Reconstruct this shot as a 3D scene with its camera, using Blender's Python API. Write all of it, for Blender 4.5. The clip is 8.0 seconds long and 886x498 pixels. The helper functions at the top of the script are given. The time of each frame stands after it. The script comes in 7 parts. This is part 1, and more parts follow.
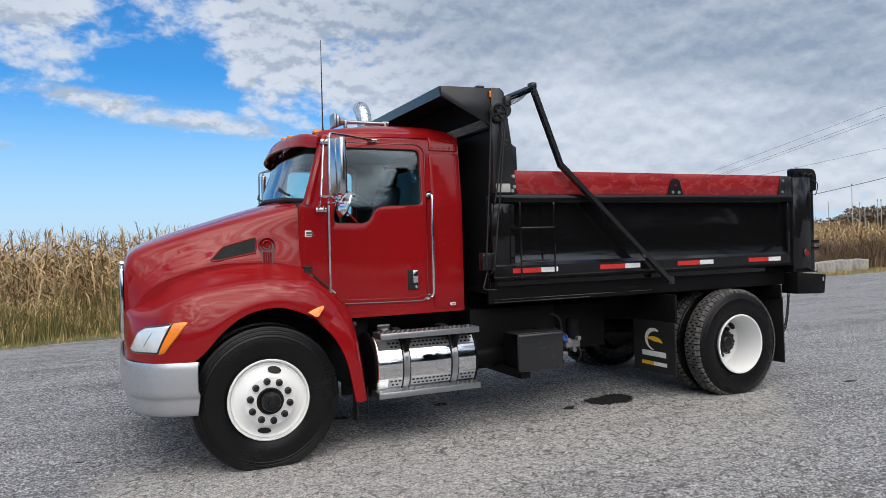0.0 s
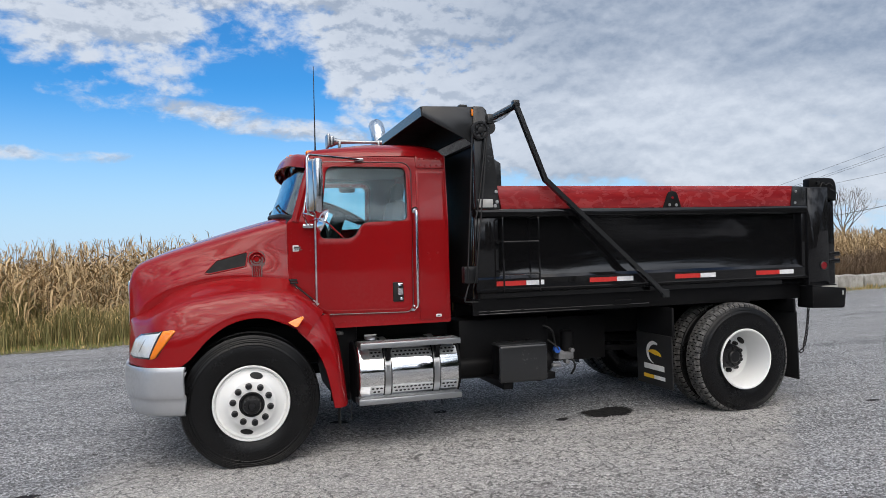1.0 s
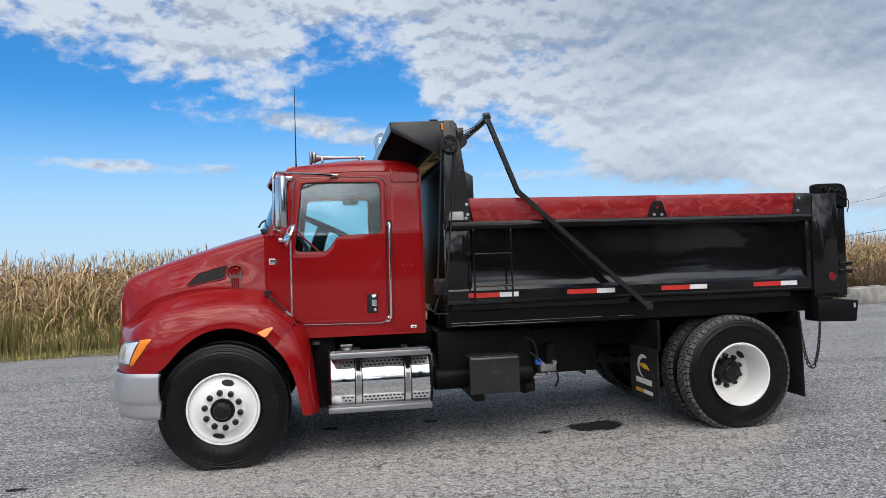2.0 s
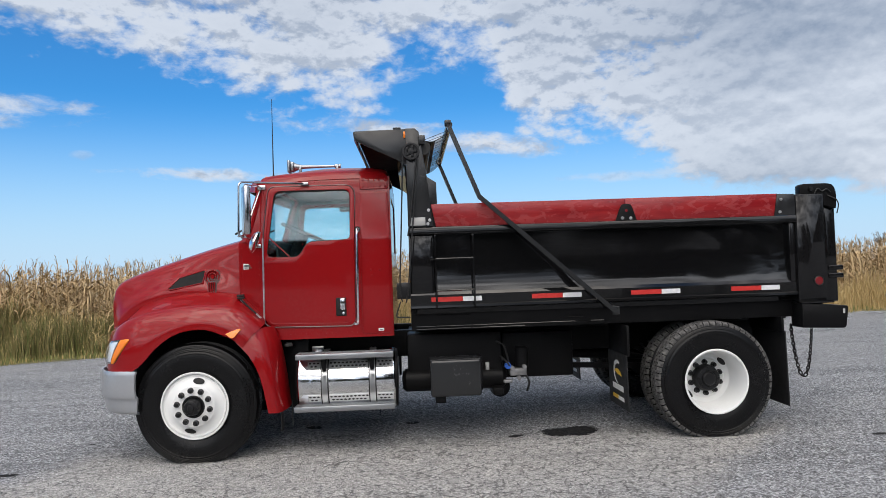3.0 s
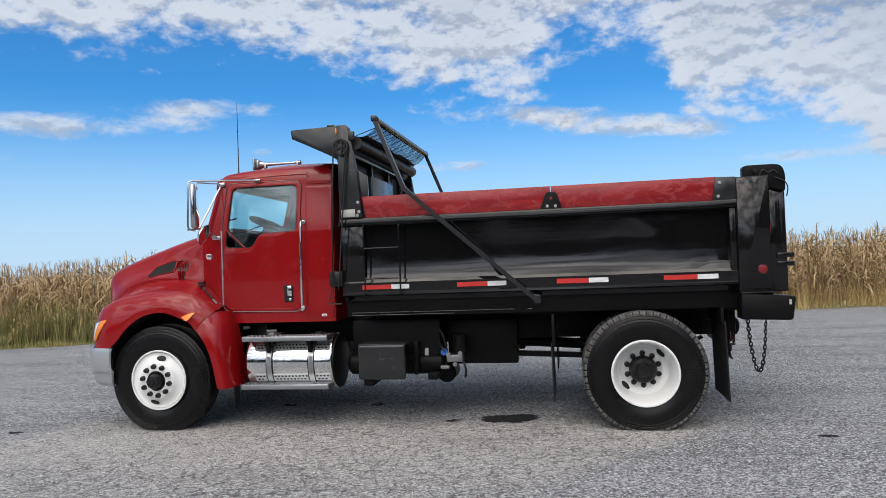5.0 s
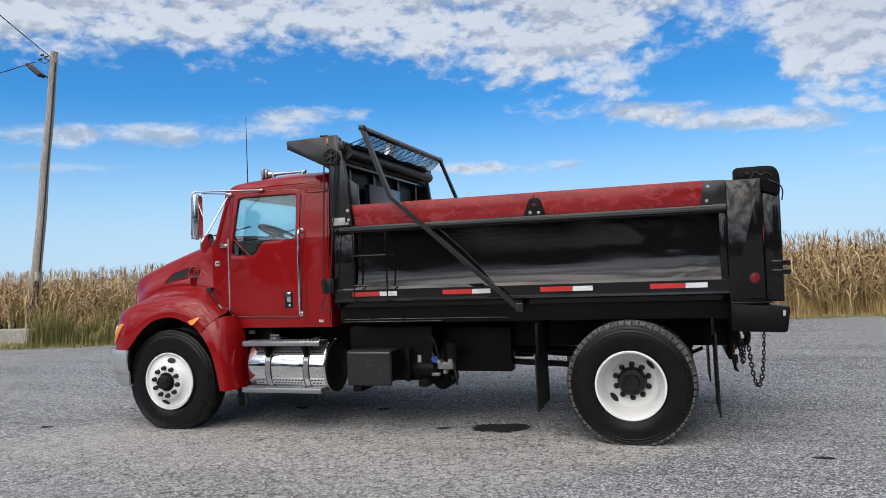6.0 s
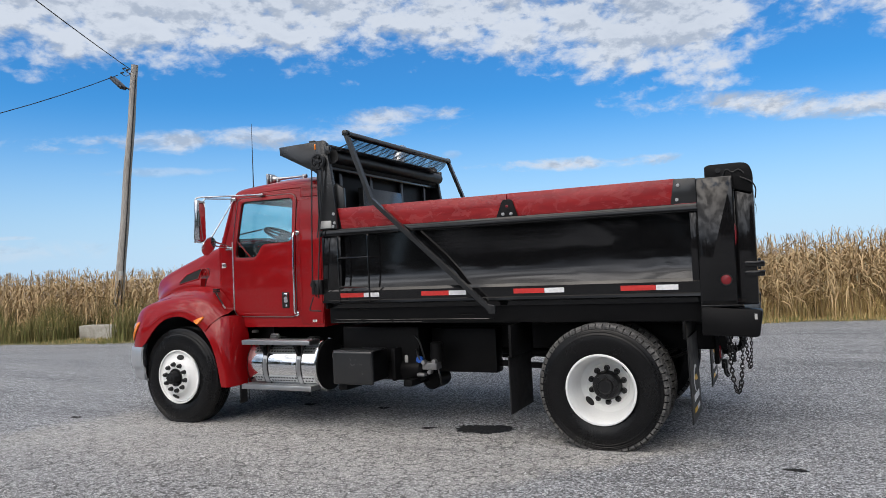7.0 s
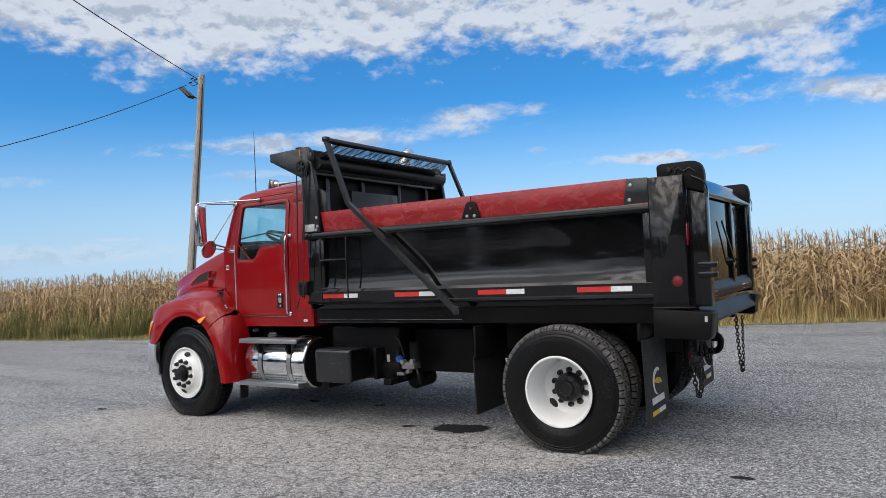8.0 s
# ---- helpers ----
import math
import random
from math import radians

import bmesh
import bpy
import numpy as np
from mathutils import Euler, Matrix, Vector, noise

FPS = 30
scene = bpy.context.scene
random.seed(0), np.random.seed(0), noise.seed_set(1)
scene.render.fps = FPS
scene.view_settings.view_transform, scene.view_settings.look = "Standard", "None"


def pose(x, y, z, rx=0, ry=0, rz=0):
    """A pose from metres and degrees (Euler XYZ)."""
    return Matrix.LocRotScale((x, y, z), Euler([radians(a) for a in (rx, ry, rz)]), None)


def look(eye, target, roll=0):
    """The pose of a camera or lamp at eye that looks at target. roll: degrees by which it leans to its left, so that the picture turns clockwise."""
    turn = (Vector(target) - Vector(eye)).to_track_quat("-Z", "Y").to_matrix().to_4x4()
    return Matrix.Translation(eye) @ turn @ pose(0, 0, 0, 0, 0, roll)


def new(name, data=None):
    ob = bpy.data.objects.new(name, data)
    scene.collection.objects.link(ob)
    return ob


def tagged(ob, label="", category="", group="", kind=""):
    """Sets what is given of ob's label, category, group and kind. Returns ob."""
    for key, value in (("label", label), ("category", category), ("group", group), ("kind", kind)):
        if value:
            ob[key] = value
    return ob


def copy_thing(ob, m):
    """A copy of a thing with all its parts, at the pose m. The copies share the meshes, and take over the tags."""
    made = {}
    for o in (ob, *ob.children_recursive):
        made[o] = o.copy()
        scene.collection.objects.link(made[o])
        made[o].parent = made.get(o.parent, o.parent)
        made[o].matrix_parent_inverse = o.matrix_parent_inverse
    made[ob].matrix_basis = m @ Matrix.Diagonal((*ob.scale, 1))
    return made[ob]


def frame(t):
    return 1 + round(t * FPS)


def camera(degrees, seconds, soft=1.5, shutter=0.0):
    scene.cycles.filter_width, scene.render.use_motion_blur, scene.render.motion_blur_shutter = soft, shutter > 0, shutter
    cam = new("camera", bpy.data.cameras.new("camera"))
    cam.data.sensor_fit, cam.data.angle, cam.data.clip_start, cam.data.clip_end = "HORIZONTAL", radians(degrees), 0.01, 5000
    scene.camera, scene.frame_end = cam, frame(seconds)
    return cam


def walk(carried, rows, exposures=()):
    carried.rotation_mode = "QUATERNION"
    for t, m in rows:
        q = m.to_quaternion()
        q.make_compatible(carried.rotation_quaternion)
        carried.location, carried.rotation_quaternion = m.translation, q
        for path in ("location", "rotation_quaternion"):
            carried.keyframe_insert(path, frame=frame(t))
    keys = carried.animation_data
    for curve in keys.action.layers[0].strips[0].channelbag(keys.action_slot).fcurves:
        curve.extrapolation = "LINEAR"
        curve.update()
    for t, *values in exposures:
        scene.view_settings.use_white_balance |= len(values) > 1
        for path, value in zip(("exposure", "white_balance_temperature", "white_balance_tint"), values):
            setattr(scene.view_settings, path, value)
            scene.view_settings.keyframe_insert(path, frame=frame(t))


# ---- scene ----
cam = camera(63.9, 8.0, soft=0.8)
PATH = [
    (0, (-0.965, -6.479, 1.574), (-0.137, -4.658, 1.56), -1.6),
    (0.5, (-0.599, -6.753, 1.601), (0.101, -4.879, 1.597), -1.6),
    (1, (-0.175, -7.018, 1.624), (0.409, -5.105, 1.631), -1.6),
    (1.5, (0.321, -7.203, 1.653), (0.773, -5.255, 1.672), -1.7),
    (3, (1.913, -7.593, 1.62), (2.001, -5.595, 1.67), -2.0),
    (3.5, (2.456, -7.682, 1.554), (2.417, -5.684, 1.621), -2.0),
    (4, (3.019, -7.728, 1.553), (2.869, -5.735, 1.62), -2.1),
    (4.5, (3.535, -7.733, 1.546), (3.286, -5.749, 1.587), -2.2),
    (6, (5.021, -7.425, 1.579), (4.402, -5.524, 1.623), -2.3),
    (6.5, (5.522, -7.298, 1.577), (4.76, -5.449, 1.631), -2.4),
    (7, (6.004, -7.094, 1.573), (5.148, -5.287, 1.621), -2.5),
    (7.5, (6.494, -6.902, 1.573), (5.532, -5.149, 1.629), -2.6),
    (8, (6.984, -6.68, 1.562), (5.918, -4.988, 1.614), -2.8),
]
walk(cam, [(t, look(e, g, r)) for t, e, g, r in PATH])

# ---- world, sun, exposure ----
GZ = 0.0             # height of the yard under the rear tyres
NOSE_DROP = 0.014    # the front tyres stand this much lower
scene.view_settings.exposure = 0.14
SUN_EL, SUN_AZ = 54.0, 188.0     # degrees; azimuth from +y towards +x
world = bpy.data.worlds.new("sky")
scene.world = world
world.use_nodes = True
wt = world.node_tree
wt.nodes.clear()


def set_props(n, p):
    if "operation" in p:
        n.operation = p["operation"]
    if "data_type" in p:
        n.data_type = p["data_type"]
    if "blend_type" in p:
        n.blend_type = p["blend_type"]
    if "interpolation_type" in p:
        n.interpolation_type = p["interpolation_type"]
    if "feature" in p:
        n.feature = p["feature"]
    return n


def wnode(kind, **props):
    return set_props(wt.nodes.new(kind), props)


def wmath(op, a, b=None, c=None):
    n = wnode("ShaderNodeMath", operation=op)
    for i, v in enumerate((a, b, c)):
        if v is None:
            continue
        if isinstance(v, (int, float)):
            n.inputs[i].default_value = v
        else:
            wt.links.new(v, n.inputs[i])
    return n.outputs[0]


def wramp(value, lo, hi, out_lo=0.0, out_hi=1.0):
    n = wnode("ShaderNodeMapRange", interpolation_type="SMOOTHSTEP")
    wt.links.new(value, n.inputs["Value"])
    for k, v in (("From Min", lo), ("From Max", hi), ("To Min", out_lo), ("To Max", out_hi)):
        n.inputs[k].default_value = v
    return n.outputs["Result"]


def wmix(fac, a, b):
    n = wnode("ShaderNodeMix", data_type="RGBA")
    for sock, v in ((n.inputs["Factor"], fac), (n.inputs["A"], a), (n.inputs["B"], b)):
        if isinstance(v, (tuple, float, int)):
            sock.default_value = v
        else:
            wt.links.new(v, sock)
    return n.outputs["Result"]


def build_sky():
    """Blue sky under a broken sheet of small puffs that closes to grey cover in the east and overhead."""
    sky = wnode("ShaderNodeTexSky")
    sky.sky_type, sky.sun_disc, sky.air_density, sky.dust_density, sky.ozone_density = "NISHITA", False, 1.0, 0.6, 2.0
    sky.sun_elevation, sky.sun_rotation = radians(SUN_EL), radians(SUN_AZ)
    co = wnode("ShaderNodeTexCoord")
    sep = wnode("ShaderNodeSeparateXYZ")
    wt.links.new(co.outputs["Generated"], sep.inputs[0])
    dx, dy, dz = sep.outputs
    deg = 180 / math.pi
    az = wmath("MULTIPLY", wmath("ARCTAN2", dy, dx), deg)
    el = wmath("MULTIPLY", wmath("ARCSINE", dz), deg)

    def noise_of(vec, scale, detail, rough, stretch=(1, 1, 1), shift=(0, 0, 0), distort=0.0):
        m = wnode("ShaderNodeMapping")
        m.inputs["Scale"].default_value, m.inputs["Location"].default_value = stretch, shift
        wt.links.new(vec, m.inputs["Vector"])
        n = wnode("ShaderNodeTexNoise")
        n.inputs["Scale"].default_value, n.inputs["Detail"].default_value = scale, detail
        n.inputs["Roughness"].default_value, n.inputs["Distortion"].default_value = rough, distort
        wt.links.new(m.outputs[0], n.inputs["Vector"])
        return n.outputs["Fac"]

    way = co.outputs["Generated"]

    def puffs(lift):
        """Density of the puffs; lift looks a little higher up the sky."""
        lump = noise_of(way, 5.5, 3, 0.5, (1, 1, 2.4), (0.7, 0.2, 0.1 + lift * 2.4))
        puff = noise_of(way, 15.0, 4, 0.55, (1, 1, 2.0), (3.1, 1.2, 0.4 + lift * 2.0), 0.25)
        fleck = noise_of(way, 38.0, 5, 0.60, (1, 1, 1.7), (1.7, 4.2, 0.9 + lift * 1.7), 0.2)
        return wmath("ADD", wmath("ADD", wmath("MULTIPLY", lump, 0.36), wmath("MULTIPLY", puff, 0.36)), wmath("MULTIPLY", fleck, 0.28))

    grain, above = puffs(0.0), puffs(0.011)
    big = noise_of(way, 2.2, 3, 0.5, (1, 1, 2.6), (0.3, 0.0, 2.0))
    # height of the sheet's lower edge, in degrees, along the horizon
    edge = wmath("ADD", 16.6, wramp(az, 107, 100, 0.0, -3.2))
    for lo, hi, by in ((96, 89, 3.4), (84.5, 80, -6.2), (77, 62, -6.4), (60, 48, -3.0), (-128, -178, 12.0)):
        edge = wmath("ADD", edge, wramp(az, lo, hi, 0.0, by))
    over = wmath("SUBTRACT", el, edge)
    rise = wmath("MAXIMUM", wmath("MINIMUM", wmath("MULTIPLY", over, 0.042), 0.125), -0.30)
    core = wramp(az, 80, 58)
    dens = wmath("ADD", wmath("ADD", grain, rise), wmath("MULTIPLY", wmath("MULTIPLY", core, wramp(over, 0.0, 3.0)), 0.12))
    # overhead the same puffs stand nearer and look larger
    plane = wnode("ShaderNodeCombineXYZ")
    up = wmath("MAXIMUM", dz, 0.2)
    wt.links.new(wmath("DIVIDE", dx, up), plane.inputs[0]), wt.links.new(wmath("DIVIDE", dy, up), plane.inputs[1])
    top = noise_of(plane.outputs[0], 5.2, 6, 0.62, shift=(2.0, 5.0, 0.0), distort=0.3)
    high = wramp(el, 22, 36)
    low = wmath("SUBTRACT", 1.0, high)
    dens = wmath("ADD", wmath("MULTIPLY", dens, low), wmath("MULTIPLY", wmath("ADD", top, 0.10), high))
    sheet = wramp(dens, 0.455, 0.615, 0.0, 0.95)
    # single flat clouds that stand clear of the sheet: azimuth, elevation, half width, half height, slope of the axis
    polar = wnode("ShaderNodeCombineXYZ")
    wt.links.new(az, polar.inputs[0]), wt.links.new(wmath("MULTIPLY", el, 2.2), polar.inputs[1])
    ragged = noise_of(polar.outputs[0], 0.26, 7, 0.64, shift=(0.4, 0.9, 0), distort=0.35)
    lone = None
    for a0, e0, w0, h0, slope, strength in ((88.0, 10.4, 13.0, 1.15, 0.13, 1.0), (104.4, 7.6, 8.2, 0.62, 0.02, 0.95), (130.0, 10.5, 17.5, 0.95, -0.055, 0.85),
                                            (118.5, 12.1, 6.5, 0.9, -0.02, 0.85), (153.5, 7.3, 3.6, 0.55, 0.0, 0.55), (146.8, 3.2, 1.9, 0.22, 0.0, 0.55),
                                            (114.4, 8.9, 0.9, 0.42, 0.0, 0.30), (137.0, 7.9, 6.0, 0.4, -0.03, 0.35), (152.0, 2.2, 14.0, 1.1, 0.0, 0.40),
                                            (72.0, 6.6, 6.0, 0.5, 0.0, 0.5)):
        u = wmath("MULTIPLY", wmath("SUBTRACT", az, a0), 1 / w0)
        axis = wmath("ADD", e0, wmath("MULTIPLY", wmath("SUBTRACT", az, a0), slope))
        v = wmath("MULTIPLY", wmath("SUBTRACT", el, axis), 1 / h0)
        near = wmath("SUBTRACT", 1.0, wmath("ADD", wmath("MULTIPLY", u, u), wmath("MULTIPLY", v, v)))
        body = wramp(wmath("ADD", near, wmath("MULTIPLY", wmath("SUBTRACT", ragged, 0.5), 3.8)), 0.0, 1.35, 0.0, strength)
        body = wmath("MULTIPLY", body, wramp(near, -0.9, 0.2))
        lone = body if lone is None else wmath("MAXIMUM", lone, body)
    alpha = wmath("MINIMUM", wmath("MAXIMUM", sheet, lone), 1.0)
    # the puffs are white on top and grey below; the closed cover is softly mottled
    belly = wramp(wmath("SUBTRACT", above, grain), -0.03, 0.07, 0.0, 0.60)
    deep = wramp(over, 1.0, 9.0, 0.0, 0.20)
    lumpy = wmath("ADD", wmath("ADD", belly, deep), wramp(dens, 0.62, 0.85, 0.0, 0.25))
    lumpy = wmath("ADD", wmath("MULTIPLY", lumpy, low), wmath("MULTIPLY", wramp(top, 0.58, 0.42, 0.05, 0.95), high))
    soft = wmath("ADD", wramp(big, 0.34, 0.66, 0.12, 0.85), wmath("MULTIPLY", wmath("SUBTRACT", above, grain), 2.2))
    shade = wmath("ADD", wmath("MULTIPLY", lumpy, wmath("SUBTRACT", 1.0, core)), wmath("MULTIPLY", soft, core))
    # lumpier and darker cover in the south, behind the yard
    south = wmath("MULTIPLY", wramp(dy, -0.05, -0.45), wmath("SUBTRACT", wramp(wmath("ADD", wmath("MULTIPLY", big, 0.6), wmath("MULTIPLY", grain, 0.4)), 0.56, 0.44), 0.5))
    shade = wmath("MAXIMUM", wmath("MINIMUM", wmath("ADD", shade, south), 1.15), 0.0)
    white = wmix(shade, (0.62, 0.67, 0.75, 1), (0.27, 0.33, 0.43, 1))
    # the sun stands behind the cover in the south and shines through it
    toward = (math.sin(radians(SUN_AZ)) * math.cos(radians(SUN_EL)), math.cos(radians(SUN_AZ)) * math.cos(radians(SUN_EL)), math.sin(radians(SUN_EL)))
    facing = wmath("ADD", wmath("ADD", wmath("MULTIPLY", dx, toward[0]), wmath("MULTIPLY", dy, toward[1])), wmath("MULTIPLY", dz, toward[2]))
    lobe = wramp(facing, 0.55, 1.0)
    bright = wnode("ShaderNodeVectorMath", operation="SCALE")
    wt.links.new(wmix(lobe, white, wmix(0.7, white, (0.70, 0.60, 0.485, 1))), bright.inputs[0])
    # bright gaps and dark bellies alternate in that part of the cover
    streak = noise_of(way, 5.0, 6, 0.62, (1, 1, 2.6), (0.9, 3.3, 0.2), 0.3)
    gaps = wmath("ADD", 1.0, wmath("MULTIPLY", wramp(dy, -0.05, -0.35), wramp(streak, 0.40, 0.60, -0.55, 0.55)))
    wt.links.new(wmath("MULTIPLY", gaps, wmath("ADD", 1.0, wmath("MULTIPLY", lobe, GLOW))), bright.inputs["Scale"])
    white = bright.outputs[0]
    # horizon haze
    haze = wramp(dz, 0.0, 0.24, 0.88, 0.0)
    skyb = wnode("ShaderNodeVectorMath", operation="SCALE")
    skyb.inputs["Scale"].default_value = SKY_STRENGTH
    tint = wnode("ShaderNodeVectorMath", operation="MULTIPLY")
    tint.inputs[1].default_value = (0.31, 1.02, 1.60)
    wt.links.new(sky.outputs[0], tint.inputs[0])
    wt.links.new(tint.outputs[0], skyb.inputs[0])
    clear = wmix(haze, skyb.outputs[0], wmix(wramp(az, 128, 165), (0.53, 0.70, 0.89, 1), (0.45, 0.60, 0.79, 1)))
    # under the horizon the sky is replaced by dull earth
    allsky = wmix(alpha, clear, white)
    ground = wramp(dz, -0.02, 0.0)
    final = wmix(ground, (0.16, 0.15, 0.14, 1), allsky)
    bg = wnode("ShaderNodeBackground")
    wt.links.new(final, bg.inputs["Color"])
    bg.inputs["Strength"].default_value = 1.0
    out = wnode("ShaderNodeOutputWorld")
    wt.links.new(bg.outputs[0], out.inputs[0])


SKY_STRENGTH = 0.085
GLOW = 4.4
build_sky()

sun = bpy.data.lights.new("sun", "SUN")
sun.energy, sun.angle, sun.color = 0.5, radians(40), (1.0, 0.95, 0.88)
sun_ob = new("sun", sun)
sd = Vector((math.sin(radians(SUN_AZ)) * math.cos(radians(SUN_EL)), math.cos(radians(SUN_AZ)) * math.cos(radians(SUN_EL)), math.sin(radians(SUN_EL))))
sun_ob.matrix_basis = look(sd * 50, (0, 0, 0))


# ---- materials ----
class Mat:
    """A node material with a few shorthands."""

    def __init__(self, name, color=(0.5, 0.5, 0.5), rough=0.5, metal=0.0, coat=0.0, spec=0.5):
        self.m = bpy.data.materials.new(name)
        self.m.use_nodes = True
        self.t = self.m.node_tree
        self.b = self.t.nodes["Principled BSDF"]
        self.set("Base Color", (*color, 1)), self.set("Roughness", rough), self.set("Metallic", metal)
        self.set("Coat Weight", coat), self.set("Coat Roughness", 0.04), self.set("Specular IOR Level", spec)
        self.co = self.t.nodes.new("ShaderNodeTexCoord")
        self.bump_out = None

    def set(self, key, v):
        if isinstance(v, (int, float, tuple)):
            self.b.inputs[key].default_value = v
        else:
            self.t.links.new(v, self.b.inputs[key])
        return self

    def node(self, kind, ins=None, **props):
        n = set_props(self.t.nodes.new(kind), props)
        for k, v in (ins or {}).items():
            if isinstance(v, (int, float, tuple)):
                n.inputs[k].default_value = v
            else:
                self.t.links.new(v, n.inputs[k])
        return n

    def noise(self, scale, detail=3, rough=0.55, stretch=(1, 1, 1), distort=0.0, shift=(0, 0, 0), space="Object"):
        mp = self.node("ShaderNodeMapping", {"Vector": self.co.outputs[space], "Scale": stretch, "Location": shift})
        return self.node("ShaderNodeTexNoise", {"Vector": mp.outputs[0], "Scale": scale, "Detail": detail, "Roughness": rough, "Distortion": distort}).outputs["Fac"]

    def voronoi(self, scale, feature="F1", out="Distance", vector=None, rnd=1.0):
        return self.node("ShaderNodeTexVoronoi", {"Vector": vector or self.co.outputs["Object"], "Scale": scale, "Randomness": rnd}, feature=feature).outputs[out]

    def ramp(self, v, lo, hi, a=0.0, b=1.0):
        return self.node("ShaderNodeMapRange", {"Value": v, "From Min": lo, "From Max": hi, "To Min": a, "To Max": b}, interpolation_type="SMOOTHSTEP").outputs["Result"]

    def mix(self, f, a, b, blend="MIX"):
        n = self.node("ShaderNodeMix", data_type="RGBA", blend_type=blend)
        for s, v in ((n.inputs["Factor"], f), (n.inputs["A"], a), (n.inputs["B"], b)):
            if isinstance(v, tuple):
                s.default_value = (*v, 1) if len(v) == 3 else v
            elif isinstance(v, (int, float)):
                s.default_value = v
            else:
                self.t.links.new(v, s)
        return n.outputs["Result"]

    def math(self, op, a, b=0.0):
        return self.node("ShaderNodeMath", {0: a, 1: b}, operation=op).outputs[0]

    def bump(self, height, strength=0.3, dist=0.002):
        ins = {"Height": height, "Strength": strength, "Distance": dist}
        if self.bump_out:
            ins["Normal"] = self.bump_out
        self.bump_out = self.node("ShaderNodeBump", ins).outputs[0]
        self.set("Normal", self.bump_out)
        return self


def paint(name, color, rough, coat, spec=0.5, dirt=(0.18, 0.16, 0.14), dirt_amount=0.10, ripple=0.05, peel=0.02):
    """Lacquered or plain paint with a thin film of dust and faint waviness."""
    a = Mat(name, color, rough, 0.0, coat, spec)
    n1, n2 = a.noise(1.7, 5, 0.6), a.noise(38, 3, 0.6)
    film = a.math("MULTIPLY", a.ramp(n1, 0.42, 0.75), a.ramp(n2, 0.3, 0.8))
    a.set("Base Color", a.mix(a.math("MULTIPLY", film, dirt_amount), color, dirt))
    a.set("Roughness", a.ramp(film, 0.0, 1.0, rough, rough + 0.15))
    a.set("Coat Roughness", a.ramp(film, 0.0, 1.0, 0.02, 0.10))
    a.bump(a.noise(2.6, 2, 0.5), ripple, 0.004)
    a.bump(a.noise(11, 4, 0.6, distort=0.8), peel, 0.004)
    if a.bump_out:
        a.set("Coat Normal", a.bump_out)
    return a.m


M_RED = paint("red_paint", (0.240, 0.0034, 0.0053), 0.5, 0.64, 0.06, dirt_amount=0.06, ripple=0.06, peel=0.05)
M_BLACK = paint("black_gloss_paint", (0.007, 0.007, 0.0075), 0.05, 0.0, 0.38, dirt=(0.03, 0.025, 0.025), dirt_amount=0.12, ripple=0.12)
M_GREY = paint("dark_grey_paint", (0.018, 0.0188, 0.0200), 0.20, 0.0, 0.5, dirt=(0.05, 0.05, 0.05), dirt_amount=0.18, ripple=0.08)
M_CHASSIS = paint("black_chassis_paint", (0.0070, 0.0070, 0.0075), 0.38, 0.0, 0.10, dirt=(0.04, 0.038, 0.036), dirt_amount=0.14, ripple=0.05)
M_WHITE = paint("white_wheel_paint", (0.76, 0.765, 0.755), 0.45, 0.0, 0.4, dirt=(0.40, 0.38, 0.35), dirt_amount=0.18, ripple=0.03)


def skin_paint():
    """Gloss black on thin sheet, faintly drawn out along the panel."""
    a = Mat("black_skin_paint", (0.005, 0.005, 0.0055), 0.07, 0.0, 0.0, 0.55)
    film = a.ramp(a.noise(3.2, 5, 0.6, stretch=(0.5, 1, 2)), 0.45, 0.75)
    a.set("Roughness", a.ramp(film, 0.0, 1.0, 0.06, 0.12))
    a.bump(a.noise(1.4, 2, 0.5, stretch=(1, 1, 1.4)), 0.16, 0.004)
    a.bump(a.noise(4.0, 5, 0.62, stretch=(0.30, 1, 9.0), distort=0.4), 0.05, 0.003)
    # the sheet is buckled towards its rear end
    x = a.node("ShaderNodeSeparateXYZ", {0: a.co.outputs["Object"]}).outputs[0]
    a.bump(a.math("MULTIPLY", a.noise(2.0, 2, 0.45, stretch=(0.8, 1, 1.6), distort=0.4), a.ramp(x, 4.0, 5.2)), 0.85, 0.012)
    return a.m


M_SKIN = skin_paint()
M_SILVER = paint("silver_bumper_paint", (0.48, 0.49, 0.51), 0.30, 0.2, 0.5, dirt=(0.25, 0.24, 0.23), dirt_amount=0.30, ripple=0.03)
M_SILVER.node_tree.nodes["Principled BSDF"].inputs["Metallic"].default_value = 0.6


def rubber():
    a = Mat("tyre_rubber", (0.005, 0.005, 0.0054), 0.30, spec=0.24)
    d = a.math("MULTIPLY", a.ramp(a.noise(4, 5, 0.6), 0.5, 0.8), a.ramp(a.noise(60, 3, 0.6), 0.35, 0.75))
    a.set("Base Color", a.mix(a.math("MULTIPLY", d, 0.12), (0.0060, 0.0060, 0.0064), (0.045, 0.043, 0.041)))
    a.set("Roughness", a.ramp(d, 0, 1, 0.27, 0.5))
    a.bump(a.noise(140, 3, 0.5), 0.08, 0.001)
    return a.m


def tread_rubber():
    a = Mat("tread_rubber", (0.03, 0.03, 0.03), 0.85)
    d = a.ramp(a.noise(30, 5, 0.65), 0.3, 0.75)
    a.set("Base Color", a.mix(d, (0.022, 0.022, 0.022), (0.15, 0.145, 0.14)))
    a.bump(a.noise(120, 3, 0.6), 0.3, 0.002)
    return a.m


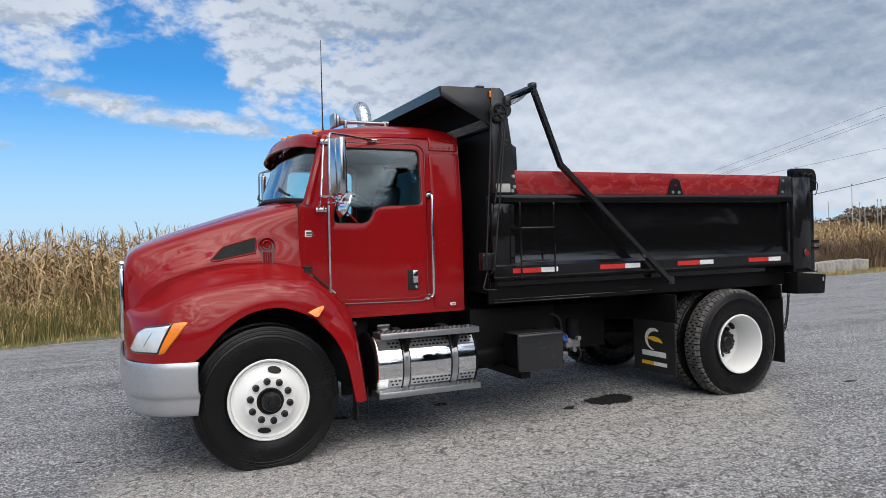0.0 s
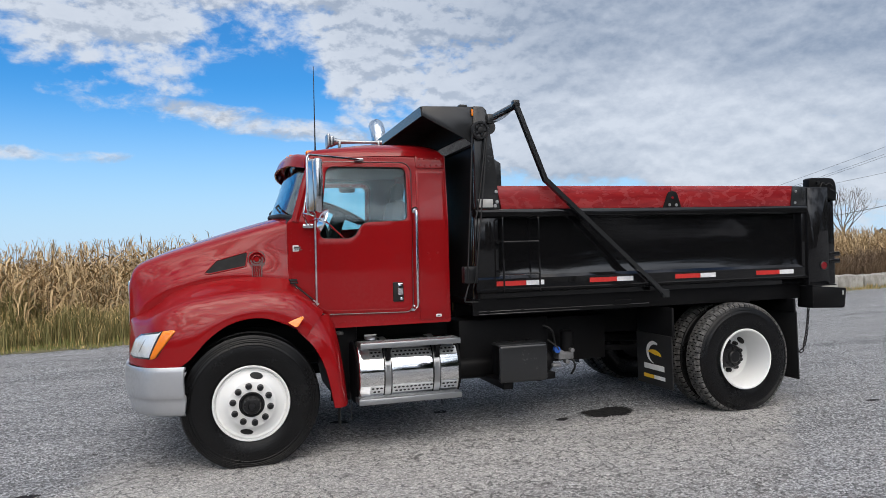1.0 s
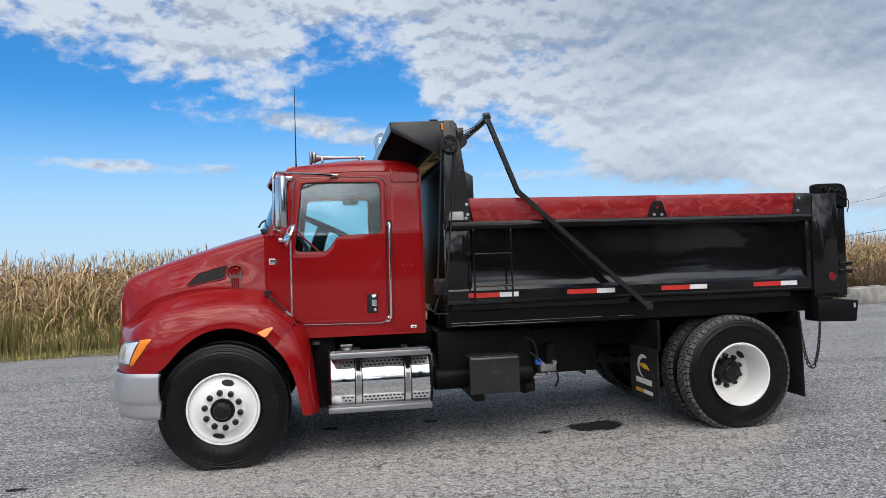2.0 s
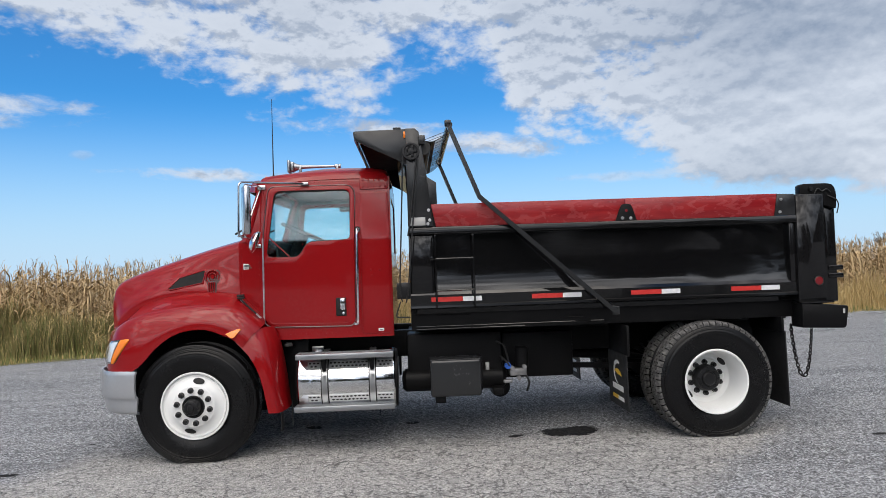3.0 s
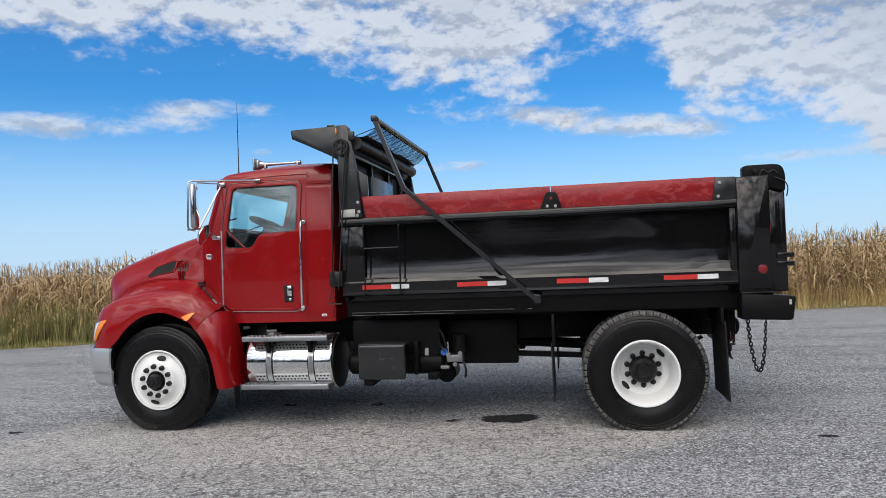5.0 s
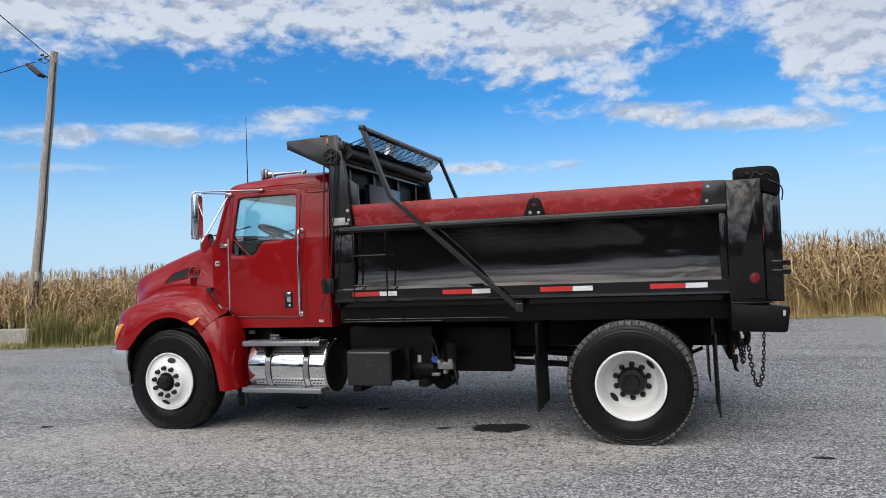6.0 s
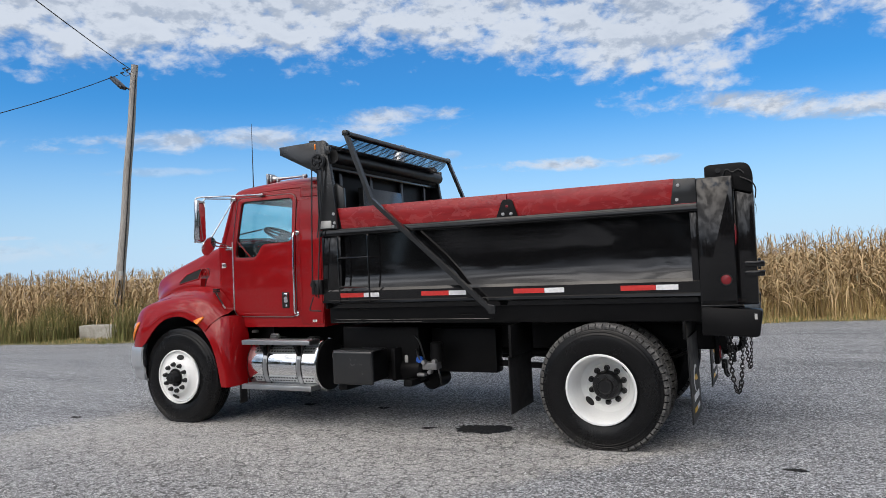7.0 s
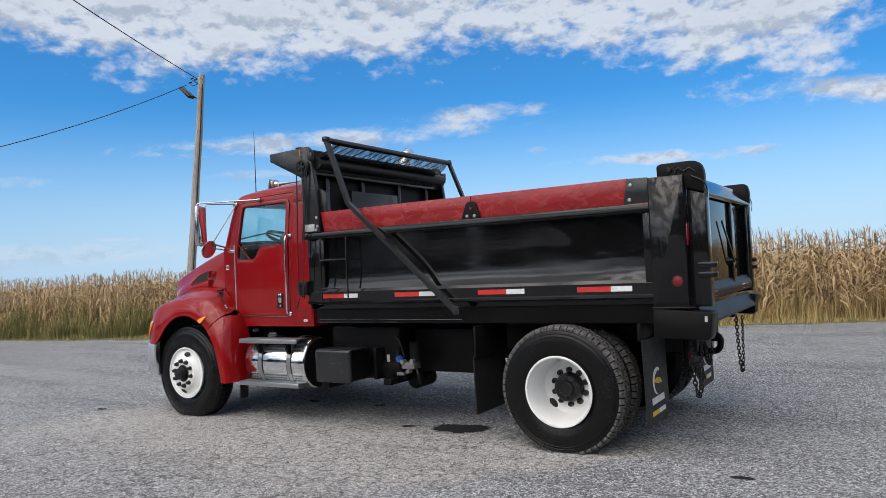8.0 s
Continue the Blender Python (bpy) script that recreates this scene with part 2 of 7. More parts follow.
def chrome(name, rough=0.06, col=(0.80, 0.81, 0.82), brushed=False):
    a = Mat(name, col, rough, 1.0)
    a.set("Roughness", a.ramp(a.noise(9, 5, 0.6), 0.35, 0.8, rough, rough + 0.14))
    if brushed:
        a.bump(a.noise(30, 4, 0.6, stretch=(0.3, 6, 6)), 0.10, 0.001)
    a.bump(a.noise(3.0, 2, 0.5), 0.06, 0.01)
    return a.m


def glass(name, tint=(0.80, 0.93, 0.93)):
    """A pane: clear with a faint tint, glossy by Fresnel."""
    m = bpy.data.materials.new(name)
    m.use_nodes = True
    t = m.node_tree
    t.nodes.clear()
    tr, gl, lw, pw, sc, mx, out = (t.nodes.new("ShaderNode" + k) for k in ("BsdfTransparent", "BsdfGlossy", "LayerWeight", "Math", "MapRange", "MixShader", "OutputMaterial"))
    tr.inputs[0].default_value = (*tint, 1)
    gl.inputs["Roughness"].default_value = 0.01
    pw.operation = "POWER"
    pw.inputs[1].default_value = 4.0
    sc.inputs["To Min"].default_value, sc.inputs["To Max"].default_value = 0.08, 1.0
    t.links.new(lw.outputs["Facing"], pw.inputs[0]), t.links.new(pw.outputs[0], sc.inputs["Value"])
    t.links.new(sc.outputs["Result"], mx.inputs[0]), t.links.new(tr.outputs[0], mx.inputs[1]), t.links.new(gl.outputs[0], mx.inputs[2])
    t.links.new(mx.outputs[0], out.inputs[0])
    return m


def plank_red():
    a = Mat("red_painted_plank", (0.30, 0.015, 0.014), 0.32)
    g = a.noise(7, 6, 0.65, stretch=(0.35, 6, 3.0), distort=0.6)
    blot = a.noise(9, 4, 0.6, stretch=(0.7, 1, 1.3), distort=1.2)
    c = a.mix(a.ramp(g, 0.3, 0.75), (0.215, 0.0075, 0.011), (0.33, 0.024, 0.025))
    c = a.mix(a.ramp(blot, 0.54, 0.64, 0.0, 0.28), c, (0.36, 0.045, 0.043))
    c = a.mix(a.ramp(a.noise(3.5, 5, 0.6, stretch=(0.6, 1, 1.4), distort=0.8), 0.52, 0.66, 0.0, 0.45), c, (0.135, 0.005, 0.007))
    a.set("Base Color", c)
    a.set("Roughness", a.ramp(blot, 0.54, 0.62, 0.22, 0.52))
    a.bump(g, 0.35, 0.003)
    a.bump(blot, 0.10, 0.004)
    return a.m


def simple(name, color, rough=0.5, metal=0.0, vary=0.25, scale=14, spec=0.5):
    a = Mat(name, color, rough, metal, 0, spec)
    n = a.noise(scale, 5, 0.6)
    a.set("Base Color", a.mix(a.ramp(n, 0.3, 0.75), tuple(c * (1 - vary) for c in color), tuple(min(1, c * (1 + vary)) for c in color)))
    a.set("Roughness", a.ramp(n, 0.3, 0.8, rough * 0.85, min(1, rough * 1.2)))
    a.bump(a.noise(scale * 6, 3, 0.6), 0.12, 0.002)
    return a.m


def reflector():
    a = Mat("lamp_reflector", (0.90, 0.91, 0.92), 0.16, 0.25)
    a.bump(a.voronoi(14, rnd=0.6), 0.35, 0.02)
    a.bump(a.noise(30, 3, 0.5, stretch=(3, 3, 0.4)), 0.3, 0.006)
    return a.m


def lens(name, color, rough=0.12, cells=90):
    a = Mat(name, color, rough, 0.0, 0.35)
    a.set("Transmission Weight", 0.10)
    a.bump(a.voronoi(cells, rnd=0.1), 0.35, 0.004)
    return a.m


M_TYRE, M_TREAD = rubber(), tread_rubber()
M_CHROME, M_ALU = chrome("chrome"), chrome("polished_aluminium", 0.035, (0.80, 0.81, 0.82))
M_STEP = chrome("step_aluminium", 0.30, (0.42, 0.43, 0.44), True)
M_MIRROR = Mat("mirror_glass", (0.9, 0.9, 0.9), 0.005, 1.0).m
M_GLASS = glass("cab_glass", (0.78, 0.93, 0.95))
M_PLANK = plank_red()
M_LUG = simple("black_lug_steel", (0.012, 0.012, 0.013), 0.35, 0.3)
M_FLAP = simple("black_rubber_flap", (0.018, 0.018, 0.0185), 0.55, spec=0.3)
M_SEAL = simple("black_rubber_seal", (0.016, 0.016, 0.016), 0.6, spec=0.22)
M_CABLE = simple("black_cable", (0.010, 0.010, 0.010), 0.5)
M_DARK = simple("dark_interior", (0.022, 0.022, 0.023), 0.75)
M_TRIM = chrome("door_edge_chrome", 0.30, (0.17, 0.12, 0.12))
M_TUBE = chrome("mirror_tube_chrome", 0.10, (0.58, 0.58, 0.59))
M_SEATCLOTH = simple("grey_seat_cloth", (0.20, 0.20, 0.195), 0.85)
M_GREYTRIM = simple("grey_interior", (0.085, 0.085, 0.082), 0.75)
M_TAPE_R = simple("red_reflective_tape", (0.52, 0.03, 0.025), 0.35, 0, 0.12, 40)
M_TAPE_W = simple("white_reflective_tape", (0.72, 0.73, 0.74), 0.35, 0, 0.10, 40)
M_ORANGE = lens("orange_lens", (0.90, 0.23, 0.01))
M_REDLENS = lens("red_lens", (0.19, 0.010, 0.014))
M_REFLECTOR = reflector()
M_LAMPGLASS = glass("lamp_glass", (0.95, 0.97, 0.98))
M_VENT = simple("black_vent_mesh", (0.022, 0.022, 0.022), 0.8, spec=0.1)
M_BADGE = simple("badge_ground", (0.045, 0.003, 0.004), 0.4)
M_BLUE = simple("blue_plastic_cap", (0.02, 0.10, 0.45), 0.4)
M_YELLOW = simple("yellow_print", (0.75, 0.45, 0.02), 0.5, 0, 0.08)
M_WPRINT = simple("white_print", (0.75, 0.75, 0.74), 0.5, 0, 0.08)
M_GREYPLATE = simple("pale_grey_plate", (0.42, 0.42, 0.41), 0.55, 0, 0.12)
M_STEEL = simple("bare_steel", (0.50, 0.50, 0.51), 0.35, 0.7)
M_CAST = simple("cast_alloy", (0.26, 0.26, 0.265), 0.45, 0.6)
M_CHAIN = simple("chain_steel", (0.025, 0.023, 0.022), 0.5, 0.6)


def tarp():
    """Woven mesh tarp: part of the light passes its holes."""
    a = Mat("mesh_tarp", (0.035, 0.036, 0.040), 0.55)
    w = a.noise(9, 4, 0.6, stretch=(0.5, 2.0, 1))
    x = a.node("ShaderNodeSeparateXYZ", {0: a.co.outputs["Object"]}).outputs[0]
    a.set("Alpha", a.math("MAXIMUM", a.ramp(w, 0.35, 0.70, 0.55, 0.22), a.ramp(x, 2.155, 2.165, 0.96, 0.0)))
    a.bump(w, 0.4, 0.01)
    return a.m


M_TARP = tarp()


# ---- mesh helpers ----
# Cab and body are drawn on a plan at 0.96 of their true size about this point of the x-z plane.
PLAN_X, PLAN_Z, PLAN_SCALE = 2.33, 1.77, 1.041
plan = {"on": False}


def part(name, bm, material, parent=None, label="", loc=None, sharp=32):
    """Links a bmesh as one mesh object under a thing or a part."""
    me = bpy.data.meshes.new(name)
    if plan["on"]:
        spread = [v.co.y for v in bm.verts]
        near_side = max(spread) < 0 and min(spread) < -1.1
        for v in bm.verts:
            if v.co.x > 5.56 and not near_side:
                # the tail stands nearly flush with the corner posts
                v.co.x = 5.56 + (v.co.x - 5.56) * 0.62
            v.co.x, v.co.z = PLAN_X + (v.co.x - PLAN_X) * PLAN_SCALE, PLAN_Z + (v.co.z - PLAN_Z) * PLAN_SCALE
    bmesh.ops.recalc_face_normals(bm, faces=bm.faces[:])
    bm.to_mesh(me)
    bm.free()
    me.materials.append(material)
    me.polygons.foreach_set("use_smooth", [True] * len(me.polygons))
    me.set_sharp_from_angle(angle=radians(sharp))
    ob = new(name, me)
    ob.parent = parent
    if loc:
        ob.location = loc
    if label:
        ob["label"] = label
    return ob


def again(ob, loc=None, parent=None, scale=None, rot=None):
    """Another object on the same mesh."""
    o = new(ob.name.split(".")[0], ob.data)
    o.parent = parent or ob.parent
    if loc:
        o.location = loc
    if scale:
        o.scale = scale
    if rot:
        o.rotation_euler = rot
    if "label" in ob:
        o["label"] = ob["label"]
    return o


def add_box(bm, lo, hi, bevel=0.006, seg=2, m=None):
    sx, sy, sz = (abs(h - l) for l, h in zip(lo, hi))
    mat = Matrix.Translation([(l + h) / 2 for l, h in zip(lo, hi)]) @ Matrix.Diagonal((sx, sy, sz, 1))
    r = bmesh.ops.create_cube(bm, size=1, matrix=(m or Matrix()) @ mat)
    if bevel:
        es = list({e for v in r["verts"] for e in v.link_edges})
        bmesh.ops.bevel(bm, geom=es, offset=min(bevel, 0.45 * min(sx, sy, sz)), segments=seg, affect="EDGES", profile=0.5)
    return bm


def boxes(*items):
    bm = bmesh.new()
    for it in items:
        add_box(bm, *it)
    return bm


def frame_axes(d):
    d = Vector(d).normalized()
    a = Vector((0, 0, 1)) if abs(d.z) < 0.95 else Vector((1, 0, 0))
    s = d.cross(a).normalized()
    return s, s.cross(d).normalized()


def add_tube(bm, pts, r, n=10, cap=True, square=False, rz=None):
    """A round or rectangular bar along a polyline."""
    pts = [Vector(p) for p in pts]
    rings = []
    s0 = None
    for i, p in enumerate(pts):
        d = (pts[min(i + 1, len(pts) - 1)] - pts[max(i - 1, 0)]).normalized()
        s, u = frame_axes(d)
        if s0 is not None:
            s = (s0 - d * s0.dot(d)).normalized()
            u = s.cross(d).normalized()
        s0 = s
        if square:
            ring = [p + s * r * a + u * (rz or r) * b for a, b in ((1, 1), (-1, 1), (-1, -1), (1, -1))]
        else:
            rr = r[i] if isinstance(r, (list, tuple)) else r
            ring = [p + (s * math.cos(k * math.tau / n) + u * math.sin(k * math.tau / n)) * rr for k in range(n)]
        rings.append([bm.verts.new(q) for q in ring])
    for a, b in zip(rings, rings[1:]):
        for k in range(len(a)):
            bm.faces.new((a[k], a[(k + 1) % len(a)], b[(k + 1) % len(b)], b[k]))
    if cap:
        bm.faces.new(rings[0]), bm.faces.new(rings[-1][::-1])
    return bm


def tube(pts, r, n=10, **kw):
    return add_tube(bmesh.new(), pts, r, n, **kw)


def arc_path(pts, radius=0.05, seg=6):
    """A polyline with rounded corners."""
    pts = [Vector(p) for p in pts]
    out = [pts[0]]
    for a, b, c in zip(pts, pts[1:], pts[2:]):
        p, q = b + (a - b).normalized() * min(radius, (a - b).length * 0.49), b + (c - b).normalized() * min(radius, (c - b).length * 0.49)
        for k in range(seg + 1):
            t = k / seg
            out.append(p * (1 - t) ** 2 + b * 2 * t * (1 - t) + q * t * t)
    out.append(pts[-1])
    return out


def add_lathe(bm, prof, n=48, axis="y", centre=(0, 0, 0), closed=False, cap=True):
    """Turns a profile of (along, radius) about an axis."""
    c = Vector(centre)
    rings = []
    for a, r in prof:
        ring = []
        for k in range(n):
            w = k * math.tau / n
            p = {"y": Vector((r * math.cos(w), a, r * math.sin(w))), "x": Vector((a, r * math.cos(w), r * math.sin(w))), "z": Vector((r * math.cos(w), r * math.sin(w), a))}[axis]
            ring.append(bm.verts.new(c + p))
        rings.append(ring)
    pairs = list(zip(rings, rings[1:])) + ([(rings[-1], rings[0])] if closed else [])
    for a, b in pairs:
        for k in range(n):
            bm.faces.new((a[k], a[(k + 1) % n], b[(k + 1) % n], b[k]))
    if cap and not closed:
        for r, (al, rad) in ((rings[0], prof[0]), (rings[-1], prof[-1])):
            if rad > 1e-5:
                bm.faces.new(r)
    return bm


def lathe(prof, n=48, axis="y", centre=(0, 0, 0), closed=False, cap=True):
    bm = add_lathe(bmesh.new(), prof, n, axis, centre, closed, cap)
    bmesh.ops.remove_doubles(bm, verts=bm.verts[:], dist=1e-5)
    return bm


def cr(p0, p1, p2, p3, t):
    return 0.5 * ((2 * p1) + (p2 - p0) * t + (2 * p0 - 5 * p1 + 4 * p2 - p3) * t * t + (3 * p1 - p0 - 3 * p2 + p3) * t ** 3)


def spline(pts, t):
    """A point of a Catmull-Rom curve; t runs from 0 to the number of spans."""
    n = len(pts)
    i = max(0, min(n - 2, int(math.floor(t))))
    f = t - i
    a, b = pts[i], pts[i + 1]
    p0 = pts[i - 1] if i > 0 else a * 2 - b
    p3 = pts[i + 2] if i + 2 < n else b * 2 - a
    return cr(p0, a, b, p3, f)


class Patch:
    """A smooth sheet through rows of points."""

    def __init__(self, rows):
        self.rows = [[Vector(p) for p in r] for r in rows]

    def at(self, u, v):
        return spline([spline(r, v) for r in self.rows], u)

    def normal(self, u, v):
        e = 0.03
        return (self.at(u + e, v) - self.at(u - e, v)).cross(self.at(u, v + e) - self.at(u, v - e)).normalized()

    def mesh(self, su=6, sv=6, thick=0.0, mirror=False):
        bm = bmesh.new()
        nu, nv = (len(self.rows) - 1) * su, (len(self.rows[0]) - 1) * sv
        g = [[bm.verts.new(self.at(i / su, j / sv)) for j in range(nv + 1)] for i in range(nu + 1)]
        for i in range(nu):
            for j in range(nv):
                try:
                    bm.faces.new((g[i][j], g[i + 1][j], g[i + 1][j + 1], g[i][j + 1]))
                except ValueError:
                    pass
        if mirror:
            flip_y(bm)
        if thick:
            thicken(bm, thick)
        return bm


def thicken(bm, t):
    bmesh.ops.recalc_face_normals(bm, faces=bm.faces[:])
    bmesh.ops.solidify(bm, geom=bm.faces[:], thickness=abs(t))


def flip_y(bm):
    for v in bm.verts:
        v.co.y = -v.co.y


def outline_round(pts, r, seg=5):
    """A closed outline with rounded corners; r may be one radius or one for each corner."""
    out = []
    n = len(pts)
    for i in range(n):
        a, b, c = (Vector((*pts[(i + k) % n], 0)) for k in (-1, 0, 1))
        rad = r[i] if isinstance(r, (list, tuple)) else r
        if rad <= 0:
            out.append((b.x, b.y))
            continue
        p = b + (a - b).normalized() * min(rad, (a - b).length * 0.45)
        q = b + (c - b).normalized() * min(rad, (c - b).length * 0.45)
        for k in range(seg + 1):
            t = k / seg
            w = p * (1 - t) ** 2 + b * 2 * t * (1 - t) + q * t * t
            out.append((w.x, w.y))
    return out


def plate(outline, holes=(), thick=0.02, cuts=(), where=None, bevel=0.0):
    """A sheet in the x-z plane with holes, extruded along y; where(x, z) gives its outer y."""
    bm = bmesh.new()
    edges = []
    for loop in (outline, *holes):
        vs = [bm.verts.new((x, 0, z)) for x, z in loop]
        edges += [bm.edges.new((vs[i], vs[(i + 1) % len(vs)])) for i in range(len(vs))]
    bmesh.ops.triangle_fill(bm, use_beauty=True, use_dissolve=True, edges=edges)
    if cuts:
        for axis, values in cuts:
            no = (1, 0, 0) if axis == "x" else (0, 0, 1)
            for v in values:
                bmesh.ops.bisect_plane(bm, geom=bm.verts[:] + bm.edges[:] + bm.faces[:], plane_co=(v if axis == "x" else 0, 0, v if axis == "z" else 0), plane_no=no)
    back = bmesh.ops.extrude_face_region(bm, geom=bm.faces[:])
    for v in back["geom"]:
        if isinstance(v, bmesh.types.BMVert):
            v.co.y += thick
    if where:
        for v in bm.verts:
            v.co.y += where(v.co.x, v.co.z)
    if bevel:
        bmesh.ops.recalc_face_normals(bm, faces=bm.faces[:])
        es = [e for e in bm.edges if len(e.link_faces) == 2 and e.calc_face_angle(0) > 1.2]
        bmesh.ops.bevel(bm, geom=es, offset=bevel, segments=2, affect="EDGES", profile=0.5)
    return bm


def add_bar(bm, a, b, w, h):
    """A flat bar from a to b, w across and h deep."""
    return add_tube(bm, [a, b], w / 2, square=True, rz=h / 2)


def bar(a, b, w, h):
    return add_bar(bmesh.new(), a, b, w, h)


def thing(name, label, category, group="", kind=""):
    return tagged(new(name), label, category, group, kind)


# ---- ground ----
def ground_material():
    """Old yard: dark loose gravel over worn, cracked, paler asphalt, with oil stains."""
    a = Mat("yard_gravel", (0.2, 0.2, 0.2), 0.9)
    pos = a.co.outputs["Object"]
    sep = a.node("ShaderNodeSeparateXYZ", {0: pos})
    x, y = sep.outputs[0], sep.outputs[1]
    wob = a.math("ADD", a.math("MULTIPLY", a.math("SUBTRACT", a.noise(0.9, 3, 0.5), 0.5), 0.9), a.math("MULTIPLY", a.math("SUBTRACT", a.noise(7.0, 5, 0.7), 0.5), 0.7))
    # the paler worn lane lies between the truck and the open yard
    # the inner edge also puts the truck's shade into the colour, beside real wear
    lane_in = a.ramp(a.math("ADD", y, wob), -1.20, -0.45, 1.0, 0.0)
    lane_x = a.ramp(a.math("ADD", a.math("SUBTRACT", x, a.math("MULTIPLY", y, 0.85)), wob), 6.0, 6.35, 1.0, 0.0)
    lane_w = a.ramp(a.math("ADD", a.math("SUBTRACT", x, a.math("MULTIPLY", y, 0.25)), wob), -1.15, -0.70)
    lane = a.math("MULTIPLY", a.math("MULTIPLY", lane_in, lane_x), lane_w)
    worn = lane
    lane = a.math("MULTIPLY", lane, a.ramp(a.math("ADD", y, wob), -3.3, -1.9, 0.45, 1.0))
    track = a.noise(1.1, 5, 0.6, stretch=(0.22, 1.7, 1), distort=0.5)
    grain = a.node("ShaderNodeSeparateColor", {0: a.voronoi(70, "F1", "Color")}).outputs[0]
    grain2 = a.node("ShaderNodeSeparateColor", {0: a.voronoi(150, "F1", "Color")}).outputs[1]
    pebble = a.node("ShaderNodeSeparateColor", {0: a.voronoi(40, "F1", "Color")}).outputs[2]
    g = a.math("ADD", a.math("MULTIPLY", grain, 0.6), a.math("MULTIPLY", grain2, 0.4))
    fine = a.noise(160, 3, 0.7)
    mid = a.noise(5, 5, 0.65)
    clod = a.noise(44, 5, 0.75)
    chip = a.noise(85, 3, 0.7, shift=(3, 1, 0))
    broad = a.noise(0.35, 4, 0.6)
    c_dark = a.mix(a.ramp(g, 0.34, 0.66), (0.046, 0.048, 0.052), (0.445, 0.45, 0.465))
    c_pale = a.mix(a.ramp(g, 0.30, 0.70), (0.315, 0.300, 0.280), (0.60, 0.578, 0.545))
    c_dark = a.mix(a.ramp(y, 2.0, -1.5, 0.0, 0.26), c_dark, (0.42, 0.425, 0.435))
    c = a.mix(lane, c_dark, c_pale)
    c = a.mix(a.ramp(pebble, 0.93, 0.97, 0.0, 0.75), c, (0.045, 0.043, 0.042))
    c = a.mix(a.ramp(fine, 0.45, 0.8, 0.0, 0.25), c, (0.11, 0.11, 0.11))
    rough_part = a.ramp(lane, 0.0, 1.0, 1.0, 0.22)
    c = a.mix(a.math("MULTIPLY", a.ramp(clod, 0.51, 0.60), a.math("MULTIPLY", rough_part, 0.85)), c, (0.045, 0.047, 0.052))
    c = a.mix(a.math("MULTIPLY", a.ramp(clod, 0.47, 0.38), a.math("MULTIPLY", rough_part, 0.75)), c, (0.56, 0.57, 0.585))
    c = a.mix(a.math("MULTIPLY", a.ramp(chip, 0.590, 0.615), 0.90), c, (0.045, 0.043, 0.042))
    pit = a.noise(34, 3, 0.7, stretch=(0.8, 1.3, 1), shift=(7, 4, 0))
    c = a.mix(a.math("MULTIPLY", a.ramp(pit, 0.625, 0.645), a.ramp(mid, 0.62, 0.45, 0.25, 0.95)), c, (0.050, 0.049, 0.050))
    c = a.mix(a.ramp(mid, 0.40, 0.75, 0.0, 0.30), c, (0.15, 0.148, 0.145))
    c = a.mix(a.ramp(broad, 0.35, 0.7, 0.0, 0.20), c, (0.27, 0.27, 0.275))
    c = a.mix(a.math("MULTIPLY", a.ramp(track, 0.42, 0.66), a.ramp(lane, 0.0, 1.0, 0.40, 0.15)), c, (0.33, 0.33, 0.335))
    c = a.mix(a.math("MULTIPLY", a.ramp(track, 0.48, 0.28), 0.40), c, (0.075, 0.077, 0.082))
    wav = a.node("ShaderNodeVectorMath", {0: a.node("ShaderNodeTexNoise", {"Vector": pos, "Scale": 7.0, "Detail": 5.0, "Roughness": 0.65}).outputs["Color"], 1: (0.22, 0.22, 0.0)}, operation="MULTIPLY").outputs[0]
    bent = a.node("ShaderNodeVectorMath", {0: pos, 1: wav}, operation="ADD").outputs[0]
    crack = a.ramp(a.voronoi(7.5, "DISTANCE_TO_EDGE", vector=bent), 0.010, 0.046, 1.0, 0.0)
    crack = a.math("MULTIPLY", a.math("MULTIPLY", crack, worn), a.math("MAXIMUM", a.ramp(a.noise(0.8, 3), 0.32, 0.50), a.ramp(x, 1.6, 2.8, 0.0, 0.9)))
    c = a.mix(a.math("MULTIPLY", crack, 0.85), c, (0.075, 0.072, 0.070))
    # every stone has its own tone; the loose part is the most uneven
    stone = a.node("ShaderNodeSeparateColor", {0: a.voronoi(64, "F1", "Color")}).outputs[0]
    crumb = a.node("ShaderNodeSeparateColor", {0: a.voronoi(130, "F1", "Color")}).outputs[1]
    tone = a.math("ADD", a.math("MULTIPLY", a.ramp(stone, 0.10, 0.90), 0.65), a.math("MULTIPLY", a.ramp(crumb, 0.1, 0.9), 0.35))
    spread = a.ramp(lane, 0.0, 1.0, 1.45, 0.50)
    gain = a.math("ADD", a.math("MULTIPLY", a.math("SUBTRACT", tone, 0.5), spread), 1.0)
    c = a.node("ShaderNodeVectorMath", {0: c, "Scale": a.math("MAXIMUM", gain, 0.18)}, operation="SCALE").outputs[0]
    a.set("Base Color", c)
    a.set("Roughness", 0.92)
    a.bump(a.voronoi(64), 0.9, 0.012)
    a.bump(fine, 0.5, 0.004)
    a.bump(clod, 0.6, 0.012)
    a.bump(mid, 0.35, 0.02)
    return a.m


def stain_material():
    a = Mat("oil_stained_gravel", (0.03, 0.03, 0.03), 0.8, spec=0.12)
    g = a.node("ShaderNodeSeparateColor", {0: a.voronoi(55, "F1", "Color")}).outputs[0]
    a.set("Base Color", a.mix(g, (0.006, 0.006, 0.006), (0.030, 0.029, 0.028)))
    a.bump(a.voronoi(55), 0.6, 0.008)
    return a.m


M_GROUND, M_STAIN = ground_material(), stain_material()


